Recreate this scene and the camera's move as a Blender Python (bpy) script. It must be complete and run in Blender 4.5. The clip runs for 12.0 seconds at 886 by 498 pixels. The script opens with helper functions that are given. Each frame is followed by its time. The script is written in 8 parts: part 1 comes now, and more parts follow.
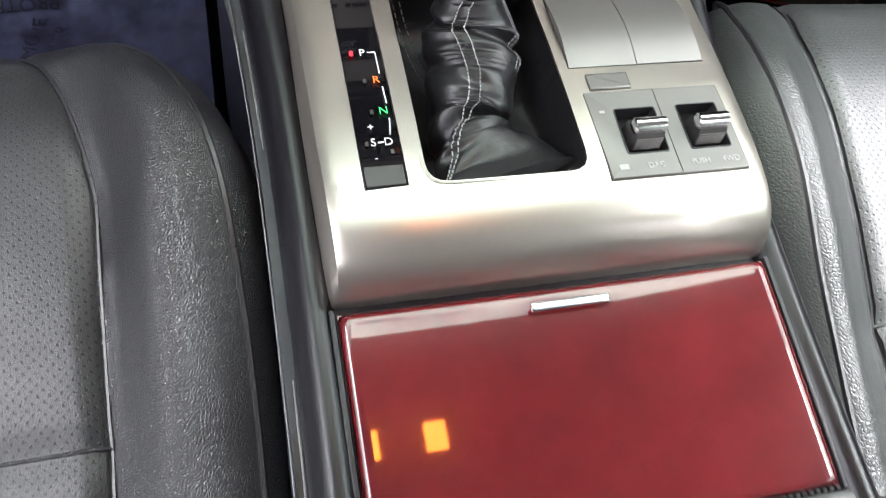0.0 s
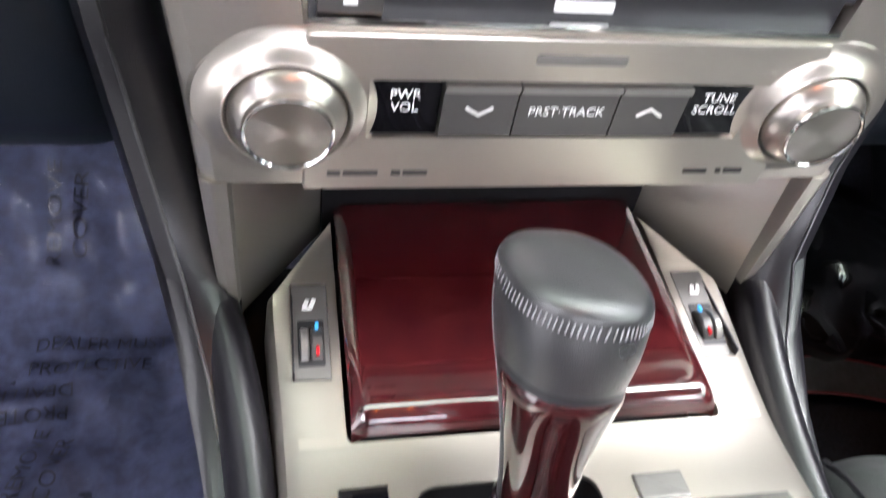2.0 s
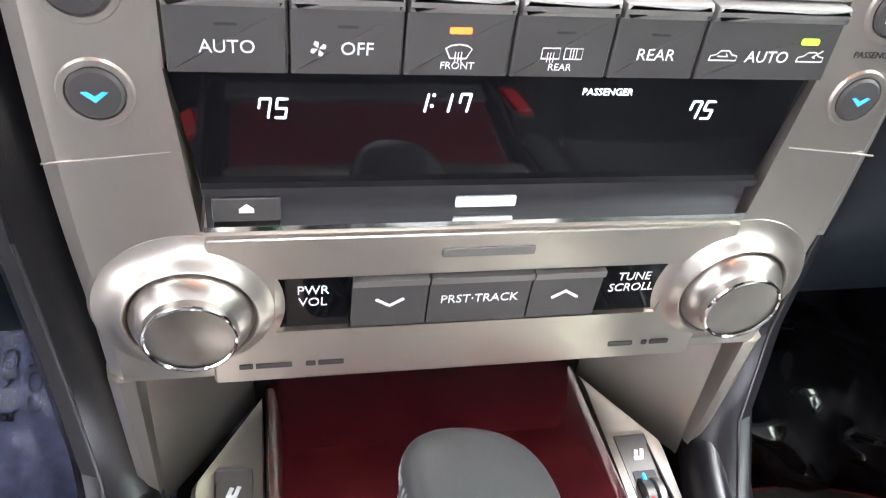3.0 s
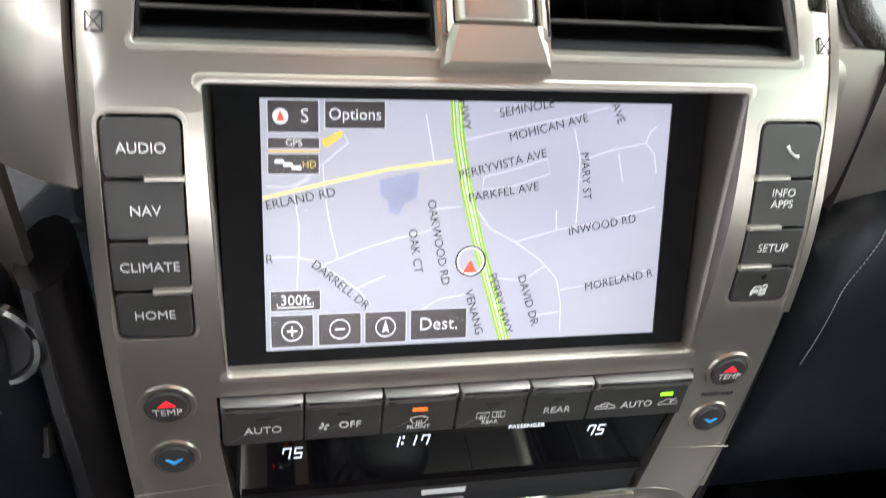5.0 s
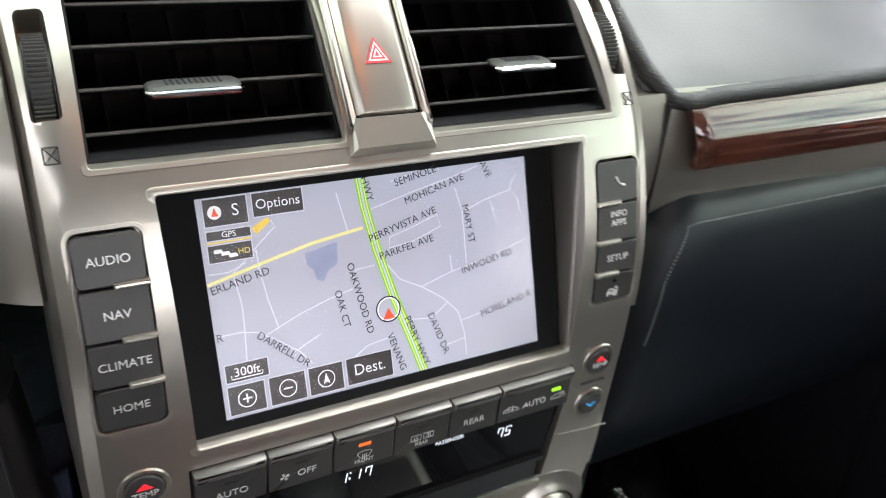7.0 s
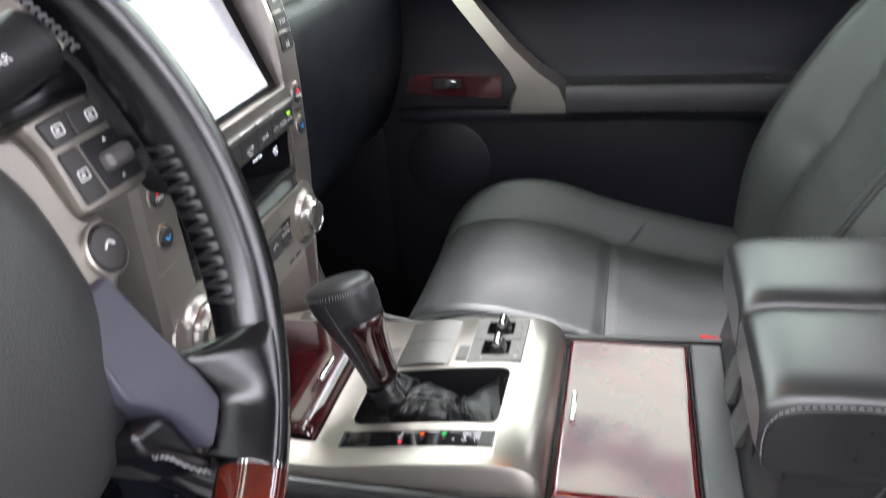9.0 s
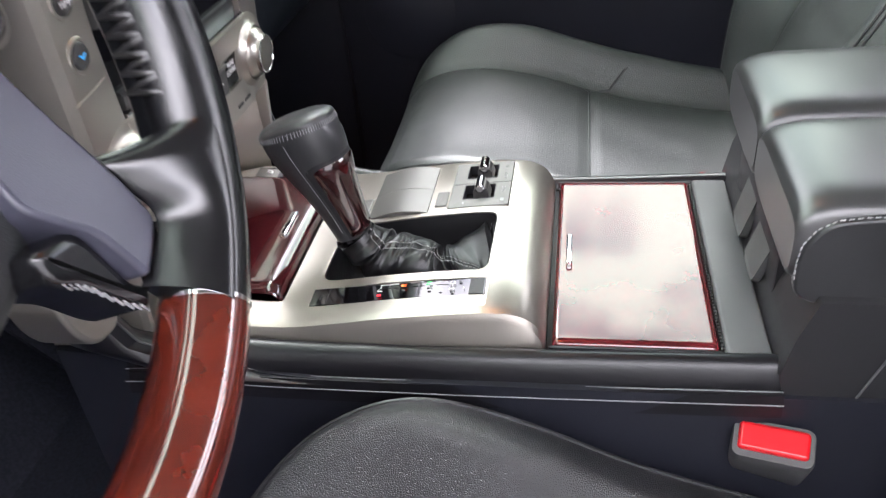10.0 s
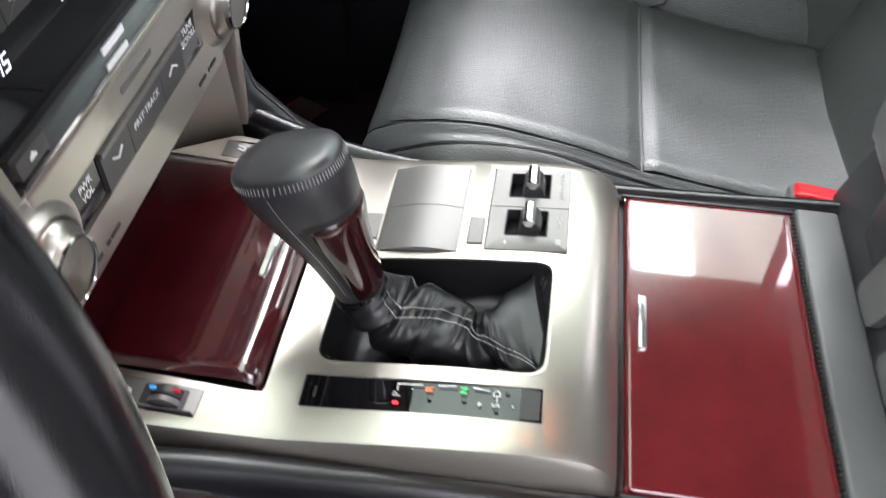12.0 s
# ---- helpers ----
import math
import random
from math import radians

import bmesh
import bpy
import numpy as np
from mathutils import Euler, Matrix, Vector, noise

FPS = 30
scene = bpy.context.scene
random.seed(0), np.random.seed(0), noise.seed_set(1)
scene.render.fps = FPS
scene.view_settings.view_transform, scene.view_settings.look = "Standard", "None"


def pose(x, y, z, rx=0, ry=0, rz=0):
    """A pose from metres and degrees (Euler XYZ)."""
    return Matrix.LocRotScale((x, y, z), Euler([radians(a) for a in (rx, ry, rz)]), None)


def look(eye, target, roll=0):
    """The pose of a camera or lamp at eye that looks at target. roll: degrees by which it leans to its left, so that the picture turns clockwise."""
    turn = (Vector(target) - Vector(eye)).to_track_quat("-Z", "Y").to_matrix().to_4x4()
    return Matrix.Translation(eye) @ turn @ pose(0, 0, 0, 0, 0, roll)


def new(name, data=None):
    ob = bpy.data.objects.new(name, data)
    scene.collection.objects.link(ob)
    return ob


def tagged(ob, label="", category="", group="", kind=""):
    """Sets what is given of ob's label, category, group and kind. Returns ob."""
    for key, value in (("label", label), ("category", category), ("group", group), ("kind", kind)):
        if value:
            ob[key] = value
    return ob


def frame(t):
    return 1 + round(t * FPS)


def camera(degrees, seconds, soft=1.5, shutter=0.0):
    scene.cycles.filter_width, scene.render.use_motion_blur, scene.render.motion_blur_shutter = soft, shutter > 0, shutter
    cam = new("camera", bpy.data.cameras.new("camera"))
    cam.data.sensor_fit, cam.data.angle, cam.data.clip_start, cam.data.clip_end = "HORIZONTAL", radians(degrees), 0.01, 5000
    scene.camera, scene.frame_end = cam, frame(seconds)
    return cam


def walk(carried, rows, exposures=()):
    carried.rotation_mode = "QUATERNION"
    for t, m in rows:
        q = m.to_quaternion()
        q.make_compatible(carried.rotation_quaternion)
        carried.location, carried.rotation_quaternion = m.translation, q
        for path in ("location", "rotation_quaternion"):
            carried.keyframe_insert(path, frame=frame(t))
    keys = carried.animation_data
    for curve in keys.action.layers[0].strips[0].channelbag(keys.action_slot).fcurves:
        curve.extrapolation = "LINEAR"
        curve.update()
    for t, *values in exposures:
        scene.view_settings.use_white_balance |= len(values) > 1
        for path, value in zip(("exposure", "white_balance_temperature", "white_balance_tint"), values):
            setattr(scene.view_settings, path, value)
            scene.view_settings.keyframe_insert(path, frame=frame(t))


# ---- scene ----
cam = camera(58.68, 12.0, soft=1.0, shutter=0.4)
PATH = [
    (0.0, (-0.1424, -0.1110, 0.8233), (-0.0323, 0.0637, 0.3679), 23.53),
    (0.5, (-0.1338, -0.0736, 0.7866), (-0.0271, 0.1035, 0.3313), 23.86),
    (1.0, (-0.1264, -0.0442, 0.7615), (-0.0352, 0.1917, 0.3302), 14.17),
    (1.5, (-0.1238, -0.0146, 0.7620), (-0.0301, 0.2931, 0.3792), 9.93),
    (2.0, (-0.1132, 0.0218, 0.7851), (-0.0150, 0.3662, 0.4363), 9.71),
    (2.5, (-0.0931, 0.0393, 0.8019), (0.0090, 0.4133, 0.4860), 8.01),
    (2.7, (-0.0834, 0.0415, 0.8058), (0.0217, 0.4228, 0.4998), 7.44),
    (4.3, (-0.0777, 0.0243, 0.8749), (0.0283, 0.4250, 0.5952), 6.78),
    (4.5, (-0.0806, 0.0157, 0.9099), (0.0218, 0.4197, 0.6337), 6.32),
    (5.0, (-0.0854, 0.0181, 0.9786), (0.0196, 0.4217, 0.7028), 6.75),
    (5.5, (-0.0705, 0.0245, 1.0022), (0.0348, 0.4283, 0.7267), 6.77),
    (6.0, (-0.0672, 0.0302, 0.9986), (0.0383, 0.4346, 0.7243), 6.59),
    (6.5, (-0.0718, 0.0310, 1.0021), (0.0435, 0.4355, 0.7318), 5.97),
    (6.7, (-0.0918, 0.0142, 1.0096), (0.0592, 0.4127, 0.7481), 5.64),
    (8.3, (-0.4922, -0.0724, 1.0136), (-0.0680, 0.1346, 0.8486), -1.05),
    (8.5, (-0.5240, -0.0790, 0.9933), (-0.0905, 0.0956, 0.8155), -1.85),
    (9.0, (-0.5862, -0.0535, 0.9280), (-0.1522, 0.0593, 0.7067), -4.62),
    (9.5, (-0.5959, -0.0314, 0.8921), (-0.1817, 0.0649, 0.6292), -5.12),
    (10.0, (-0.5375, -0.0207, 0.8475), (-0.1339, 0.0650, 0.5651), -6.06),
    (10.5, (-0.4970, 0.0070, 0.7911), (-0.0920, 0.0646, 0.5036), -3.95),
    (11.0, (-0.4494, 0.0110, 0.8224), (-0.0534, 0.0556, 0.5205), -0.29),
    (11.5, (-0.3832, 0.0233, 0.8489), (-0.0242, 0.0719, 0.5043), 0.25),
    (12.0, (-0.3058, 0.0646, 0.8731), (0.0201, 0.1169, 0.4975), -0.55),
]
walk(cam, [(t, look(eye, target, roll)) for t, eye, target, roll in PATH], exposures=((0.0, 2.68, 6100, 18), (1.0, 2.72, 6110, 18), (1.5, 2.98, 6110, 19), (2.5, 3.40, 6090, 19), (3.4, 3.28, 6040, 16), (4.4, 2.88, 6000, 12), (5.0, 1.84, 6180, 13), (6.7, 1.56, 6200, 13), (8.3, 1.32, 6060, 19), (9.0, 2.04, 6100, 20), (10.5, 2.48, 6080, 20), (12.0, 2.32, 6080, 19)))

# ---- world, sun, exposure ----
world = bpy.data.worlds.new("sky")
scene.world = world
world.use_nodes = True
wn, wl = world.node_tree.nodes, world.node_tree.links
wn.clear()
w_out = wn.new("ShaderNodeOutputWorld")
w_bg = wn.new("ShaderNodeBackground")
w_sky = wn.new("ShaderNodeTexSky")
w_sky.sky_type, w_sky.sun_disc = "NISHITA", False
w_sky.sun_elevation, w_sky.sun_rotation = radians(58), radians(94)
w_co = wn.new("ShaderNodeTexCoord")
w_map = wn.new("ShaderNodeMapping")
w_map.inputs["Scale"].default_value, w_map.inputs["Location"].default_value = (1, 1, 2.2), (0.04, 0.12, 0.45)
w_no = wn.new("ShaderNodeTexNoise")
w_no.inputs["Scale"].default_value, w_no.inputs["Detail"].default_value = 6.0, 8
w_rp = wn.new("ShaderNodeValToRGB")
w_rp.color_ramp.elements[0].position, w_rp.color_ramp.elements[1].position = 0.37, 0.53
w_rp.color_ramp.elements[0].color = (0.10, 0.10, 0.10, 1)
w_mx = wn.new("ShaderNodeMix")
w_mx.data_type = "RGBA"
w_mx.inputs[7].default_value = (19.4, 19.0, 18.2, 1)
wl.new(w_co.outputs["Generated"], w_map.inputs["Vector"])
wl.new(w_map.outputs[0], w_no.inputs["Vector"])
wl.new(w_no.outputs["Fac"], w_rp.inputs[0])
wl.new(w_rp.outputs[0], w_mx.inputs[0])
wl.new(w_sky.outputs[0], w_mx.inputs[6])
wl.new(w_mx.outputs[2], w_bg.inputs["Color"])
wl.new(w_bg.outputs[0], w_out.inputs["Surface"])
w_bg.inputs["Strength"].default_value = 0.15

sun = new("sun", bpy.data.lights.new("sun", "SUN"))
sun.data.energy, sun.data.angle, sun.data.color = 2.0, radians(24), (1.0, 0.97, 0.93)
sun.matrix_world = look((5.28, -0.37, 8.48), (0, 0, 0))

# ---- small builders ----
def obj(name, bm, mat, parent=None, label="", smooth=True, kind="", sharp=35):
    """Links a bmesh as one mesh object."""
    bmesh.ops.recalc_face_normals(bm, faces=bm.faces)
    me = bpy.data.meshes.new(name)
    for fc in bm.faces:
        fc.smooth = smooth
    if smooth:
        lim = radians(sharp)
        for e in bm.edges:
            if len(e.link_faces) == 2 and e.calc_face_angle(0) > lim:
                e.smooth = False
        for fc in bm.faces:
            if len(fc.verts) > 7:
                fc.smooth = False
                for e in fc.edges:
                    e.smooth = False
    bm.to_mesh(me)
    bm.free()
    me.materials.append(mat)
    ob = new(name, me)
    if parent is not None:
        ob.parent = parent
        if parent.type == "EMPTY":
            ob.matrix_parent_inverse = Matrix.Translation(-parent.location)
    if label or kind:
        tagged(ob, label=label, kind=kind)
    return ob


def part(name, bm, mat, parent, label="", smooth=True, sharp=35):
    return obj(name, bm, mat, parent, label, smooth, "", sharp)


def thing(name, label, category, base=(0, 0, 0), group="", kind=""):
    """An Empty at the base of a thing, which parents its parts."""
    ob = new(name)
    ob.location = base
    ob.empty_display_size = 0.02
    return tagged(ob, label, category, group, kind)


def box(x0, x1, y0, y1, z0, z1, bev=0.0, seg=2):
    bm = bmesh.new()
    bmesh.ops.create_cube(bm, size=1)
    for v in bm.verts:
        v.co = Vector((x0 if v.co.x < 0 else x1, y0 if v.co.y < 0 else y1, z0 if v.co.z < 0 else z1))
    if bev:
        bmesh.ops.bevel(bm, geom=bm.edges[:], offset=bev, segments=seg, profile=0.5, affect="EDGES")
    return bm


def moved(bm, m):
    bmesh.ops.transform(bm, matrix=m, verts=bm.verts)
    return bm


def join(*bms):
    out = bmesh.new()
    for b in bms:
        me = bpy.data.meshes.new("tmp")
        b.to_mesh(me)
        b.free()
        out.from_mesh(me)
        bpy.data.meshes.remove(me)
    return out


def rrect(x0, x1, y0, y1, r, n=4):
    """A loop of a rectangle with rounded corners."""
    pts = []
    for cx, cy, a in ((x1 - r, y0 + r, -90), (x1 - r, y1 - r, 0), (x0 + r, y1 - r, 90), (x0 + r, y0 + r, 180)):
        for i in range(n + 1):
            t = radians(a + 90 * i / n)
            pts.append((cx + r * math.cos(t), cy + r * math.sin(t)))
    return pts


def rounded(poly, r, n=4):
    """A polygon with its corners rounded."""
    out = []
    for i, p in enumerate(poly):
        p, a, b = Vector(p), Vector(poly[i - 1]), Vector(poly[(i + 1) % len(poly)])
        rr = min(r, (a - p).length * 0.45, (b - p).length * 0.45)
        s, e = p + (a - p).normalized() * rr, p + (b - p).normalized() * rr
        for k in range(n + 1):
            t = k / n
            out.append(tuple(s * (1 - t) ** 2 + p * 2 * t * (1 - t) + e * t * t))
    return out


def loft(rings, cap=True, closed=True):
    """Skin through rings of equally many points."""
    bm = bmesh.new()
    vs = [[bm.verts.new(p) for p in r] for r in rings]
    n = len(rings[0])
    for a, b in zip(vs, vs[1:]):
        for i in range(n if closed else n - 1):
            j = (i + 1) % n
            bm.faces.new((a[i], a[j], b[j], b[i]))
    if cap and closed:
        bm.faces.new(vs[0][::-1])
        bm.faces.new(vs[-1])
    return bm


def prism(loop, to3, d0, d1, bev=0.0, seg=2):
    """A flat loop (u, v), carried by to3(u, v, d) from depth d0 to d1, with its front edge at d1 rounded."""
    rings = [[to3(u, v, d0) for u, v in loop]]
    if bev:
        n = len(loop)
        turn = 1 if sum(loop[i - 1][0] * loop[i][1] - loop[i][0] * loop[i - 1][1] for i in range(n)) > 0 else -1
        for k in range(seg + 1):
            t = radians(90 * k / seg)
            ins, dep = bev * (1 - math.cos(t)), d1 - bev * (1 - math.sin(t)) if d1 > d0 else d1 + bev * (1 - math.sin(t))
            ring = []
            for i in range(n):
                p, a, b = Vector(loop[i]), Vector(loop[i - 1]), Vector(loop[(i + 1) % n])
                e = (b - a)
                nor = Vector((e.y, -e.x)).normalized() * turn if e.length > 1e-9 else Vector((0, 0))
                q = p - nor * ins
                ring.append(to3(q.x, q.y, dep))
            rings.append(ring)
    else:
        rings.append([to3(u, v, d1) for u, v in loop])
    return loft(rings)


def frame_ring(outer, inner, to3, d0, d1, bev=0.002):
    """A flat frame between two loops of equally many points."""
    mid = lambda k: [(a[0] + (b[0] - a[0]) * k, a[1] + (b[1] - a[1]) * k) for a, b in zip(outer, inner)]
    rows = ((0.0, d0), (0.0, d1 - bev), (0.06, d1 - bev * 0.3), (0.15, d1), (0.85, d1), (0.94, d1 - bev * 0.3), (1.0, d1 - bev), (1.0, d0), (0.0, d0))
    bm = loft([[to3(u, v, d) for u, v in mid(k)] for k, d in rows], cap=False)
    bmesh.ops.remove_doubles(bm, verts=bm.verts, dist=1e-6)
    return bm


def tube(path, r, n=8, closed=False, cap=True):
    """A round bar along points; r is one radius or one for each point."""
    pts = [Vector(p) for p in path]
    rings = []
    up = Vector((0.013, 0.021, 1))
    for i, p in enumerate(pts):
        a = pts[i - 1] if (i or closed) else p
        b = pts[(i + 1) % len(pts)] if (i < len(pts) - 1 or closed) else p
        t = (b - a).normalized()
        s = t.cross(up)
        if s.length < 0.1:
            s = t.cross(Vector((0, 1, 0)))
        s.normalize()
        u = s.cross(t).normalized()
        rr = r[i] if isinstance(r, (list, tuple)) else r
        rings.append([p + (s * math.cos(k * 2 * math.pi / n) + u * math.sin(k * 2 * math.pi / n)) * rr for k in range(n)])
    if closed:
        rings.append(rings[0])
        bm = loft(rings, cap=False)
        bmesh.ops.remove_doubles(bm, verts=bm.verts, dist=1e-6)
        return bm
    return loft(rings, cap=cap)


def sweep(path, prof):
    """A closed profile (side, up) along points, kept upright."""
    pts = [Vector(p) for p in path]
    rings = []
    for i, p in enumerate(pts):
        t = (pts[min(i + 1, len(pts) - 1)] - pts[max(i - 1, 0)]).normalized()
        s = t.cross(Vector((0, 0, 1)))
        s = s.normalized() if s.length > 0.05 else Vector((1, 0, 0))
        u = s.cross(t).normalized()
        pr = prof(i / (len(pts) - 1)) if callable(prof) else prof
        rings.append([p + s * a + u * b for a, b in pr])
    return loft(rings)


def lathe(prof, m, n=32):
    """Turns (radius, height) about the z axis and places it with m."""
    rings = [[m @ Vector((max(r, 1e-5) * math.cos(k * 2 * math.pi / n), max(r, 1e-5) * math.sin(k * 2 * math.pi / n), h)) for k in range(n)] for r, h in prof]
    return loft(rings, cap=prof[0][0] < 0.001 and prof[-1][0] < 0.001)


def sheet(f, nu, nv, thick=0.0):
    """A surface f(u, v), u and v from 0 to 1, thickened to the inside."""
    bm = bmesh.new()
    vs = [[bm.verts.new(f(i / nu, j / nv)) for j in range(nv + 1)] for i in range(nu + 1)]
    for i in range(nu):
        for j in range(nv):
            bm.faces.new((vs[i][j], vs[i + 1][j], vs[i + 1][j + 1], vs[i][j + 1]))
    if thick:
        bmesh.ops.recalc_face_normals(bm, faces=bm.faces)
        bmesh.ops.solidify(bm, geom=bm.faces[:], thickness=thick)
    return bm


def cut(bm, cutters):
    """bm with the closed meshes cutters taken out of it."""
    bmesh.ops.recalc_face_normals(bm, faces=bm.faces)
    me = bpy.data.meshes.new("tmp")
    bm.to_mesh(me)
    bm.free()
    ob = new("tmp", me)
    others = []
    for c in cutters:
        bmesh.ops.recalc_face_normals(c, faces=c.faces)
        mc = bpy.data.meshes.new("tmp_c")
        c.to_mesh(mc)
        c.free()
        oc = new("tmp_c", mc)
        others.append(oc)
        md = ob.modifiers.new("cut", "BOOLEAN")
        md.operation, md.object, md.solver = "DIFFERENCE", oc, "EXACT"
    bpy.context.view_layer.update()
    got = bpy.data.meshes.new_from_object(ob.evaluated_get(bpy.context.evaluated_depsgraph_get()))
    out = bmesh.new()
    out.from_mesh(got)
    for o in (ob, *others):
        d = o.data
        bpy.data.objects.remove(o)
        bpy.data.meshes.remove(d)
    bpy.data.meshes.remove(got)
    return out


def lettering(words, size, m, depth=0.0001, align="CENTER", squash=1.0):
    """Words in the built-in font as a mesh, in the plane of m (x along the line, z out of it)."""
    cu = bpy.data.curves.new("tmp", "FONT")
    cu.body, cu.size, cu.extrude, cu.align_x, cu.align_y = words, size, depth, align, "CENTER"
    cu.resolution_u = 3
    ob = new("tmp", cu)
    bpy.context.view_layer.update()
    me = bpy.data.meshes.new_from_object(ob.evaluated_get(bpy.context.evaluated_depsgraph_get()))
    bm = bmesh.new()
    bm.from_mesh(me)
    bpy.data.objects.remove(ob)
    bpy.data.curves.remove(cu)
    bpy.data.meshes.remove(me)
    bmesh.ops.transform(bm, matrix=m @ Matrix.Diagonal((squash, 1, 1, 1)), verts=bm.verts)
    return bm


def lerp(table, x):
    """A smooth curve through (x, value) rows."""
    xs = [r[0] for r in table]
    if x <= xs[0]:
        return table[0][1]
    if x >= xs[-1]:
        return table[-1][1]
    k = max(i for i in range(len(xs)) if xs[i] <= x)
    k = min(k, len(xs) - 2)
    def slope(i):
        if i == 0 or i == len(xs) - 1:
            j = min(max(i, 1), len(xs) - 1)
            return (table[j][1] - table[j - 1][1]) / (xs[j] - xs[j - 1])
        return 0.5 * ((table[i + 1][1] - table[i][1]) / (xs[i + 1] - xs[i]) + (table[i][1] - table[i - 1][1]) / (xs[i] - xs[i - 1]))
    h = xs[k + 1] - xs[k]
    t = (x - xs[k]) / h
    a, b, sa, sb = table[k][1], table[k + 1][1], slope(k) * h, slope(k + 1) * h
    return a * (2 * t ** 3 - 3 * t ** 2 + 1) + b * (3 * t ** 2 - 2 * t ** 3) + sa * (t ** 3 - 2 * t ** 2 + t) + sb * (t ** 3 - t ** 2)


# ---- materials ----
def mat(name, col, rough=0.5, metal=0.0, vary=0.1, scale=30.0, grain=0.0, grain_scale=900.0, coat=0.0, coat_ior=1.62, kind="noise", emit=0.0, spec=0.5, rvary=0.1, col2=None, stretch=(1, 1, 1), crease=0.0):
    """A principled surface with slow stains and fine grain."""
    m = bpy.data.materials.new(name)
    m.use_nodes = True
    n, l = m.node_tree.nodes, m.node_tree.links
    p = n["Principled BSDF"]
    p.inputs["Roughness"].default_value, p.inputs["Metallic"].default_value = rough, metal
    p.inputs["Specular IOR Level"].default_value = spec
    p.inputs["Coat Weight"].default_value, p.inputs["Coat Roughness"].default_value = coat, 0.03
    p.inputs["Coat IOR"].default_value = coat_ior
    co = n.new("ShaderNodeTexCoord")
    mp = n.new("ShaderNodeMapping")
    mp.inputs["Scale"].default_value = stretch
    l.new(co.outputs["Object"], mp.inputs["Vector"])
    no = n.new("ShaderNodeTexNoise")
    no.inputs["Scale"].default_value, no.inputs["Detail"].default_value = scale, 6
    l.new(mp.outputs[0], no.inputs["Vector"])
    rp = n.new("ShaderNodeValToRGB")
    c2 = col2 or tuple(min(1, c * (1 + vary)) for c in col)
    c1 = col if col2 else tuple(c * (1 - vary) for c in col)
    rp.color_ramp.elements[0].color, rp.color_ramp.elements[1].color = (*c1, 1), (*c2, 1)
    rp.color_ramp.elements[0].position, rp.color_ramp.elements[1].position = 0.35, 0.65
    l.new(no.outputs["Fac"], rp.inputs[0])
    l.new(rp.outputs[0], p.inputs["Base Color"])
    if rvary:
        mr = n.new("ShaderNodeMapRange")
        mr.inputs["To Min"].default_value, mr.inputs["To Max"].default_value = max(0, rough - rvary), min(1, rough + rvary)
        n2 = n.new("ShaderNodeTexNoise")
        n2.inputs["Scale"].default_value, n2.inputs["Detail"].default_value = scale * 2.7, 4
        l.new(co.outputs["Object"], n2.inputs["Vector"])
        l.new(n2.outputs["Fac"], mr.inputs["Value"])
        l.new(mr.outputs[0], p.inputs["Roughness"])
    if grain:
        bp = n.new("ShaderNodeBump")
        bp.inputs["Strength"].default_value, bp.inputs["Distance"].default_value = grain, 0.0006
        if kind == "leather":
            g = n.new("ShaderNodeTexVoronoi")
            g.feature = "DISTANCE_TO_EDGE"
            g.inputs["Scale"].default_value = grain_scale
            wob = n.new("ShaderNodeTexNoise")
            wob.inputs["Scale"].default_value = grain_scale * 0.6
            ad = n.new("ShaderNodeMixRGB")
            ad.blend_type, ad.inputs[0].default_value = "LINEAR_LIGHT", 0.0004
            l.new(co.outputs["Object"], wob.inputs["Vector"])
            l.new(co.outputs["Object"], ad.inputs[1])
            l.new(wob.outputs["Color"], ad.inputs[2])
            l.new(ad.outputs[0], g.inputs["Vector"])
            cr = n.new("ShaderNodeValToRGB")
            cr.color_ramp.elements[1].position = 0.25
            l.new(g.outputs["Distance"], cr.inputs[0])
            l.new(cr.outputs[0], bp.inputs["Height"])
        else:
            g = n.new("ShaderNodeTexNoise")
            g.inputs["Scale"].default_value, g.inputs["Detail"].default_value = grain_scale, 3
            l.new(mp.outputs[0], g.inputs["Vector"])
            l.new(g.outputs["Fac"], bp.inputs["Height"])
        if crease:
            cn = n.new("ShaderNodeTexNoise")
            cn.inputs["Scale"].default_value, cn.inputs["Detail"].default_value, cn.inputs["Distortion"].default_value = 38, 5, 1.2
            l.new(co.outputs["Object"], cn.inputs["Vector"])
            b2 = n.new("ShaderNodeBump")
            b2.inputs["Strength"].default_value, b2.inputs["Distance"].default_value = crease, 0.004
            l.new(cn.outputs["Fac"], b2.inputs["Height"])
            l.new(b2.outputs[0], bp.inputs["Normal"])
        l.new(bp.outputs[0], p.inputs["Normal"])
    if emit:
        l.new(rp.outputs[0], p.inputs["Emission Color"])
        p.inputs["Emission Strength"].default_value = emit
    return m


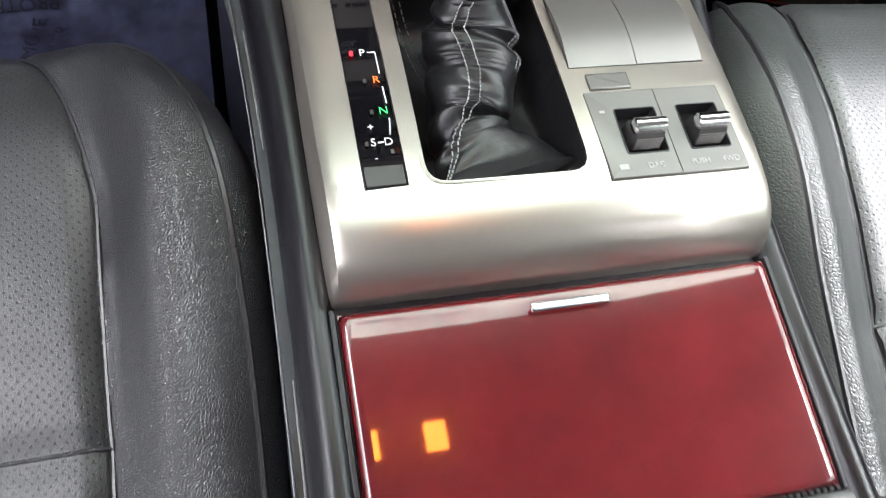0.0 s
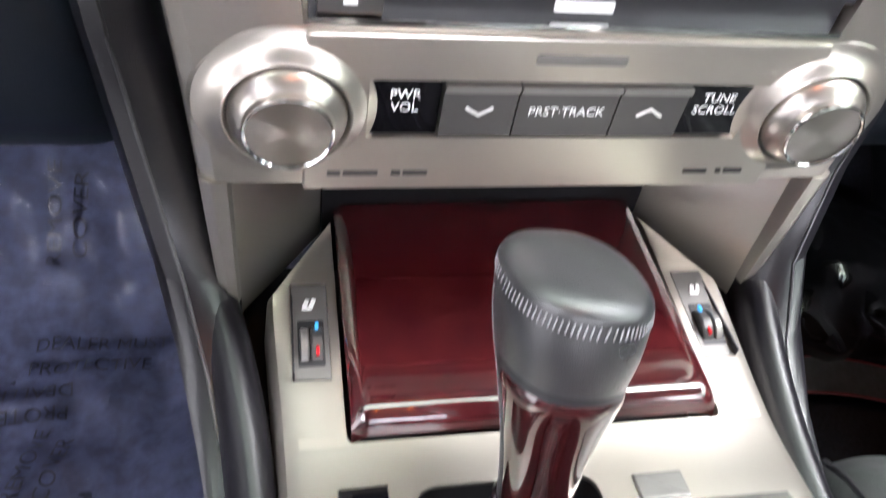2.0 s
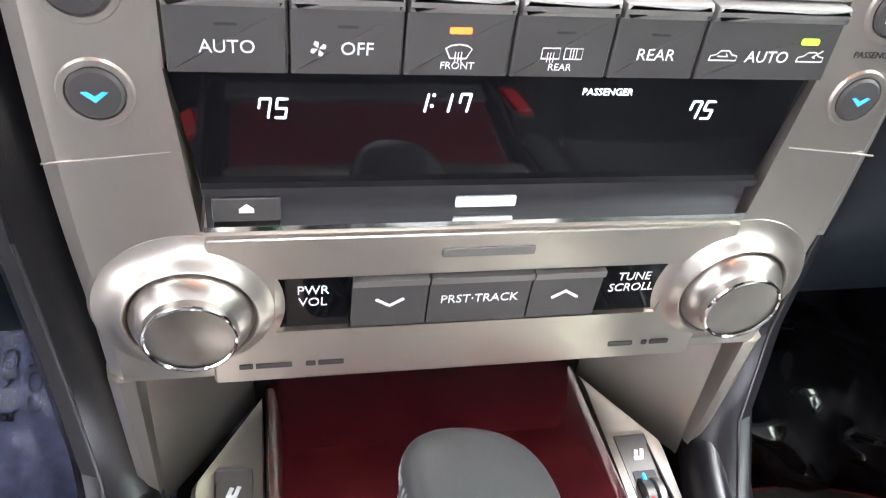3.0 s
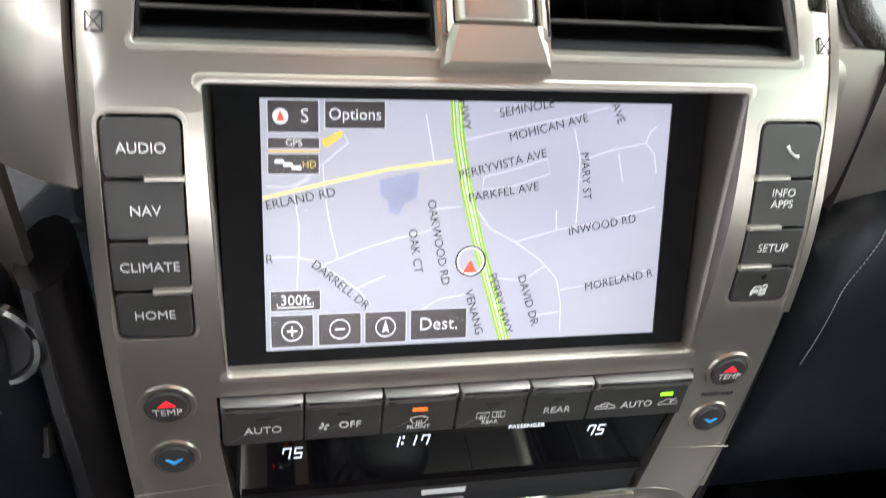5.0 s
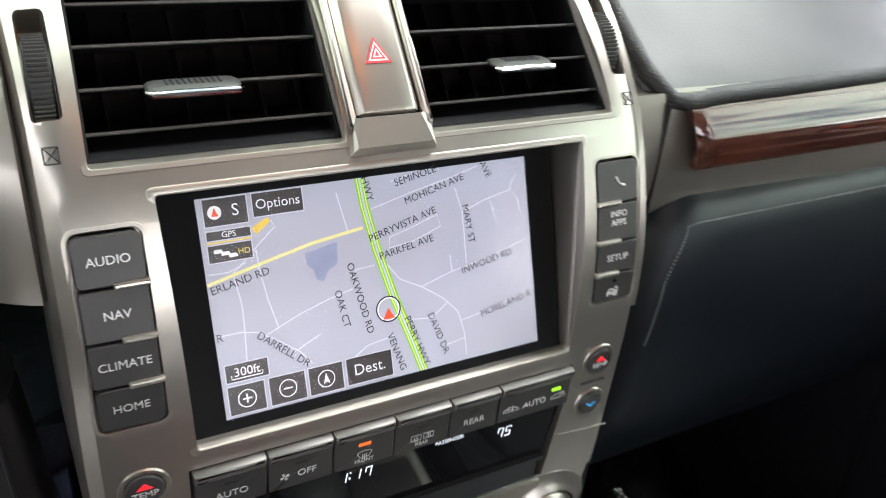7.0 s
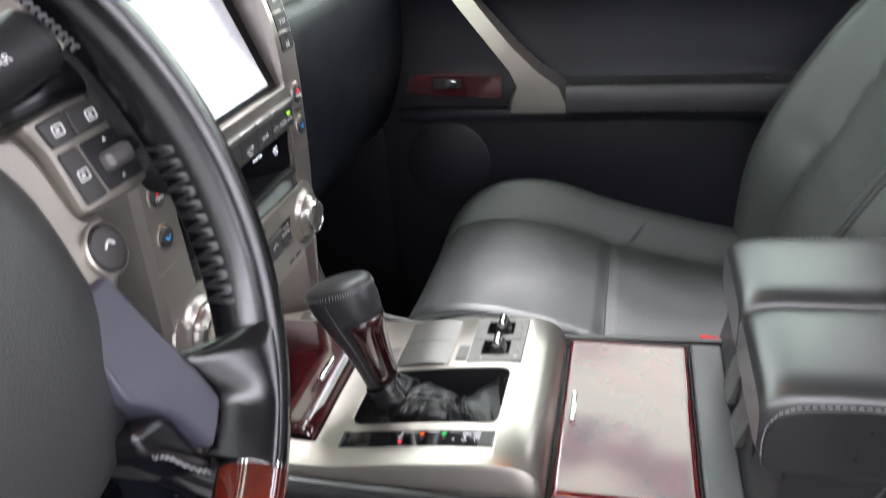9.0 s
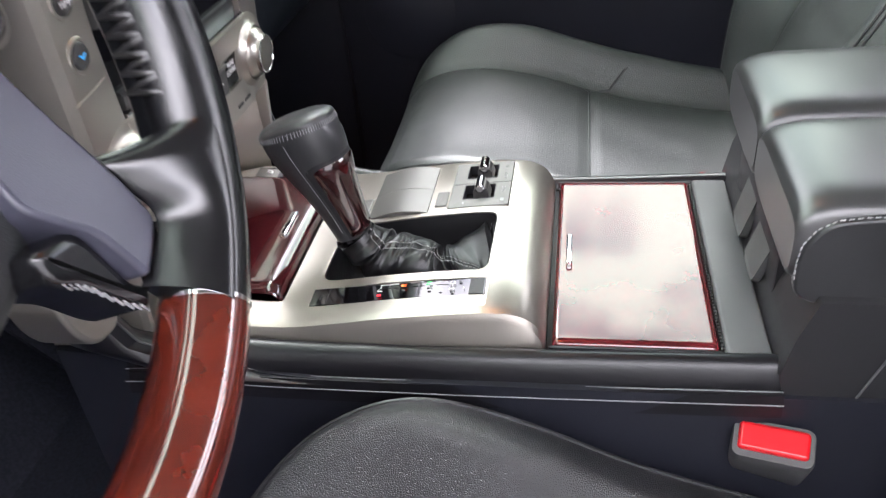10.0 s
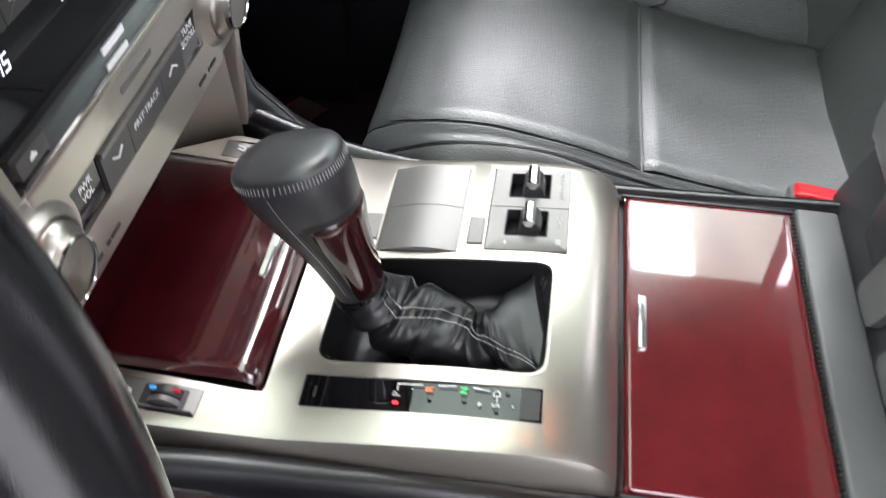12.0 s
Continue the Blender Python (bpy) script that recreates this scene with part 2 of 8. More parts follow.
def perforated(name, col, spec=1.0):
    """Leather with rows of small punched holes."""
    m = mat(name, col, 0.38, vary=0.12, scale=14, grain=0.2, grain_scale=700, kind="leather")
    n, l = m.node_tree.nodes, m.node_tree.links
    p = n["Principled BSDF"]
    co = n.new("ShaderNodeTexCoord")
    v = n.new("ShaderNodeTexVoronoi")
    v.inputs["Scale"].default_value, v.inputs["Randomness"].default_value = 235, 0.0
    mp = n.new("ShaderNodeMapping")
    mp.inputs["Scale"].default_value = (1, 1, 0.0)
    mp.inputs["Rotation"].default_value = (0, 0, radians(45))
    l.new(co.outputs["Object"], mp.inputs["Vector"])
    l.new(mp.outputs[0], v.inputs["Vector"])
    rp = n.new("ShaderNodeValToRGB")
    rp.color_ramp.elements[0].position, rp.color_ramp.elements[1].position = 0.13, 0.22
    l.new(v.outputs["Distance"], rp.inputs[0])
    bp = n.new("ShaderNodeBump")
    bp.inputs["Strength"].default_value, bp.inputs["Distance"].default_value = 0.35, 0.0008
    p.inputs["Specular IOR Level"].default_value = spec
    l.new(rp.outputs[0], bp.inputs["Height"])
    old = p.inputs["Normal"].links[0].from_socket
    l.new(old, bp.inputs["Normal"])
    l.new(bp.outputs[0], p.inputs["Normal"])
    mx = n.new("ShaderNodeMix")
    mx.data_type = "RGBA"
    mx.inputs[6].default_value = (0.004, 0.004, 0.004, 1)
    l.new(rp.outputs[0], mx.inputs[0])
    l.new(p.inputs["Base Color"].links[0].from_socket, mx.inputs[7])
    l.new(mx.outputs[2], p.inputs["Base Color"])
    return m


def glass(name, tint=(0.9, 0.95, 0.93), shine=0.05, rough=0.02):
    """Thin clear glass: mostly see-through, with a share of mirror shine on each face."""
    m = bpy.data.materials.new(name)
    m.use_nodes = True
    n, l = m.node_tree.nodes, m.node_tree.links
    n.remove(n["Principled BSDF"])
    t, g, mx = n.new("ShaderNodeBsdfTransparent"), n.new("ShaderNodeBsdfGlossy"), n.new("ShaderNodeMixShader")
    t.inputs["Color"].default_value = (*tint, 1)
    g.inputs["Roughness"].default_value = rough
    mx.inputs[0].default_value = shine
    l.new(t.outputs[0], mx.inputs[1])
    l.new(g.outputs[0], mx.inputs[2])
    l.new(mx.outputs[0], n["Material Output"].inputs["Surface"])
    return m


SILVER = mat("champagne_satin_metal", (0.50, 0.467, 0.414), 0.31, 0.88, vary=0.03, scale=8, grain=0.02, grain_scale=1800, rvary=0.04)
CHAMPAGNE_DULL = mat("dull_champagne_metal", (0.34, 0.315, 0.28), 0.42, 0.85, vary=0.03, scale=8, grain=0.02, grain_scale=1800, rvary=0.04)
SILVER_BTN = mat("grey_satin_button", (0.19, 0.184, 0.174), 0.42, 0.6, vary=0.03, scale=12, grain=0.02, grain_scale=1800, rvary=0.04)
KNOB = mat("brushed_knob_metal", (0.46, 0.43, 0.39), 0.30, 0.95, vary=0.05, scale=30, rvary=0.06)
SPUN = mat("spun_metal", (0.40, 0.375, 0.34), 0.34, 1.0, vary=0.04, scale=40, rvary=0.03)
SPUN.node_tree.nodes["Principled BSDF"].inputs["Anisotropic"].default_value = 0.85
spin = SPUN.node_tree.nodes.new("ShaderNodeTangent")
spin.direction_type, spin.axis = "RADIAL", "Z"
SPUN.node_tree.links.new(spin.outputs[0], SPUN.node_tree.nodes["Principled BSDF"].inputs["Tangent"])
CHROME = mat("chrome", (0.85, 0.85, 0.85), 0.08, 1.0, vary=0.02, rvary=0.03)
WOOD = mat("red_burl_lacquer", (0.088, 0.0060, 0.0084), 0.15, vary=0.12, scale=24, coat=1.0, coat_ior=1.66, rvary=0.0, col2=(0.138, 0.0104, 0.0134), spec=0.2)
burl = next(nd for nd in WOOD.node_tree.nodes if nd.type == "VALTORGB").color_ramp.elements
burl[0].position, burl[1].position = 0.30, 0.72
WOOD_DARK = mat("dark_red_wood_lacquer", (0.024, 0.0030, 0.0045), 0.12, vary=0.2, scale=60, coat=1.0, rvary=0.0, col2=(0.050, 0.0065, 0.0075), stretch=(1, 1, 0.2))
WOOD_RIM = mat("red_brown_rim_wood", (0.055, 0.008, 0.0045), 0.15, scale=34, coat=1.0, rvary=0.0, col2=(0.10, 0.014, 0.007))
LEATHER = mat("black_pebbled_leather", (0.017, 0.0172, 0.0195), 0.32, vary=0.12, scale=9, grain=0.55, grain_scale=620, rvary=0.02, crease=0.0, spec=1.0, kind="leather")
# same leather in a paler colour: the passenger side's light painted in
LEATHER_LIT = mat("lit_grey_black_leather", (0.044, 0.0492, 0.047), 0.34, vary=0.08, scale=9, grain=0.30, grain_scale=420, rvary=0.04, crease=0.10, spec=0.8, kind="leather")
LEATHER_FINE = mat("black_smooth_leather", (0.026, 0.0265, 0.028), 0.31, vary=0.12, scale=20, grain=0.14, spec=0.7, grain_scale=1100, kind="leather")
RAIL = mat("purple_black_pad", (0.0075, 0.0072, 0.0092), 0.28, rvary=0.01, vary=0.05, scale=20, grain=0.10, grain_scale=900, kind="leather", spec=0.45)
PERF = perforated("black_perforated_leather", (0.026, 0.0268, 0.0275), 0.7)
# paler copy of PERF, with the passenger side's light in its colour
PERF_LIT = perforated("lit_perforated_leather", (0.044, 0.0492, 0.047))
WHEEL_LEATHER = mat("black_wheel_leather", (0.0055, 0.0056, 0.0066), 0.20, vary=0.15, scale=30, grain=0.06, grain_scale=1100, kind="leather", spec=0.8)
SOFT = mat("charcoal_soft_plastic", (0.028, 0.0287, 0.030), 0.46, vary=0.1, scale=7, grain=0.16, grain_scale=700, kind="leather")
PLASTIC = mat("black_plastic", (0.015, 0.015, 0.017), 0.45, vary=0.1, scale=20, grain=0.08, grain_scale=1500)
NAVY = mat("blue_black_trim", (0.013, 0.014, 0.0205), 0.40, vary=0.1, scale=8, grain=0.14, grain_scale=800, kind="leather")
BAR_PLASTIC = mat("grey_grained_plastic", (0.10, 0.101, 0.102), 0.42, vary=0.06, scale=15, grain=0.15, grain_scale=1300)
GREY_PLASTIC = mat("grey_plastic", (0.085, 0.085, 0.087), 0.45, vary=0.06, scale=15, grain=0.15, grain_scale=1300)
BUTTON = mat("dark_grey_button", (0.055, 0.053, 0.051), 0.42, vary=0.05, scale=40, grain=0.05, grain_scale=2000, metal=0.2)
GLOSS = mat("black_gloss_panel", (0.004, 0.004, 0.005), 0.04, vary=0.05, rvary=0.01, spec=0.5)
WHITE = mat("white_lettering", (0.78, 0.78, 0.77), 0.5, vary=0.02, rvary=0, emit=0.01)
# white lettering greyed to stand for the reflection that veils it
WHITE_DIMMED = mat("dimmed_white_lettering", (0.36, 0.36, 0.35), 0.5, vary=0.02, rvary=0)
LIT = mat("lit_white_digits", (0.85, 0.9, 0.95), 0.5, vary=0.01, rvary=0, emit=0.26)
RED = mat("red_button_plastic", (0.75, 0.008, 0.015), 0.35, vary=0.08, scale=60, coat=0.3)
RED_LIT = mat("lit_red_mark", (0.9, 0.02, 0.03), 0.5, rvary=0, emit=0.30)
GREEN_LIT = mat("lit_green_mark", (0.03, 0.55, 0.12), 0.5, rvary=0, emit=0.22)
LIME_LIT = mat("lit_lime_lamp", (0.35, 0.9, 0.02), 0.5, rvary=0, emit=0.35)
ORANGE_LIT = mat("lit_orange_mark", (0.95, 0.15, 0.02), 0.5, rvary=0, emit=0.28)
BLUE_MARK = mat("blue_mark", (0.05, 0.35, 0.75), 0.4, rvary=0, emit=0.12)
THREAD = mat("pale_thread", (0.34, 0.34, 0.34), 0.7, vary=0.1, scale=300)
DARK_THREAD = mat("grey_thread", (0.22, 0.22, 0.23), 0.7, vary=0.1, scale=300)
CARPET = mat("dark_blue_carpet", (0.016, 0.018, 0.030), 0.9, vary=0.3, scale=200, grain=0.6, grain_scale=1500)
LINING = mat("grey_beige_headlining", (0.27, 0.26, 0.24), 0.9, vary=0.04, scale=60, grain=0.2, grain_scale=1200)
PAINT = mat("silver_white_paint", (0.14, 0.145, 0.147), 0.25, vary=0.02, scale=2, coat=1.0, rvary=0.03)
DARK_PAINT = mat("dark_green_paint", (0.018, 0.026, 0.025), 0.2, vary=0.05, scale=3, coat=1.0, rvary=0.03)
RUBBER = mat("tyre_rubber", (0.012, 0.012, 0.012), 0.8, vary=0.15, scale=40)
ALLOY = mat("alloy_wheel", (0.55, 0.55, 0.56), 0.3, 0.9, vary=0.05)
CLEAR = glass("green_tinted_clear_glass", (0.67, 0.735, 0.675))
# for the air ducts, and for the painted shade of the tray recess
VENT_BLACK = mat("matt_black_duct_and_recess", (0.003, 0.003, 0.004), 0.7, vary=0.1, scale=40, spec=0.2)
TINTED = mat("dark_tinted_glass", (0.01, 0.012, 0.012), 0.05, vary=0.05, rvary=0.01)
MIRROR = mat("mirror_glass", (0.86, 0.88, 0.88), 0.015, 1.0, vary=0.01, rvary=0.0)
TAIL = mat("red_tail_lens", (0.55, 0.02, 0.03), 0.12, vary=0.15, scale=12, coat=1.0)
CONCRETE = mat("pale_concrete", (0.19, 0.19, 0.186), 0.85, vary=0.12, scale=1.3, grain=0.5, grain_scale=60)
# pale so that the added wall throws light back into the cabin
BOUNCE_WALL = mat("pale_bounce_wall", (0.40, 0.40, 0.395), 0.9, vary=0.12, scale=1.3, grain=0.5, grain_scale=60)
BARK = mat("bare_bark", (0.10, 0.085, 0.07), 0.9, vary=0.3, scale=4)

# ---- ground and car shell ----
LAMP = mat("warm_lamp_lens", (1.0, 0.24, 0.025), 0.4, vary=0.02, rvary=0, emit=6.5)
FLOOR, GROUND = 0.08, -0.66


def ground():
    bm = bmesh.new()
    bmesh.ops.create_grid(bm, x_segments=40, y_segments=40, size=300)
    for v in bm.verts:
        v.co.z = GROUND
    obj("ground", bm, CONCRETE, None, "pale worn concrete of a parking lot", kind="structure")


ground()


def quad(a, b, c, d, thick):
    """A slab on four corners."""
    a, b, c, d = Vector(a), Vector(b), Vector(c), Vector(d)
    n = (b - a).cross(d - a).normalized() * thick
    return loft([[a, b, c, d], [a + n, b + n, c + n, d + n]])


def shell():
    obj("floor", join(box(-0.72, 0.72, -1.6, 0.95, FLOOR - 0.05, FLOOR), quad((-0.72, 0.70, FLOOR - 0.02), (0.72, 0.70, FLOOR - 0.02), (0.72, 1.0, 0.42), (-0.72, 1.0, 0.42), 0.03)),
        CARPET, None, "dark blue-black carpeted cabin floor", kind="structure", smooth=False)
    obj("wall_front", box(-0.74, 0.74, 0.99, 1.03, FLOOR, 0.92, 0.003), PLASTIC, None, "black firewall under the dashboard", kind="structure")
    roof = sheet(lambda u, v: (-0.66 + 1.32 * u, -1.6 + 1.82 * v, 1.322 + 0.035 * math.sin(math.pi * u) + 0.02 * math.sin(math.pi * v)), 24, 24, 0.03)
    obj("ceiling", roof, LINING, None, "grey-beige fabric headlining", kind="structure")
    skin = sheet(lambda u, v: (-0.70 + 1.40 * u, -1.65 + 1.88 * v, 1.377 + 0.04 * math.sin(math.pi * u) + 0.02 * math.sin(math.pi * v)), 24, 24, 0.01)
    obj("roof", skin, PAINT, None, "pearl white painted car roof", kind="structure")
    obj("wall_rear", join(box(-0.72, 0.72, -1.66, -1.60, FLOOR, 0.82, 0.004)), NAVY, None, "dark tailgate trim behind the seats", kind="structure")
    # pillars and rails, both sides
    for s, side in ((1, "right"), (-1, "left")):
        a_pillar = sweep([(s * 0.70, 0.76, 0.88), (s * 0.69, 0.60, 1.01), (s * 0.665, 0.42, 1.15), (s * 0.64, 0.22, 1.33)],
                         [(-0.045, -0.03), (0.045, -0.03), (0.05, 0.0), (0.03, 0.03), (-0.03, 0.03), (-0.05, 0.0)])
        obj("pillar_front_" + side, a_pillar, LINING, None, "light grey trimmed windscreen pillar", kind="structure")
        obj("roof_rail_" + side, box(*sorted((s * 0.62, s * 0.72)), -1.62, 0.24, 1.288, 1.375, 0.02, 3), LINING, None, "light grey roof rail trim", kind="structure")
        b_pillar = loft([[(s * x, y, z) for x, y in ((0.66, -0.42 - sh), (0.66, -0.54 - sh), (0.72, -0.54 - sh), (0.72, -0.42 - sh))] for z, sh in ((FLOOR, 0.0), (0.85, 0.0), (1.31, 0.06))])
        obj("pillar_middle_" + side, b_pillar, LINING, None, "light grey trimmed door pillar", kind="structure")
        obj("wall_" + side, box(*sorted((s * 0.70, s * 0.76)), -1.62, -0.54, FLOOR, 0.86, 0.004), NAVY, None, "dark rear door trim", kind="structure")
        obj("pillar_rear_" + side, box(*sorted((s * 0.66, s * 0.74)), -1.62, -1.42, 0.84, 1.32, 0.01), LINING, None, "light grey rear pillar", kind="structure")
        obj("cowl_side_" + side, box(*sorted((s * 0.665, s * 0.74)), 0.36, 1.02, FLOOR, 0.86, 0.004), NAVY, None, "black footwell side trim", kind="structure")
    ws = quad((-0.68, 0.77, 0.90), (0.68, 0.77, 0.90), (0.63, 0.22, 1.345), (-0.63, 0.22, 1.345), 0.004)
    w = obj("windscreen", ws, CLEAR, None, "clear laminated windscreen", kind="structure", smooth=False)
    w.visible_shadow = False
    hood = sheet(lambda u, v: (-0.80 + 1.6 * u, 0.80 + 0.95 * v, 0.875 - 0.10 * v * v - 0.10 * (2 * u - 1) ** 4), 16, 12, 0.02)
    obj("bonnet", hood, DARK_PAINT, None, "dark painted bonnet beyond the windscreen", kind="structure")
    obj("scuttle", box(-0.72, 0.72, 0.75, 0.84, 0.84, 0.885, 0.01), PLASTIC, None, "black plastic scuttle panel under the windscreen", kind="structure")
    bumper = box(-0.80, 0.80, 0.86, 1.74, -0.40, 0.74, 0.06, 4)
    obj("front_end", bumper, DARK_PAINT, None, "dark painted front end of the car", kind="structure")
    obj("underbody", box(-0.76, 0.76, -1.66, 1.03, -0.34, FLOOR - 0.055, 0.02), PLASTIC, None, "dark underbody and sills", kind="structure")


shell()

# unseen, added: blocks sky on the driver's side and bounces sunlight in
obj("wall_left", box(-3.0, -2.8, -8, 8, GROUND, 2.3), BOUNCE_WALL, None, "unseen plain wall, added to block and bounce light", kind="structure", smooth=False)


def overhead_console():
    th = thing("overhead_console", "grey overhead console with two warm map lamps switched on", "map lamp", (0.02, 0.06, 1.30))
    part("housing", box(-0.085, 0.125, -0.03, 0.19, 1.262, 1.352, 0.01, 3), LINING, th, "grey housing")
    for x in (-0.030, 0.070):
        part("lamp_lens", box(x - 0.016, x + 0.016, 0.020, 0.062, 1.2585, 1.2635, 0.002), LAMP, th, "warm lit lamp lens")
    return th


overhead_console()

# ---- centre console ----
PANEL = [(0.003, 0.4725), (0.006, 0.481), (0.012, 0.4895), (0.022, 0.4955), (0.04, 0.4978), (0.08, 0.4955), (0.12, 0.4910), (0.16, 0.4850), (0.19, 0.4818), (0.22, 0.4825), (0.26, 0.4860), (0.30, 0.4895), (0.345, 0.4935)]


def zp(y):
    """Height of the silver panel at y."""
    return lerp(PANEL, y)


def on_panel(x, y, d):
    return Vector((x, y, zp(y) + d))


def flat_at(yc):
    """Like on_panel, on the plane that touches the panel at yc."""
    k = (zp(yc + 0.01) - zp(yc - 0.01)) / 0.02
    return lambda x, y, d: Vector((x, y, zp(yc) + k * (y - yc) + d))


def smooth_step(t):
    return t * t * (3 - 2 * t)


def console():
    th = thing("centre_console", "satin champagne console with red wood lids and black padded sides", "console", (0, 0.05, FLOOR))
    # silver top panel, wrapped down at the back and the sides
    ys = [0.003, 0.0045, 0.006, 0.009, 0.012, 0.017, 0.022, 0.03, 0.04] + [0.04 + 0.305 * k / 60 for k in range(1, 61)]
    def width(y):
        """Half width: it widens slowly, then runs in at a slant beside the tray."""
        if y > 0.288:
            return 0.1222 - 0.66 * (y - 0.288)
        return lerp([(0.0, 0.113), (0.05, 0.1145), (0.2, 0.1175), (0.278, 0.1218), (0.288, 0.1222)], y)
    rings = []
    for y in ys:
        z, w = zp(y), width(y)
        lo = 0.455
        rings.append([Vector(p) for p in ((-w - 0.003, y, lo), (-w - 0.001, y, z - 0.008), (-w + 0.002, y, z - 0.0025), (-w + 0.008, y, z), (-w * 0.5, y, z + 0.0006), (0, y, z + 0.0008), (w * 0.5, y, z + 0.0006), (w - 0.008, y, z), (w - 0.002, y, z - 0.0025), (w + 0.001, y, z - 0.008), (w + 0.003, y, lo))])
    rings = [rings[0]] + rings
    rings[0] = [Vector((p.x, 0.003, 0.455)) if p.z > 0.455 else p for p in rings[0]]
    panel = loft(rings)
    up = lambda u, v, d: Vector((u, v, d))
    boot_hole = prism(rounded([(-0.0645, 0.0475), (0.0175, 0.0465), (0.0165, 0.1800), (-0.0635, 0.1800)], 0.011), up, 0.40, 0.60)
    gate_hole = prism([(-0.0947, 0.0464), (-0.0737, 0.0470), (-0.0737, 0.1828), (-0.0947, 0.1822)], up, 0.47, 0.60)
    sw_hole = box(0.026, 0.1025, 0.039, 0.0920, 0.475, 0.60)
    lid_hole = box(0.0225, 0.1015, 0.1085, 0.1625, 0.478, 0.60)
    tray_hole = prism(rounded([(-0.089, 0.204), (0.089, 0.204), (0.089, 0.36), (-0.089, 0.36)], 0.004), up, 0.40, 0.60)
    heat = [prism([(s * 0.1115, 0.237), (s * 0.0935, 0.2365), (s * 0.0935, 0.2915), (s * 0.1115, 0.292)], up, 0.470, 0.60) for s in (-1, 1)]
    panel = cut(panel, [boot_hole, gate_hole, sw_hole, lid_hole, tray_hole, *heat])
    part("top_panel", panel, SILVER, th, "satin champagne metal-look panel", sharp=30)
    # raised lip round the boot
    for r0, r1, h, m, nm in ((0.003, 0.0, 0.0008, SILVER, "boot_surround"),):
        outer = rounded([(-0.0645 - r0, 0.0475 - r0), (0.0175 + r0, 0.0465 - r0), (0.0165 + r0, 0.1800 + r0), (-0.0635 - r0, 0.1800 + r0)], 0.014)
        inner = rounded([(-0.0645, 0.0475), (0.0175, 0.0465), (0.0165, 0.1800), (-0.0635, 0.1800)], 0.011)
        loops = [[on_panel(u, v, 0.0002) for u, v in outer], [on_panel(u, v, h) for u, v in [((a[0] * 0.6 + b[0] * 0.4), (a[1] * 0.6 + b[1] * 0.4)) for a, b in zip(outer, inner)]], [on_panel(u, v, h * 0.6) for u, v in inner], [on_panel(u, v, -0.02) for u, v in inner]]
        part(nm, loft(loops, cap=False), m, th)
    # side pads with stitched seams, walls below
    for s in (-1, 1):
        path = [(s * lerp([(-0.155, 0.1235), (0.0, 0.1225), (0.12, 0.1245), (0.2, 0.1300), (0.262, 0.1400), (0.30, 0.150)], y), y, lerp([(-0.155, 0.464), (0.0, 0.460), (0.1, 0.4605), (0.2, 0.467), (0.26, 0.478), (0.30, 0.486)], y)) for y in [-0.155 + 0.455 * k / 36 for k in range(37)]]
        a = -s
        prof = [(a * -0.0100, -0.014), (a * -0.0105, -0.002), (a * -0.0092, 0.0030), (a * -0.0068, 0.0070), (a * -0.0036, 0.0096), (0, 0.0105), (a * 0.0036, 0.0094), (a * 0.0070, 0.0062), (a * 0.0098, 0.0015), (a * 0.0118, -0.005), (a * 0.0122, -0.014)]
        prof = [(-p[0], p[1]) for p in prof]
        part("side_pad", sweep(path, prof), RAIL, th, "black padded rail")
        path2 = [(p[0] + s * 0.0075, p[1], p[2] - 0.0175) for p in path]
        part("lower_pad", sweep(path2, [(-0.0095, 0.0085), (0.0095, 0.0085), (0.011, 0.0), (0.0105, -0.011), (-0.0105, -0.011)] if s < 0 else [(0.0095, 0.0085), (-0.0095, 0.0085), (-0.011, 0.0), (-0.0105, -0.011), (0.0105, -0.011)]), RAIL, th)
        for off in (Vector((s * 0.0135, 0, -0.0090)), Vector((s * 0.0182, 0, -0.0170))):
            part("seam", tube([Vector(p) + off for p in path], 0.00055, 6), DARK_THREAD, th, "thin grey seam")
        wall = sheet(lambda u, v: (s * (0.140 + 0.012 * v + 0.012 * max(0, (u - 0.7) / 0.3)), -0.5 + 0.86 * u, 0.452 - (0.452 - FLOOR) * v + 0.03 * max(0, (u - 0.75) / 0.25) * (1 - v)), 24, 10, 0.006)
        part("side_wall", wall, NAVY, th, "blue-black console side")
        # padded bolster that climbs beside the stack
        bol = [(s * 0.1290, 0.175, 0.452), (s * 0.1370, 0.225, 0.462), (s * 0.146, 0.262, 0.480), (s * 0.156, 0.288, 0.505), (s * 0.166, 0.302, 0.555), (s * 0.174, 0.308, 0.62), (s * 0.180, 0.312, 0.69), (s * 0.184, 0.318, 0.76)]
        rings = []
        for k, p in enumerate(bol):
            wd = 0.013 + 0.004 * math.sin(math.pi * k / 7)
            rings.append([Vector(p) + Vector((s * 0.004 + wd * math.cos(t), 0.026 * math.sin(t) + 0.026 * smooth_step(min(1.0, k / 4)), 0.004 * math.sin(t))) for t in [2 * math.pi * j / 12 for j in range(12)]])
        part("knee_bolster", loft(rings), RAIL, th, "black padded bolster with a seam")
        part("bolster_seam", tube([Vector(p) + Vector((s * 0.004, -0.0262 + 0.026 * smooth_step(min(1.0, k / 4)), -0.0040)) for k, p in enumerate(bol)], 0.0009, 6), LEATHER_FINE, th)
    # body filling under the panel, and the black frame of the rear lid
    part("body", join(box(-0.136, 0.136, -0.150, 0.352, FLOOR, 0.440, 0.004), box(-0.1205, 0.1205, -0.152, 0.004, 0.430, 0.4615, 0.002)), PLASTIC, th)
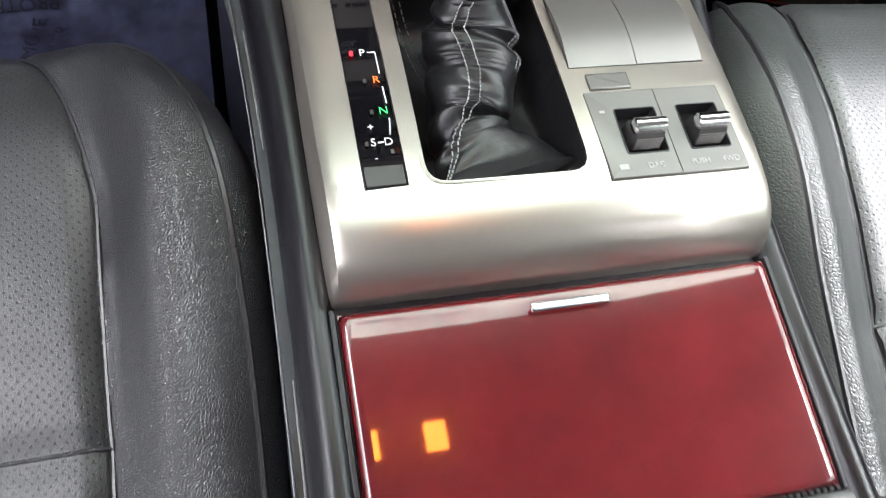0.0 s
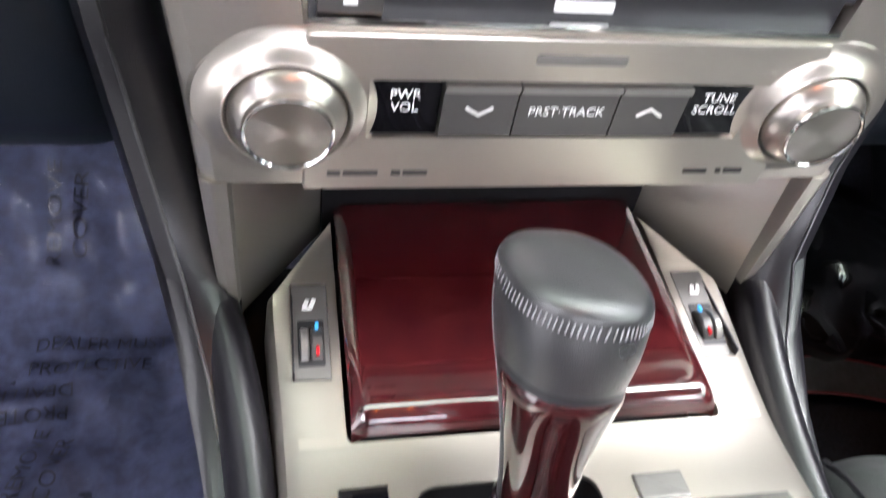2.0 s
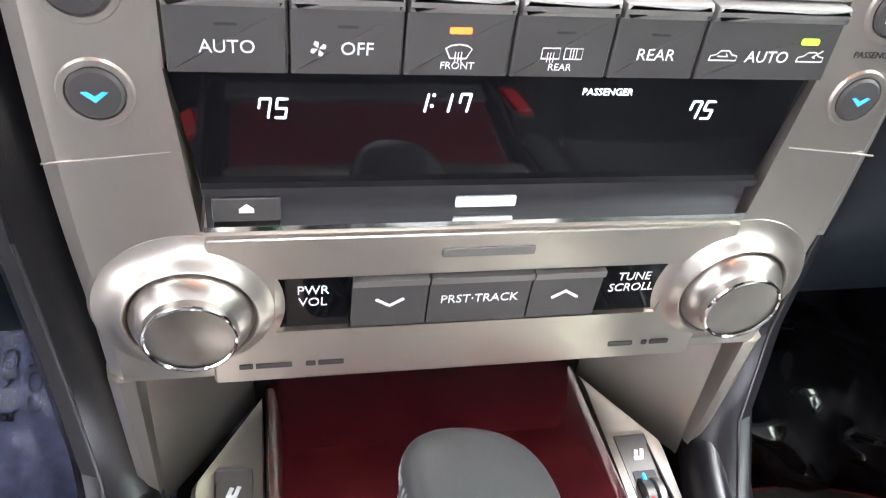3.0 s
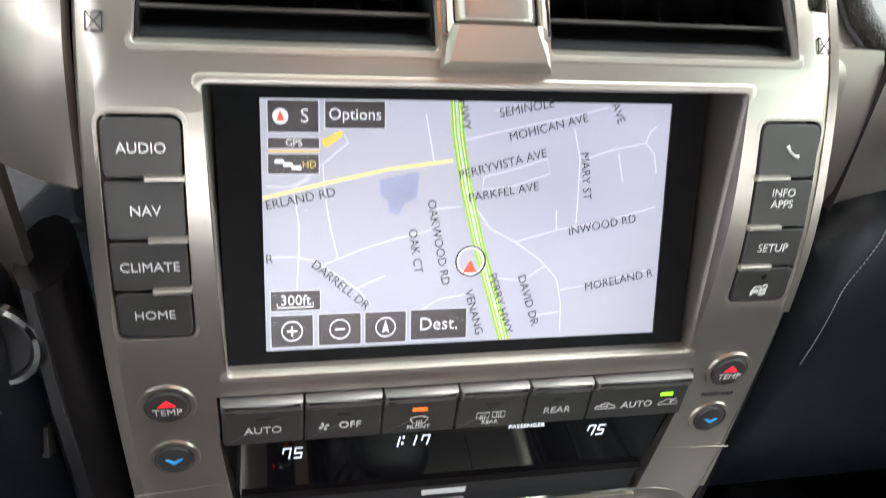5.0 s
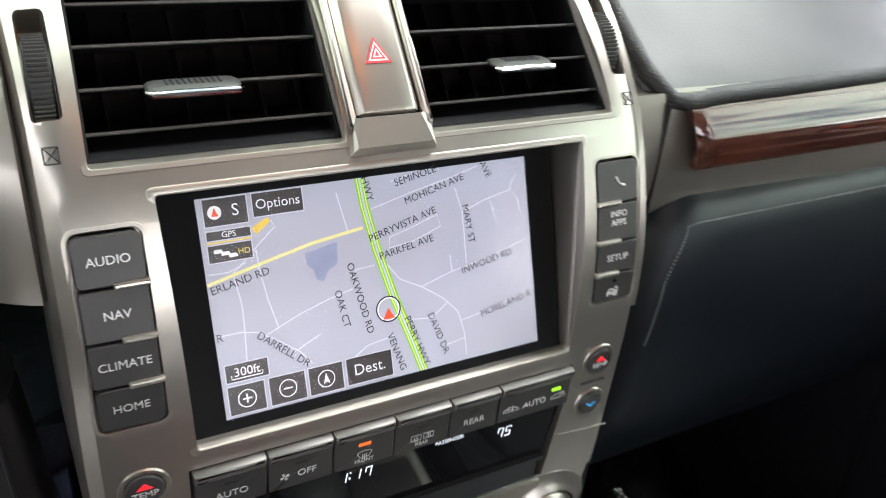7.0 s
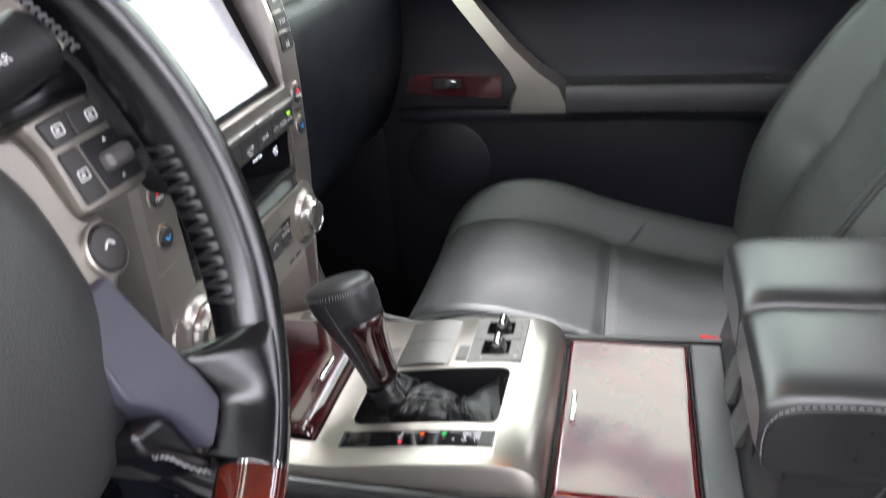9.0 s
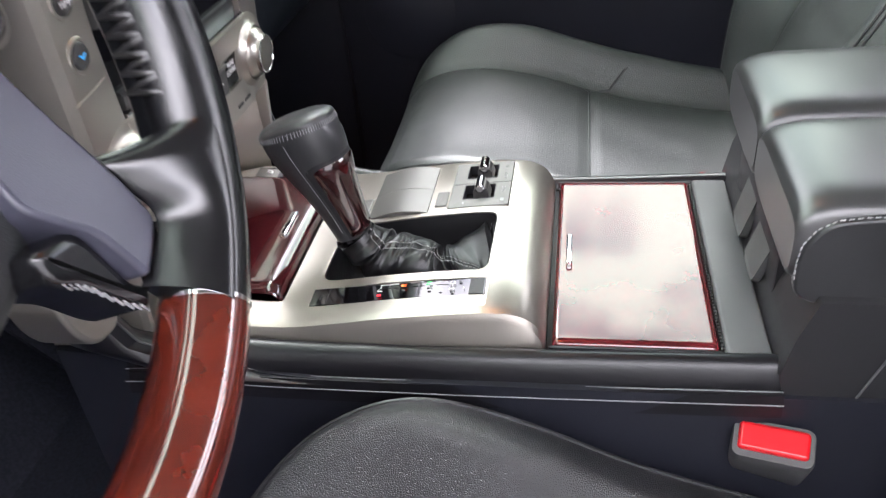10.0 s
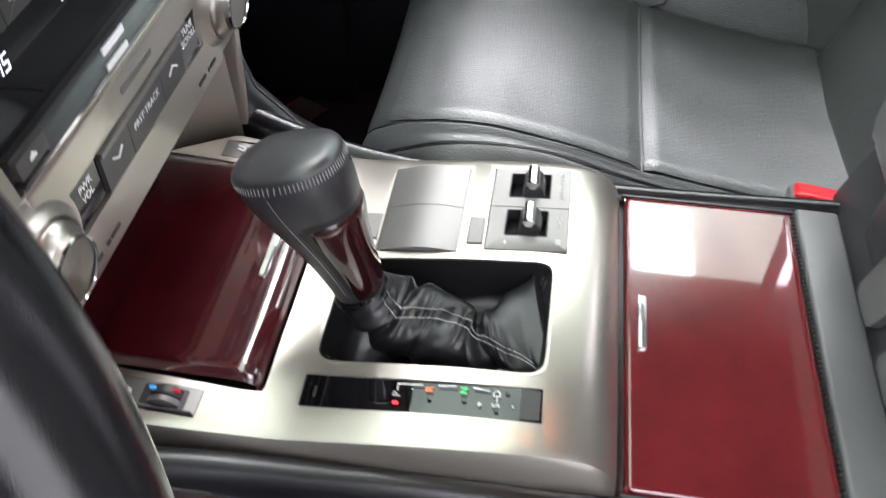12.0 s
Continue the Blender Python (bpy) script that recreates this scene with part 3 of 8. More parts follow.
    # gear gate strip
    gate = part("gear_gate", prism([(-0.0942, 0.0469), (-0.0742, 0.0475), (-0.0742, 0.1823), (-0.0942, 0.1817)], on_panel, -0.006, 0.0006), GLOSS, th, "gloss black selector strip with lit gear letters", smooth=False)
    def gm(x, y, turn=0, lift=0.0009):
        sl = math.degrees(math.atan2(zp(y + 0.004) - zp(y - 0.004), 0.008))
        return pose(x, y, zp(y) + lift, sl, 0, turn)
    lanes = ((-0.0838, "P", 0.1270, WHITE), (-0.0795, "R", 0.1090, ORANGE_LIT), (-0.0790, "N", 0.0897, GREEN_LIT), (-0.0795, "D", 0.0715, WHITE), (-0.0868, "S", 0.0715, WHITE))
    for x, ch, y, m in lanes:
        part("gear_letter", lettering(ch, 0.0062, gm(x, y)), m, gate)
    part("gear_letter", lettering("+", 0.006, gm(-0.0868, 0.0804)), WHITE, gate)
    part("gear_letter", lettering("-", 0.006, gm(-0.0868, 0.0630)), WHITE, gate)
    def bar(x0, y0, x1, y1, w=0.0004):
        return tube([on_panel(x0, y0, 0.0008), on_panel(x1, y1, 0.0008)], w, 4)
    part("gate_line", join(bar(-0.0812, 0.1272, -0.0772, 0.1272), bar(-0.0772, 0.1272, -0.0771, 0.1130), bar(-0.0770, 0.1045, -0.0767, 0.0942), bar(-0.0768, 0.0852, -0.0780, 0.0756), bar(-0.0846, 0.0715, -0.0818, 0.0715)), WHITE, gate)
    part("gate_lamp", prism(rrect(-0.0902, -0.0884, 0.1254, 0.1286, 0.0004, 2), on_panel, 0.0004, 0.0011), RED_LIT, gate, "lit red lamp")
    for x, y in ((-0.0852, 0.1088), (-0.0847, 0.0895), (-0.0900, 0.0712), (-0.0785, 0.0660)):
        part("gate_lamp", prism(rrect(x - 0.0008, x + 0.0008, y - 0.0012, y + 0.0012, 0.0003, 2), on_panel, 0.0004, 0.0009), BUTTON, gate)
    part("lock_cover", prism(rrect(-0.0935, -0.0750, 0.0478, 0.0585, 0.0006, 2), on_panel, 0.0002, 0.0009, 0.0003), BUTTON, gate)
    part("lock_slot", prism(rrect(-0.0885, -0.0815, 0.1738, 0.1752, 0.0003, 2), on_panel, 0.0004, 0.0009), BUTTON, gate)
    part("gate_seam", prism(rrect(-0.0940, -0.0744, 0.1688, 0.1691, 0.0001, 1), on_panel, 0.0003, 0.0008), BUTTON, gate)
    # rear lid of lacquered wood
    def rear(u, v):
        # edges bunched towards the rim, which rolls off
        a, b = 2 * u - 1, 2 * v - 1
        a, b = math.copysign(1 - (1 - abs(a)) ** 1.6, a), math.copysign(1 - (1 - abs(b)) ** 1.6, b)
        ex, ey = max(0.0, (abs(a) - 0.955) / 0.045), max(0.0, (abs(b) - 0.93) / 0.07)
        e = min(1.0, math.hypot(ex, ey))
        return Vector((0.1125 * a, -0.05925 + 0.05775 * b, 0.4700 + 0.0026 * max(0.0, (a - 0.10) / 0.90) ** 2 - 0.0045 * (1 - math.sqrt(1 - e * e))))
    lid = part("rear_lid", sheet(rear, 48, 36, 0.006), WOOD, th, "lacquered dark red burl lid")
    for x0 in (-0.1165, 0.1138):
        part("lid_edge", box(x0, x0 + 0.0027, -0.119, 0.0005, 0.455, 0.4695, 0.0008), PLASTIC, th)
    part("lid_handle", prism(rrect(-0.0205, 0.0205, -0.0145, -0.0095, 0.0012, 3), lambda u, v, d: Vector((u, v, 0.4712 + d)), -0.002, 0.0034, 0.0012), CHROME, lid, "bright metal pull")
    ribs = [box(-0.112 + 0.0037 * k, -0.1095 + 0.0037 * k, -0.1195, -0.1172, 0.459, 0.4690, 0.0004, 1) for k in range(61)]
    part("hinge_ribs", join(*ribs), RUBBER, th, "black ribbed hinge strip")
    part("rear_bar", box(-0.1185, 0.1185, -0.1500, -0.1200, 0.440, 0.4710, 0.003, 3), BAR_PLASTIC, th, "grained grey plastic bar")
    # front tray lid
    def tray(u, v):
        t = v
        x = (-0.087 + 0.174 * u)
        prof = [(0.0, (0.2062, 0.4830)), (0.06, (0.2085, 0.4895)), (0.12, (0.2125, 0.4928)), (0.18, (0.2180, 0.4938)), (0.26, (0.2302, 0.49405)), (0.6, (0.2822, 0.4951)), (0.8, (0.3128, 0.49575)), (1.0, (0.3434, 0.4964))]
        y = lerp([(a, b[0]) for a, b in prof], t)
        z = lerp([(a, b[1]) for a, b in prof], t)
        e = max(0.0, (abs(2 * u - 1) - 0.93) / 0.07)
        return (x, y, z - 0.006 * e * e)
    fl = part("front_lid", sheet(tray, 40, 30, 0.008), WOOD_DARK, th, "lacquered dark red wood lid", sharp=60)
    part("lid_handle", prism(rrect(-0.0175, 0.0195, 0.2225, 0.2285, 0.0015, 3), lambda u, v, d: Vector((u, v, 0.4926 + d + (v - 0.2255) * -0.1)), -0.003, 0.0040, 0.0014), CHROME, fl, "bright metal pull")
    # blacker than the console plastic: the recess's shade is in its colour
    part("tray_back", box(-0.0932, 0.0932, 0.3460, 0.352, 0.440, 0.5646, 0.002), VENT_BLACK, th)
    # seat heater switches
    for s in (-1, 1):
        hs = part("heater_switch", prism([(s * 0.1110, 0.2375), (s * 0.0938, 0.2370), (s * 0.0938, 0.2912), (s * 0.1110, 0.2916)][::-s], on_panel, -0.008, 0.0004), SILVER_BTN, th, "seat heater switch with a thumb wheel", smooth=False)
        part("switch_well", prism(rrect(*sorted((s * 0.1085, s * 0.0960)), 0.2440, 0.2695, 0.001, 2), on_panel, 0.0002, 0.0007), PLASTIC, hs)
        part("switch_well", box(*sorted((s * 0.1112, s * 0.1104)), 0.2375, 0.2914, zp(0.26) - 0.004, zp(0.26) + 0.0026, 0), PLASTIC, hs)
        for k, (xx, wd, m) in enumerate(((s * 0.1055, 0.0022, SILVER_BTN), (s * 0.0995, 0.0030, BUTTON))):
            wh = lathe([(0.0001, -wd), (0.0095, -wd), (0.0105, -wd * 0.7), (0.0105, wd * 0.7), (0.0095, wd), (0.0001, wd)], pose(xx, 0.2565, zp(0.2565) - 0.0045, 0, 90, 0), 28)
            part("thumb_wheel", wh, m, hs)
        part("wheel_mark", box(s * 0.0995 - 0.0008, s * 0.0995 + 0.0008, 0.2615, 0.2655, zp(0.26) + 0.0030, zp(0.26) + 0.0055, 0.0004, 1), BLUE_MARK, hs)
        part("wheel_mark", box(s * 0.0995 - 0.0008, s * 0.0995 + 0.0008, 0.2475, 0.2520, zp(0.25) + 0.0030, zp(0.25) + 0.0055, 0.0004, 1), RED, hs)
        icon = join(box(s * 0.1030 - 0.0030, s * 0.1030 + 0.0020, 0.2760, 0.2780, zp(0.277) + 0.0003, zp(0.277) + 0.0009), moved(box(-0.001, 0.001, -0.0028, 0.0028, 0, 0.0006), pose(s * 0.1030 + 0.0022, 0.2795, zp(0.28) + 0.0006, 1, 0, -20)), moved(box(-0.001, 0.001, -0.0024, 0.0024, 0, 0.0006), pose(s * 0.1030 - 0.0010, 0.2795, zp(0.28) + 0.0006, 1, 0, -20)))
        part("switch_icon", icon, WHITE, hs)
    # drive mode switches
    fp = flat_at(0.0652)
    tilt = math.degrees(math.atan2(zp(0.0752) - zp(0.0552), 0.02))
    lie = lambda x, y, d: (lambda q: pose(q.x, q.y, q.z, tilt, 0, 0))(fp(x, y, d))
    plate = prism(rounded([(0.0268, 0.0395), (0.1018, 0.0392), (0.1012, 0.0912), (0.0255, 0.0915)], 0.0006, 2), fp, -0.012, 0.0014, 0.0004)
    sw = part("switch_plate", cut(plate, [prism(rrect(cx - 0.0125, cx + 0.0105, 0.0525, 0.0800, 0.0012, 2), fp, -0.008, 0.01) for cx in (0.0508, 0.0858)]), SILVER_BTN, th, "grey plate with two toggle switches", sharp=25)
    part("plate_seam", prism([(0.0640, 0.0395), (0.0643, 0.0395), (0.0643, 0.0913), (0.0640, 0.0913)], fp, 0.0010, 0.0017), PLASTIC, sw, smooth=False)
    for cx in (0.0508, 0.0858):
        part("toggle_well", frame_ring(rrect(cx - 0.0127, cx + 0.0107, 0.0523, 0.0802, 0.0014, 2), rrect(cx - 0.0119, cx + 0.0099, 0.0531, 0.0794, 0.0010, 2), fp, -0.0085, 0.0018, 0.0003), PLASTIC, sw)
        part("well_floor", prism(rrect(cx - 0.0127, cx + 0.0107, 0.0523, 0.0802, 0.0012, 2), fp, -0.0090, -0.0072), VENT_BLACK, sw)
        tog = loft([[fp(cx + a * w, 0.0655 + yy + b * dp, h) for a, b in ((-1, 0), (1, 0), (1, 1), (-1, 1))] for h, w, yy, dp in ((-0.0075, 0.0078, -0.008, 0.014), (0.004, 0.0078, -0.0075, 0.013), (0.0075, 0.0078, -0.0050, 0.009))])
        tg = part("toggle", tog, BUTTON, sw, "dark toggle with a bright cap")
        part("toggle_cap", tube([fp(cx + q, 0.0650, 0.0085) for q in (-0.0088, -0.0082, 0.0082, 0.0088)], [0.0030, 0.0041, 0.0041, 0.0030], 16), CHROME, tg, "bright rounded cap")
        part("toggle_ribs", join(*[tube([fp(cx - 0.0072, 0.0583 - 0.00028 * q, 0.0050 - 0.0011 * q), fp(cx + 0.0072, 0.0583 - 0.00028 * q, 0.0050 - 0.0011 * q)], 0.00032, 4) for q in range(7)]), SILVER_BTN, tg, "fine ribs")
    for cx, wd in ((0.0515, "DAC"), (0.0760, "PUSH"), (0.0930, "4WD")):
        part("switch_word", lettering(wd, 0.0044, lie(cx, 0.0450, 0.0016)), WHITE_DIMMED, sw)
    part("switch_mark", prism(rrect(0.0315, 0.0365, 0.0438, 0.0470, 0.0004, 2), fp, 0.0010, 0.0017), WHITE_DIMMED, sw)
    part("switch_mark", prism(rrect(0.0305, 0.0335, 0.0780, 0.0795, 0.0003, 2), fp, 0.0010, 0.0017), WHITE_DIMMED, sw)
    for y0, y1, x0, x1 in ((0.0930, 0.1035, 0.0300, 0.0535), (0.1635, 0.1770, 0.0330, 0.0560)):
        part("blank_tab", prism(rrect(x0, x1, y0, y1, 0.0008, 2), flat_at((y0 + y1) / 2), -0.004, 0.0022, 0.0010), SILVER_BTN, th, "grey blank switch tab")
    for x0, x1 in ((0.0230, 0.0618), (0.0623, 0.1010)):
        def arch(u, v, d, x0=x0, x1=x1):
            return Vector((u, v, zp(v) + d + 0.0040 * max(0.0, math.sin(math.pi * (v - 0.1090) / 0.0530)) if d > -0.001 else zp(v) + d))
        loop = [(x0, 0.1090 + 0.0530 * k / 10) for k in range(11)] + [(x1, 0.1620 - 0.0530 * k / 10) for k in range(11)]
        part("switch_cover", join(sheet(lambda u, v: arch(x0 + (x1 - x0) * u, 0.1090 + 0.0530 * v, 0.0008), 4, 14, 0.004)), SILVER_BTN, th, "arched grey blank cover", smooth=True, sharp=40)
    return th


console()
BOOT = mat("creased_boot_leather", (0.009, 0.0092, 0.010), 0.32, vary=0.15, scale=25, grain=0.14, grain_scale=900, kind="leather", spec=0.6, crease=0.20)


WOOD_GRIP = mat("near_black_red_wood", (0.012, 0.0022, 0.0026), 0.12, vary=0.2, scale=60, coat=1.0, rvary=0.0, col2=(0.026, 0.0040, 0.0045), stretch=(1, 1, 0.2))


def shifter():
    th = thing("gear_shifter", "leather and dark wood gear lever rising from a creased leather boot", "gear lever", (-0.022, 0.11, 0.47))
    foot, crown = Vector((-0.0212, 0.1605, 0.5010)), Vector((-0.0170, 0.1925, 0.5962))
    # share of the way up, half width, half length
    rows = [(0.0, 0.0126, 0.0144), (0.15, 0.0134, 0.0155), (0.30, 0.0150, 0.0176), (0.45, 0.0176, 0.0204), (0.58, 0.0203, 0.0238), (0.70, 0.0230, 0.0270), (0.80, 0.0250, 0.0290), (0.90, 0.0260, 0.0300), (1.0, 0.0256, 0.0296)]
    wide, long_ = [(r[0], r[1]) for r in rows], [(r[0], r[2]) for r in rows]
    def skin(h, t, grow=0.0, lift=0.0):
        """A point of the lever: h from collar to seam, t round it; the seam's plane leans to the passenger and to the front."""
        k = smooth_step(max(0.0, min(1.0, h)))
        c = foot.lerp(crown, h)
        ct, s_ = math.cos(t), math.sin(t)
        x, y = (lerp(wide, h) + grow) * math.copysign(abs(ct) ** 0.85, ct), (lerp(long_, h) + grow) * math.copysign(abs(s_) ** 0.85, s_)
        return c + Vector((x, y, -0.15 * k * x - (0.37 - 0.08 * k) * y + lift))
    n = 40
    ang = [2 * math.pi * k / n for k in range(n)]
    part("grip", loft([[skin(h / 24, t) for t in ang] for h in range(25)]), LEATHER_FINE, th, "black stitched leather grip", sharp=60)
    cap = [[skin(1.0, t, 0.0003, 0.0002) for t in ang]]
    for sc, up in ((0.98, 0.0024), (0.93, 0.0044), (0.84, 0.0062), (0.70, 0.0076), (0.50, 0.0087), (0.25, 0.0093), (0.02, 0.0095)):
        cap.append([crown + (p - crown) * sc + Vector((0, 0, up)) for p in cap[0]])
    part("head", loft(cap), LEATHER_FINE, th, "smooth black leather head", sharp=70)
    # wood inlay round the back of the grip, in a thin dark frame
    def inlay(u, v, grow=0.0010, a0=84.0, h0=0.03, h1=0.69):
        span = radians(a0 + 4 * v)
        t = radians(-90) - span + 2 * span * u
        edge = 1 - max(abs(2 * u - 1), abs(2 * v - 1)) ** 14
        round_ = 0.045 * (1 - math.sqrt(max(0.0, 1 - max(0.0, (abs(2 * u - 1) - 0.72) / 0.28) ** 2)))
        return skin(h0 + (h1 - round_ - h0) * v, t, grow * edge)
    part("inlay_frame", sheet(lambda u, v: inlay(u, v, 0.0007, 90.0, 0.015, 0.715), 30, 22), PLASTIC, th, "thin black frame round the inlay", sharp=70)
    part("wood_inlay", sheet(lambda u, v: inlay(u, v, 0.0019), 36, 26), WOOD_GRIP, th, "lacquered near-black red wood inlay", sharp=70)
    part("collar", loft([[skin(0.0, t, g, lf) for t in ang] for g, lf in ((0.0004, -0.0045), (0.0018, -0.0030), (0.0018, -0.0004), (0.0004, 0.0014))]), GLOSS, th, "thin gloss black ring")
    # seams: one round the head, one up the front
    st = [tube([skin(0.965, t, 0.0004), skin(1.0, t + 0.024, 0.0001, 0.0006), skin(0.99, t + 0.036, -0.0012, 0.0026)], 0.00036, 5) for t in [2 * math.pi * k / 84 for k in range(84)]]
    part("stitching", join(*st), DARK_THREAD, th, "ring of grey stitches")
    for a in (76, 104):
        part("stitching", join(*[tube([skin(0.06 + 0.030 * k, radians(a), 0.0003), skin(0.078 + 0.030 * k, radians(a), 0.0003)], 0.00040, 4) for k in range(30)]), DARK_THREAD, th, "line of grey stitches")
    part("stitching", join(*[tube([skin(0.10 + 0.022 * k, radians(172), 0.0003), skin(0.112 + 0.022 * k, radians(172), 0.0003)], 0.00034, 4) for k in range(38)]), DARK_THREAD, th, "line of grey stitches")
    # boot: the lining of the well, and the slack sleeve that lies in it
    loop = rounded([(-0.0640, 0.0480), (0.0170, 0.0470), (0.0160, 0.1795), (-0.0630, 0.1795)], 0.011, 5)
    dense = []
    for i, p in enumerate(loop):
        q = loop[(i + 1) % len(loop)]
        k = max(1, int(math.hypot(q[0] - p[0], q[1] - p[1]) / 0.0035))
        dense += [(p[0] + (q[0] - p[0]) * j / k, p[1] + (q[1] - p[1]) * j / k) for j in range(k)]
    rings = []
    for sc, dz in ((1.0, -0.0005), (0.985, -0.0035), (0.955, -0.010), (0.93, -0.019), (0.90, -0.027), (0.86, -0.032), (0.75, -0.0345), (0.5, -0.0355), (0.05, -0.036)):
        ring_ = []
        for u, v in dense:
            x, y = -0.0235 + (u + 0.0235) * sc, 0.114 + (v - 0.114) * sc
            ring_.append(Vector((x, y, zp(v) + dz + (0.0012 * noise.noise(Vector((x * 90, y * 90, 0.7))) if sc < 0.97 else 0.0))))
        rings.append(ring_)
    part("boot_lining", loft(rings, cap=False), BOOT, th, "black leather lining of the well", sharp=80)
    # the sleeve's middle line, half width and half height, from the collar to the back edge of the well
    line = [(0.0, (-0.0212, 0.1600, 0.4990), 0.0158, 0.0165), (0.10, (-0.0212, 0.1545, 0.4915), 0.0190, 0.0170), (0.22, (-0.0215, 0.1440, 0.4815), 0.0245, 0.0185), (0.38, (-0.0235, 0.1250, 0.4755), 0.0250, 0.0200),
            (0.54, (-0.0275, 0.1060, 0.4725), 0.0225, 0.0215), (0.66, (-0.0310, 0.0920, 0.4700), 0.0200, 0.0190), (0.76, (-0.0320, 0.0800, 0.4720), 0.0200, 0.0190), (0.86, (-0.0295, 0.0680, 0.4760), 0.0260, 0.0170), (0.94, (-0.0255, 0.0575, 0.4820), 0.0340, 0.0105), (1.0, (-0.0235, 0.0490, 0.4900), 0.0385, 0.0040)]
    mid = lambda t: Vector([lerp([(r[0], r[1][k]) for r in line], t) for k in range(3)])
    # folds: place along the sleeve, slant round it, depth, width
    folds = ((0.24, 0.07, 0.0040, 0.030), (0.50, 0.12, 0.0024, 0.040), (0.735, -0.06, 0.0074, 0.040))
    seam_at = lambda t: lerp([(0.0, -0.30), (0.20, -0.42), (0.40, -0.18), (0.62, -0.05), (0.80, -0.40), (1.0, -1.0)], t)
    def cloth(t, a, out=0.0):
        """A point of the sleeve: t along it, a round it, from the crest towards the passenger."""
        c, d = mid(t), (mid(min(1, t + 0.01)) - mid(max(0, t - 0.01))).normalized()
        up = (Vector((0, 0, 1)) - d * d.z)
        up = up.normalized() if up.length > 0.05 else Vector((0, -1, 0))
        sd = up.cross(d).normalized()
        if sd.x < 0:
            sd = -sd
        w, h = lerp([(r[0], r[2]) for r in line], t), lerp([(r[0], r[3]) for r in line], t)
        ease = smooth_step(min(1.0, t / 0.10)) * smooth_step(min(1.0, (1 - t) / 0.06))
        dent = 0.0
        for t0, sl, dep, wid in folds:
            off = t - t0 - sl * math.sin(a + 0.35)
            dent += dep * (0.35 + 0.65 * abs(math.sin(a + 0.35)) ** 0.7) * math.exp(-(off / wid) ** 2) - 0.35 * dep * math.exp(-((abs(off) - wid * 1.7) / wid) ** 2)
        p3 = Vector((a * 1.3, t * 9, 2.0))
        dent += 0.0011 * noise.noise(p3 * 0.9) + 0.00025 * noise.noise(p3 * 3.1) + 0.0009 * math.exp(-(((a if a < math.pi else a - 2 * math.pi) - seam_at(t)) / 0.07) ** 2) + 0.00075 * math.sin(t * 150 + 3 * math.sin(t * 31)) * math.exp(-(((a if a < math.pi else a - 2 * math.pi) - seam_at(t)) / 0.42) ** 2)
        rx, ry = max(0.002, w - dent * ease + out), max(0.002, h - dent * ease + out)
        ca, sa = math.cos(a), math.sin(a)
        p = c + sd * (rx * math.copysign(abs(sa) ** 0.9, sa)) + up * (ry * math.copysign(abs(ca) ** 0.9, ca))
        p.z = max(p.z, zp(max(0.05, p.y)) - 0.0340)
        return p
    m = 90
    sleeve = loft([[cloth(j / 200, 2 * math.pi * k / m) for k in range(m)] for j in range(201)])
    part("boot", sleeve, BOOT, th, "creased black leather sleeve of the boot", sharp=80)
    for a0 in (-0.10, 0.10):
        part("stitching", join(*[tube([cloth(t, seam_at(t) + a0 * (1.6 - t), 0.0008) for t in (0.04 + 0.0142 * k, 0.0495 + 0.0142 * k)], 0.00040, 4) for k in range(65)]), THREAD, th, "seam of pale stitches")
    for a0 in (0.95, 1.12):
        part("stitching", join(*[tube([cloth(0.05 + 0.0142 * k, a0 + 0.002 * k, 0.0004), cloth(0.0595 + 0.0142 * k, a0 + 0.002 * k, 0.0004)], 0.00040, 4) for k in range(26)]), DARK_THREAD, th, "seam of grey stitches")
    # short seams in the corners of the well
    for (ua, va), (ub, vb) in (((-0.0600, 0.174), (-0.0470, 0.130)), ((-0.0560, 0.176), (-0.0430, 0.134)), ((0.0120, 0.052), (-0.002, 0.064)), ((0.0090, 0.050), (-0.005, 0.062))):
        pts = []
        for k in range(15):
            u, v = ua + (ub - ua) * k / 14, va + (vb - va) * k / 14
            pts.append(Vector((u, v, zp(v) - 0.0335 + 0.027 * (1 - k / 14) ** 2)))
        part("stitching", join(*[tube([p.lerp(q, 0.15), p.lerp(q, 0.8)], 0.00040, 4) for p, q in zip(pts, pts[1:])]), DARK_THREAD, th, "short corner seam")
    return th


shifter()

ARM_LEATHER = mat("worn_smooth_leather", (0.030, 0.0303, 0.031), 0.33, vary=0.10, scale=12, grain=0.0, rvary=0.02, spec=1.0)
ARM_BODY = mat("charcoal_box_plastic", (0.022, 0.0222, 0.024), 0.42, vary=0.1, scale=10, grain=0.12, grain_scale=800, kind="leather")
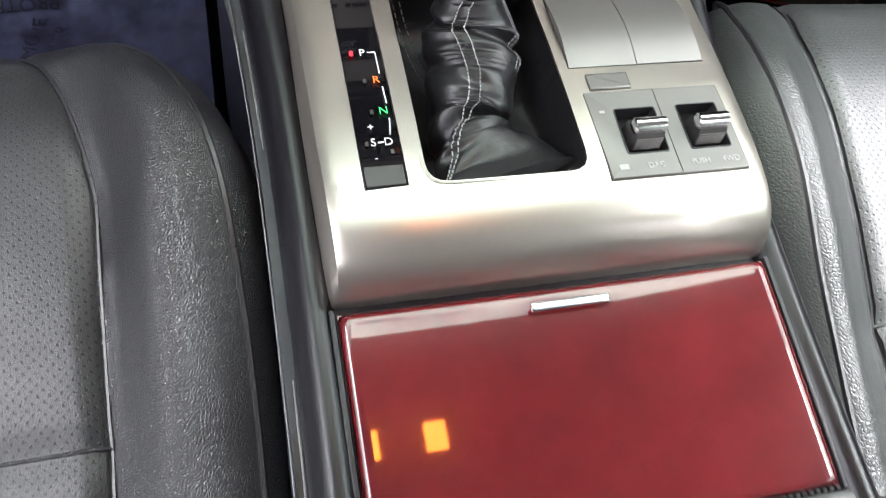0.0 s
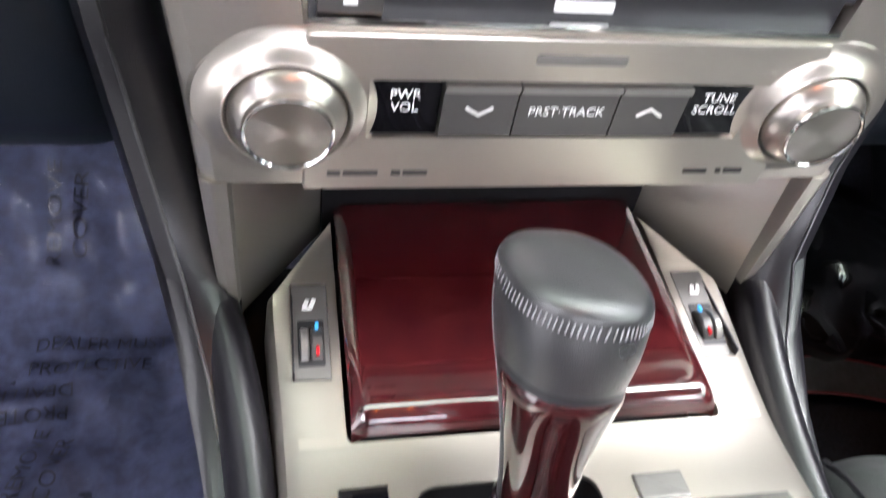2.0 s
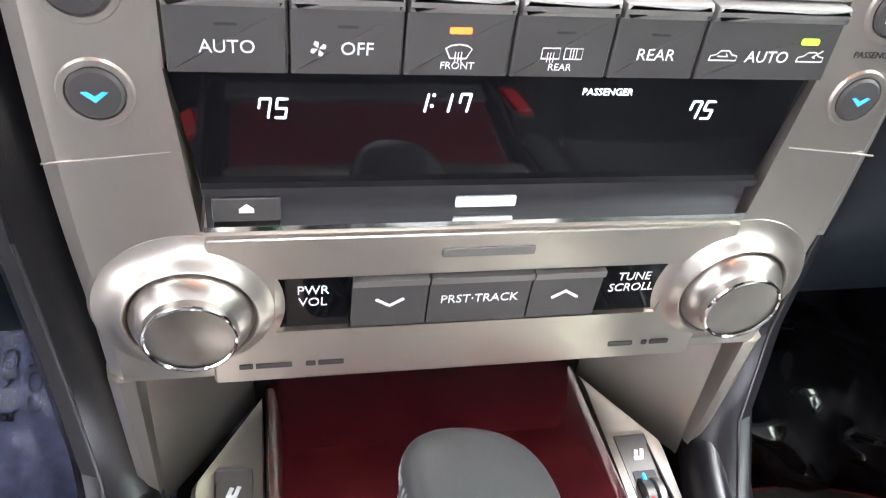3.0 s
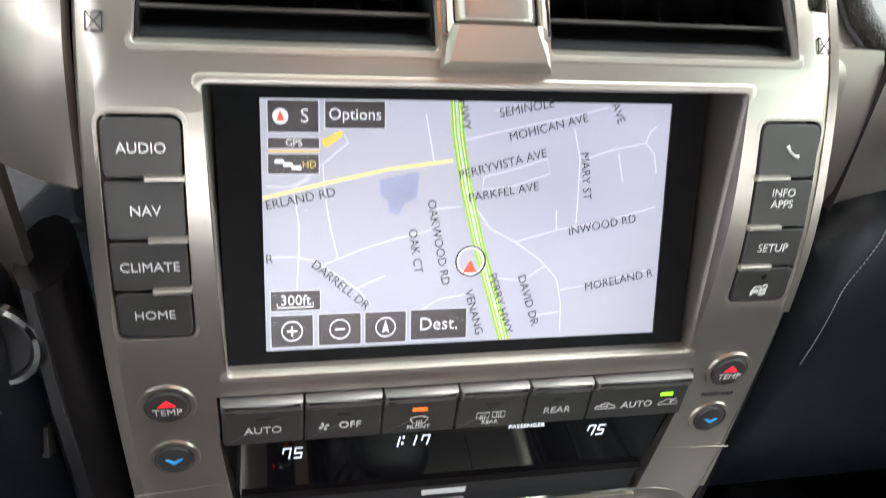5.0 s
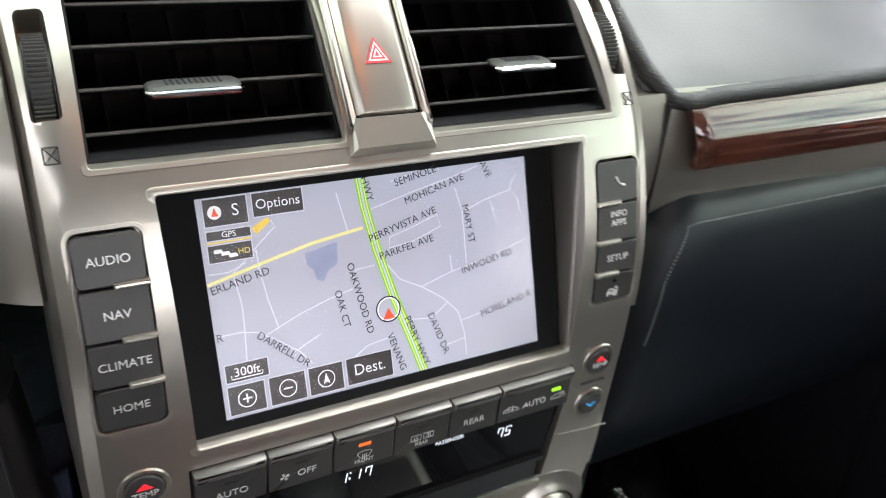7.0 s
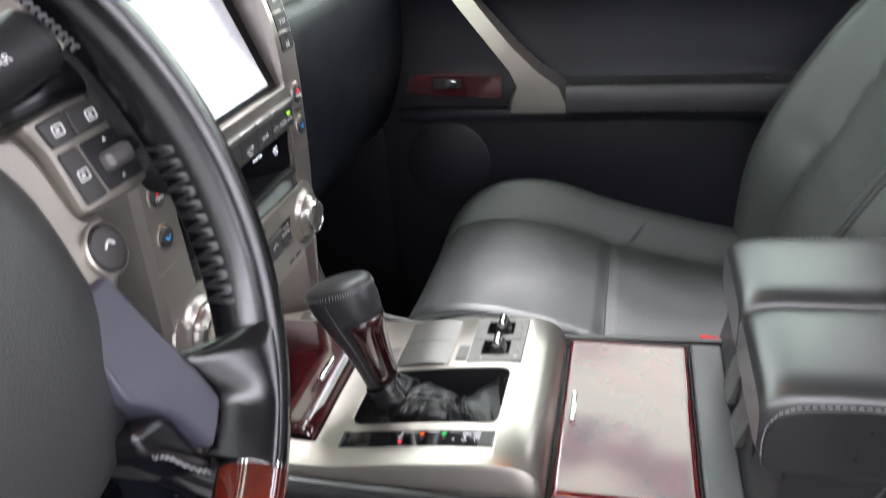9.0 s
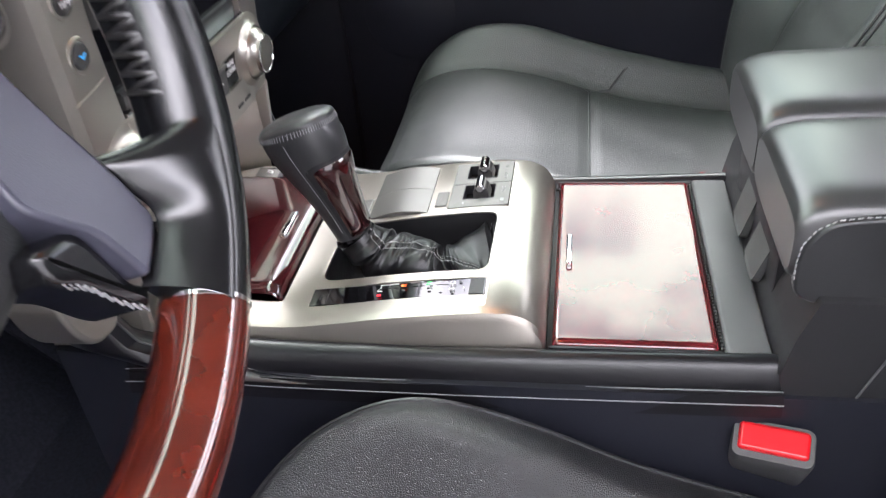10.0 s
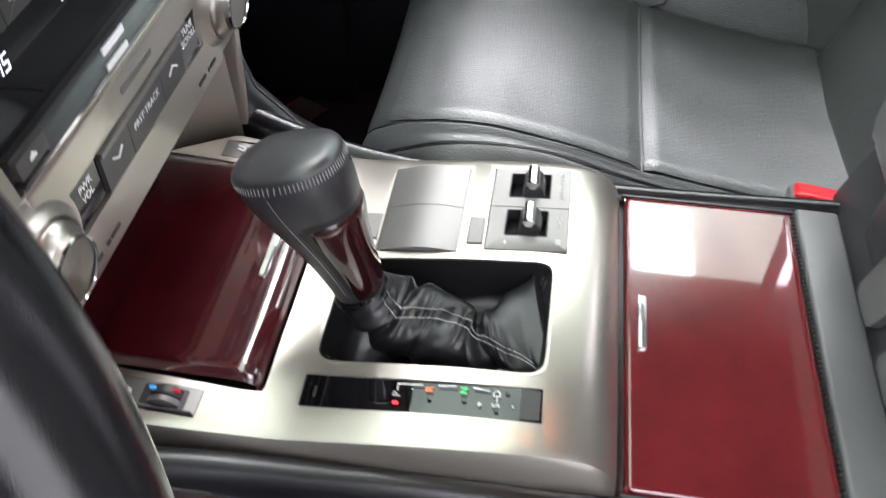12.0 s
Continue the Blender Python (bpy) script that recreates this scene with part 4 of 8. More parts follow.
# ---- armrest box and belt buckles ----
def armrest():
    th = thing("armrest_box", "black armrest box with two padded leather lids", "armrest", (0, -0.30, FLOOR))
    y0, y1 = -0.60, -0.150
    # body, narrowing to the front opening
    prof = [(-0.150, 0.4690), (-0.156, 0.5000), (-0.166, 0.5300), (-0.60, 0.5300), (-0.60, FLOOR), (-0.20, FLOOR), (-0.185, 0.33), (-0.160, 0.430)]
    body = loft([[Vector((x, y, z)) for y, z in prof] for x in (-0.136, -0.133, 0.133, 0.136)])
    part("body", body, ARM_BODY, th, "charcoal plastic box")
    part("body_seam", tube([(-0.1365, -0.160, 0.4385), (-0.1365, -0.194, 0.4340), (-0.1365, -0.212, 0.487), (-0.1365, -0.228, 0.530)], 0.0009, 5), BAR_PLASTIC, th)
    for x0, x1, nm in ((-0.126, -0.001, "a"), (0.001, 0.126, "b")):
        def cush(u, v, x0=x0, x1=x1):
            y = y1 + 0.004 - 0.446 * v
            t = 2 * math.pi * u
            cx, hw = (x0 + x1) / 2, (x1 - x0) / 2
            e = 0.33
            c, s_ = math.cos(t), math.sin(t)
            front = min(1.0, max(0.0, v / 0.07))
            rr = math.sqrt(max(0.0, 1 - (1 - front) ** 2)) if v > 0 else 0.0
            rr = 0.55 + 0.45 * rr
            h = 0.0345 * rr
            z = 0.5605 + 0.010 * v + h * math.copysign(abs(s_) ** 0.45, s_)
            x = cx + hw * (0.97 + 0.03 * rr) * math.copysign(abs(c) ** e, c)
            return Vector((x, y, z))
        rings = [[cush(i / 40, v) for i in range(40)] for v in (0, 0.004, 0.012, 0.025, 0.045, 0.07, 0.12, 0.25, 0.45, 0.7, 1.0)]
        pad = part("lid", loft(rings), ARM_LEATHER, th, "padded black leather lid", sharp=50)
        xo = x0 if nm == "a" else x1
        s = -1 if nm == "a" else 1
        # flat side of the lid, sewn on along its upper edge
        edge = rounded([(-0.150, 0.529), (-0.149, 0.562), (-0.163, 0.583), (-0.200, 0.587), (-0.590, 0.594), (-0.590, 0.524), (-0.170, 0.521)], 0.012, 5)
        flank = part("lid_side", prism(edge if s < 0 else edge[::-1], lambda y, z, d: Vector((xo + s * d, y, z)), -0.004, 0.0030, 0.0020, 3), LEATHER_FINE, pad, "black leather lid side")
        rim = [(-0.1500, 0.540), (-0.1495, 0.553), (-0.1510, 0.566), (-0.1575, 0.577), (-0.168, 0.5835), (-0.182, 0.5855)] + [(-0.200 - 0.02 * k, 0.5865 + 0.00036 * k) for k in range(19)]
        rim = [Vector((xo + s * 0.0022, y + 0.0006, z + 0.0012)) for y, z in rim]
        st = []
        for p, q in zip(rim, rim[1:]):
            m_ = max(1, round((q - p).length / 0.0045))
            st += [tube([p.lerp(q, (k + 0.15) / m_), p.lerp(q, (k + 0.75) / m_)], 0.00055, 4) for k in range(m_)]
        part("stitching", join(*st), THREAD, flank, "row of pale stitches")
    part("latch_well", box(-0.075, 0.085, -0.176, -0.1535, 0.486, 0.532, 0.003), PLASTIC, th)
    for x0, x1, z1 in ((-0.052, -0.012, 0.514), (0.006, 0.044, 0.520)):
        tongue = loft([[Vector((x, y, z)) for x in (x0 + t, x1 - t)] + [Vector((x, y - 0.006, z - 0.001)) for x in (x1 - t, x0 + t)] for y, z, t in ((-0.158, z1, 0.002), (-0.1535, z1 - 0.004, 0.0), (-0.1455, 0.484, 0.002), (-0.1450, 0.479, 0.006))])
        part("latch", tongue, BAR_PLASTIC, th, "grey plastic lid latch", smooth=False)
    return th


armrest()


def buckle(x, y, z, turn, lean):
    th = thing("belt_buckle", "seat belt buckle with a red release button", "seat belt buckle", (x, y, z - 0.12), "belt buckles")
    m = pose(x, y, z, lean, 0, turn)
    body = loft([[m @ Vector((u, v, h)) for u, v in rrect(-w, w, -d, d, r)] for h, w, d, r in ((-0.085, 0.011, 0.009, 0.004), (-0.07, 0.0255, 0.0125, 0.006), (-0.02, 0.0265, 0.0135, 0.006), (-0.004, 0.0265, 0.0140, 0.006), (0.0, 0.0255, 0.0130, 0.0055))])
    part("housing", body, GREY_PLASTIC, th, "grey-black plastic housing")
    red = prism(rounded([(-0.0225, -0.0105), (0.0225, -0.0105), (0.0225, 0.0085), (-0.0225, 0.0085)], 0.0035), lambda u, v, d: m @ Vector((u, v, d + 0.001 * math.cos(u * 60))), -0.006, 0.0035, 0.0025, 3)
    part("release_button", red, RED, th, "red press button")
    part("stalk", tube([m @ Vector((0, 0, -0.085)), m @ Vector((0, 0, -0.12)), Vector((x, y - 0.01, z - 0.19))], 0.009, 8), PLASTIC, th)
    return th


buckle(-0.1530, -0.150, 0.4240, 78, -28)
buckle(0.1560, -0.155, 0.4480, 80, 12)

# ---- centre stack ----
LIP = mat("bright_bevel", (0.47, 0.44, 0.392), 0.35, 0.7, vary=0.03, scale=8, rvary=0.04)
FACE = [(0.555, 0.2800), (0.575, 0.2775), (0.60, 0.2760), (0.64, 0.2730), (0.68, 0.2715), (0.72, 0.2705), (0.744, 0.2700), (0.77, 0.2708), (0.80, 0.2738), (0.82, 0.2785), (0.841, 0.2855), (0.864, 0.2950), (0.880, 0.3045), (0.895, 0.3155), (0.910, 0.3290), (0.925, 0.3460), (0.938, 0.3650), (0.947, 0.3850), (0.953, 0.4080)]


def yf(z):
    return lerp(FACE, z)


def on_face(x, z, d):
    """A point of the stack's face, d towards the cabin."""
    e = 0.004
    t = Vector((0, yf(z + e) - yf(z - e), 2 * e)).normalized()
    n = Vector((0, -t.z, t.y))
    return Vector((x, yf(z), z)) + n * d


def face_pose(x, z, d=0.0004):
    e = 0.004
    a = math.degrees(math.atan2(yf(z + e) - yf(z - e), 2 * e))
    p = on_face(x, z, d)
    return pose(p.x, p.y, p.z, 90 - a, 0, 0)


def half(z):
    return lerp([(0.555, 0.1480), (0.60, 0.1500), (0.66, 0.1535), (0.74, 0.1550), (0.80, 0.1540), (0.86, 0.1535), (0.90, 0.1540), (0.935, 0.1560), (0.953, 0.158)], z)


def stack():
    th = thing("centre_stack", "champagne centre stack with air vents, map screen and radio", "dashboard stack", (0, 0.33, 0.49))
    zs = [0.5655, 0.5675] + [0.570 + 0.383 * k / 62 for k in range(63)]
    rings = []
    for z in zs:
        w, y = half(z), yf(z)
        k = 0.003 if z < 0.5665 else 0.0
        rings.append([Vector(p) for p in ((-w - 0.004, y + 0.085, z), (-w - 0.001, y + 0.016, z), (-w + 0.002, y + 0.006 + k, z), (-w + 0.008, y + 0.001 + k, z), (-w + 0.014, y + k, z), (-0.05, y + k, z), (0.0, y + k, z), (0.05, y + k, z), (w - 0.014, y + k, z), (w - 0.008, y + 0.001 + k, z), (w - 0.002, y + 0.006 + k, z), (w + 0.001, y + 0.016, z), (w + 0.004, y + 0.085, z))])
    body = loft(rings)
    def hole(loop, d0, d1=0.02):
        return prism(loop, on_face, -d0, d1)
    screen_hole = loft([[Vector(p) for p in ((-0.1095, y0 - 0.02, 0.8640), (0.1095, y0 - 0.02, 0.8640), (0.1055, y1 - 0.02, 0.7440), (-0.1055, y1 - 0.02, 0.7440))] for y0, y1 in ((0.294, 0.270), (0.375, 0.355))])
    vents = [loft([[Vector((s * x, y - d, z)) for x, y, z in ((0.0225, 0.306, 0.8755), (0.1325, 0.306, 0.8755), (0.1300, 0.362, 0.9355), (0.0225, 0.362, 0.9355))] for d in (0.03, -0.10)]) for s in (-1, 1)]
    cols = [hole(rrect(s * 0.1308 - 0.0146, s * 0.1308 + 0.0146, 0.7665 if s < 0 else 0.7722, 0.8540, 0.004), 0.008) for s in (-1, 1)]
    row = hole([(-0.1105, 0.7045), (0.1115, 0.7045), (0.1115, 0.7330), (-0.1105, 0.7330)], 0.012)
    disp = hole([(-0.1050, 0.6440), (0.1050, 0.6440), (0.1110, 0.7055), (-0.1110, 0.7055)], 0.020)
    bar_hole = hole([(-0.0805, 0.5935), (0.0805, 0.5935), (0.0845, 0.6225), (-0.0805, 0.6225)], 0.010)
    wheels = [hole(rrect(s * 0.1435 - 0.0058, s * 0.1435 + 0.0058, 0.893, 0.928, 0.002), 0.015) for s in (-1, 1)]
    haz = hole([(-0.0205, 0.884), (0.0205, 0.884), (0.0205, 0.940), (-0.0205, 0.940)], 0.006)
    body = cut(body, [screen_hole, *vents, *cols, row, disp, bar_hole, *wheels, haz])
    part("fascia", body, SILVER, th, "satin champagne fascia", sharp=28)
    # legs that stand on the console: a narrow face that runs down, and a wall that slants in beside the tray
    for s in (-1, 1):
        leg = loft([[Vector((s * x, y, z)) for x, y in ((0.1350, yq + 0.003), (0.1362, yq), (w - 0.006, yq), (w - 0.0015, yq + 0.003), (w, yq + 0.010), (w + 0.003, 0.362), (0.1350, 0.362))] for z, w, yq in ((0.484, 0.1462, 0.2855), (0.50, 0.1466, 0.2840), (0.52, 0.1472, 0.2822), (0.545, 0.1480, 0.2802), (0.5668, 0.1487, 0.2786))])
        part("leg", leg, SILVER, th, "satin champagne side leg", sharp=30)
        wall = loft([[Vector((s * x, y, z)) for x, y in ((0.1352, 0.2905), (0.1340, 0.2905 + b), (0.0935, 0.3455 + b), (0.0935, 0.362), (0.1352, 0.362))] for z, b in ((0.470, 0.0030), (0.505, 0.0025), (0.5668, 0.0))])
        part("recess_wall", wall, SILVER, th, "slanting champagne recess wall", sharp=30)
    # roof of the tray recess, coloured black to stand for the shade there
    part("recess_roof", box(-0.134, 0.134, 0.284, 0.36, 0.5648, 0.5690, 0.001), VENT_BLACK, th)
    part("radio_plate", cut(prism(rounded([(-0.1055, 0.5650), (0.1055, 0.5650), (0.1050, 0.60), (0.1040, 0.6420), (-0.1040, 0.6420), (-0.1050, 0.60)], 0.002, 2), on_face, -0.001, 0.0022, 0.0010), [prism([(-0.0805, 0.5938), (0.0805, 0.5938), (0.0842, 0.6222), (-0.0805, 0.6222)], on_face, -0.02, 0.02)]), SILVER, th, "satin champagne radio plate")
    # buttons of the two columns
    left = (("AUDIO", 0.8322, 0.8525), ("NAV", 0.8100, 0.8312), ("CLIMATE", 0.7893, 0.8090), ("HOME", 0.7680, 0.7883))
    right = (("", 0.8310, 0.8525), ("INFO\nAPPS", 0.8100, 0.8300), ("SETUP", 0.7915, 0.8090), ("", 0.7735, 0.7905))
    for s, words in ((-1, left), (1, right)):
        for word, z0, z1 in words:
            b = part("button", prism(rrect(s * 0.1308 - 0.0137, s * 0.1308 + 0.0137, z0, z1, 0.0015 if z0 > 0.775 and z1 < 0.850 else 0.003, 3), on_face, -0.006, 0.0008, 0.0007), BUTTON, th, "dark grey button")
            zc = (z0 + z1) / 2
            if word:
                part("word", lettering(word, 0.0054 if "\n" not in word else 0.0050, face_pose(s * 0.1308, zc, 0.0010) @ (pose(0, 0.0025, 0) if "\n" in word else pose(0, 0, 0))), WHITE, b)
            elif z1 > 0.85:
                part("phone_icon", tube([on_face(0.1296 + 0.0008 * k + 0.00035 * k * k, zc + 0.0020 - 0.0015 * k + (0.0003 if k in (0, 3) else -0.0004), 0.0010) for k in range(4)], [0.0008, 0.0005, 0.0005, 0.0008], 6), WHITE, b)
            else:
                z_ = zc - 0.0030
                flat = lambda L, hi=0.0011: prism(L, on_face, 0.0006, hi)
                car_ = [flat(rrect(0.1262, 0.1300, z_ - 0.0014, z_ + 0.0004, 0.0004, 2)), flat([(0.1262, z_ - 0.0024), (0.1273, z_ - 0.0024), (0.1273, z_ - 0.0014), (0.1262, z_ - 0.0014)]), flat([(0.1266, z_ + 0.0004), (0.1273, z_ + 0.0004), (0.1279, z_ + 0.0019), (0.1273, z_ + 0.0019)]), flat([(0.1273, z_ + 0.0014), (0.1310, z_ + 0.0014), (0.1310, z_ + 0.0021), (0.1273, z_ + 0.0021)])]
                pad_ = [flat(rrect(0.1304, 0.1316, z_ - 0.0026, z_ + 0.0010, 0.0003, 2)), flat(rrect(0.1323, 0.1338, z_ - 0.0026, z_ + 0.0010, 0.0003, 2)), flat([(0.1316, z_ - 0.0026), (0.1323, z_ - 0.0026), (0.1323, z_ - 0.0016), (0.1316, z_ - 0.0016)]), flat([(0.1316, z_ - 0.0001), (0.1323, z_ - 0.0001), (0.1323, z_ + 0.0010), (0.1316, z_ + 0.0010)]), tube([on_face(0.1327 + 0.0011 * math.cos(q), z_ + 0.0016 + 0.0012 * math.sin(q), 0.0009) for q in [math.pi * k / 8 - 0.3 for k in range(9)]], 0.00035, 5)]
                part("lock_icon", join(*car_, *pad_), WHITE, b, "white car and padlock mark")
                part("lamp_hole", lathe([(0.0001, 0.0012), (0.0011, 0.0012), (0.0013, 0.0007)], face_pose(0.1308, zc + 0.0040, 0.0), 12), VENT_BLACK, b)
            if z0 > 0.775:
                part("button_tab", prism(rrect(*sorted((s * 0.1308 - s * 0.0150 * 1, s * 0.1308 + s * 0.0010)) if s > 0 else (-0.1305, -0.1160), z0 - 0.0012, z0 + 0.0012, 0.0005, 2), on_face, -0.004, 0.0032, 0.0008), SILVER, b, "bright tab")
    # bevelled lips round the openings
    def lip(outer, inner, hgt=0.0002):
        part("lip", frame_ring(outer, inner, on_face, -0.004, hgt, 0.0008), LIP, th)
    for s in (-1, 1):
        z0 = 0.7665 if s < 0 else 0.7722
        lip(rrect(s * 0.1308 - 0.0164, s * 0.1308 + 0.0164, z0 - 0.0018, 0.8558, 0.0055), rrect(s * 0.1308 - 0.0144, s * 0.1308 + 0.0144, z0 + 0.0002, 0.8538, 0.004))
        o, i = [(0.0200, 0.8730), (0.1352, 0.8730), (0.1325, 0.9385), (0.0200, 0.9385)], [(0.0226, 0.8757), (0.1324, 0.8757), (0.1299, 0.9352), (0.0226, 0.9352)]
        lip([(s * a, b) for a, b in rounded(o, 0.003, 3)], [(s * a, b) for a, b in rounded(i, 0.002, 3)], 0.0003)
    lip(rounded([(-0.1130, 0.8672), (0.1130, 0.8672), (0.1088, 0.7408), (-0.1088, 0.7408)], 0.003, 3), rounded([(-0.1094, 0.8638), (0.1094, 0.8638), (0.1054, 0.7442), (-0.1054, 0.7442)], 0.002, 3), 0.0003)
    # shut lines below the round buttons
    for s in (-1, 1):
        part("shut_line", prism([(s * 0.1115, 0.6760), (s * 0.1505, 0.6722), (s * 0.1505, 0.6727), (s * 0.1115, 0.6766)], on_face, -0.0005, 0.0003), LIP, th, smooth=False)
    # round temperature buttons
    for s in (-1, 1):
        for z, mk in ((0.7305, RED_LIT), (0.6975, BLUE_MARK)):
            r = 0.0092 if z > 0.72 else 0.0085
            x = s * 0.1305
            m = face_pose(x, z, 0)
            part("button_ring", lathe([(r, -0.004), (r + 0.0028, 0.0002), (r + 0.0022, 0.0012), (r + 0.0004, 0.0012), (r, 0.0)], m, 32), SILVER, th)
            b = part("round_button", lathe([(0.0001, -0.003), (r - 0.0002, -0.003), (r - 0.0002, 0.0012), (r - 0.0012, 0.0020), (0.0001, 0.0024)], m, 32), BUTTON, th, "round dark temperature button")
            up = z > 0.72
            tri = [(-0.0035, 0.0018), (0, 0.0045), (0.0035, 0.0018)] if up else [(-0.0038, 0.0010), (0, -0.0022), (0.0038, 0.0010), (0.0022, 0.0012), (0, -0.0002), (-0.0022, 0.0012)]
            if up:
                tri = [(-0.0036, 0.0012), (0.0036, 0.0012), (0.0, 0.0046)]
            part("arrow", loft([[m @ Vector((a, c, d)) for a, c in tri] for d in (0.0018, 0.0027)]), mk, b, smooth=False)
            if up:
                part("word", lettering("TEMP", 0.0050, m @ pose(0, -0.0022, 0.0025)), WHITE, b)
    part("word", lettering("PASSENGER", 0.0034, face_pose(0.1300, 0.7143, 0.0003)), PLASTIC, th)
    # climate row
    edges = (-0.1095, -0.0740, -0.0395, -0.0050, 0.0285, 0.0600, 0.1105)
    words = ("AUTO", "OFF", "FRONT", "REAR", "REAR", "AUTO")
    for k in range(6):
        x0, x1 = edges[k] + 0.0003, edges[k + 1] - 0.0003
        b = part("climate_button", prism(rrect(x0, x1, 0.7055, 0.7268, 0.0006, 2), on_face, -0.008, 0.0030, 0.0008), BUTTON, th, "dark grey climate button")
        part("button_brow", prism(rrect(x0, x1, 0.7262, 0.7322, 0.0008, 2), on_face, -0.008, 0.0052, 0.0022), SILVER_BTN, b, "bright upper lip")
        xc = (x0 + x1) / 2
        small = k in (2, 3)
        part("word", lettering(words[k], 0.0034 if small else 0.0058, face_pose(xc + (0.003 if k == 1 else (0.0 if k != 5 else 0.0)), 0.7092 if small else 0.7140, 0.0032)), WHITE, b)
        def line(pts, r=0.00024):
            return tube([on_face(xc + a, 0.7140 + c, 0.0033) for a, c in pts], r, 4)
        if k == 1:
            part("fan_icon", join(*[prism([(xc - 0.0086 + 0.0026 * (math.cos(t + w) * f), 0.7140 + 0.0026 * (math.sin(t + w) * f)) for f, w in ((0.12, 0.0), (0.75, -0.42), (1.0, 0.0), (0.80, 0.40))], on_face, 0.0028, 0.0034) for t in [math.pi / 2 * q + 0.4 for q in range(4)]]), WHITE, b)
        if small:
            waves = lambda x0, z0: [line([(x0 + 0.0010 * q + 0.00035 * math.sin(3.1 * e), z0 + 0.0011 * e) for e in range(4)], 0.0002) for q in (-1, 0, 1)]
            if k == 2:
                ic = [line([(-0.0042, 0.0010), (-0.0026, 0.0020), (0.0, 0.0024), (0.0026, 0.0020), (0.0042, 0.0010), (0.0026, -0.0022), (-0.0026, -0.0022), (-0.0042, 0.0010)])] + waves(0.0, -0.0034)
            else:
                ic = [line([(a + 0.0030 * u, 0.0018 * w) for u, w in ((-1, -1), (1, -1), (1, 1), (-1, 1), (-1, -1))]) for a in (-0.0038, 0.0038)] + waves(-0.0038, -0.0030) + waves(0.0038, -0.0014)
            part("heat_icon", join(*ic), WHITE, b)
        if k not in (2, 5):
            part("lamp", prism(rrect(xc - 0.0032, xc + 0.0032, 0.7206, 0.7214, 0.0003, 2), on_face, 0.0027, 0.0033), PLASTIC, b, "unlit lamp")
        if k == 2:
            part("lamp", prism(rrect(xc - 0.0035, xc + 0.0035, 0.7198, 0.7218, 0.0004, 2), on_face, 0.0027, 0.0034), ORANGE_LIT, b, "lit orange lamp")
        if k == 5:
            part("lamp", prism(rrect(xc + 0.0110, xc + 0.0175, 0.7190, 0.7210, 0.0004, 2), on_face, 0.0027, 0.0036), LIME_LIT, b, "lit green lamp")
            for dx in (-0.0165, 0.0165):
                part("car_icon", join(line([(dx + a, c) for a, c in ((-0.0050, -0.0012), (-0.0048, 0.0004), (-0.0028, 0.0008), (-0.0014, 0.0022), (0.0016, 0.0022), (0.0030, 0.0008), (0.0050, 0.0004), (0.0050, -0.0012), (-0.0050, -0.0012))]), line([(dx - 0.0022, 0.0002), (dx + 0.0016, 0.0002), (dx + 0.0008, 0.0012)] if dx < 0 else [(dx + 0.0040, 0.0028), (dx + 0.0006, 0.0004), (dx + 0.0018, 0.0002)])), WHITE, b)
    # clock and temperature display
    d = part("display", prism([(-0.1035, 0.6618), (0.1035, 0.6618), (0.1105, 0.7050), (-0.1105, 0.7050)], on_face, -0.018, -0.0030), GLOSS, th, "gloss black clock and temperature display", smooth=False)
    def seg(ch, x, z, h):
        on = {"0": "abcdef", "1": "bc", "5": "afgcd", "7": "abcf", "|": "bc"}[ch]
        w = h * 0.5
        S = {"a": (0, h, w, h), "g": (0, h / 2, w, h / 2), "d": (0, 0, w, 0), "f": (0, h / 2, 0, h), "e": (0, 0, 0, h / 2), "b": (w, h / 2, w, h), "c": (w, 0, w, h / 2)}
        out = []
        for s_ in on:
            a, b_, c, e = S[s_]
            lean = 0.14
            out.append(tube([on_face(x + a * 0.92 + 0.04 * w + lean * b_, z + b_ * 0.94 + 0.03 * h, -0.0027), on_face(x + c * 0.92 + 0.04 * w + lean * e, z + e * 0.94 + 0.03 * h, -0.0027)], 0.00040, 4))
        return out
    for txt, x, z in (("75", -0.0842, 0.6872), ("75", 0.0664, 0.6872)):
        part("digits", join(*seg(txt[0], x, z, 0.0072), *seg(txt[1], x + 0.0054, z, 0.0072)), LIT, d, "lit white digits")
    part("digits", join(*seg("1", -0.0332, 0.6896, 0.0070), *seg("1", -0.0252, 0.6896, 0.0070), *seg("7", -0.0188, 0.6896, 0.0070), box(-0.0280, -0.0271, yf(0.69) + 0.0022, yf(0.69) + 0.0032, 0.6916, 0.6924), box(-0.0276, -0.0267, yf(0.69) + 0.0022, yf(0.69) + 0.0032, 0.6956, 0.6964)), LIT, d, "lit white clock digits")
    part("word", lettering("PASSENGER", 0.0036, face_pose(0.0338, 0.6975, -0.0028)), LIT, d)
    part("display_lip", prism([(-0.1030, 0.6595), (0.1030, 0.6595), (0.1034, 0.6624), (-0.1034, 0.6624)], on_face, -0.008, 0.0008), PLASTIC, th)
    # disc slot
    part("disc_slot", prism([(-0.1030, 0.6460), (0.1030, 0.6460), (0.1030, 0.6590), (-0.1030, 0.6590)], on_face, -0.010, -0.004), PLASTIC, th, "dark disc slot", smooth=False)
    part("slot_line", prism([(-0.1035, 0.6455), (0.1035, 0.6455), (0.1035, 0.6475), (-0.1035, 0.6475)], on_face, -0.006, 0.0022), CHROME, th, smooth=False)
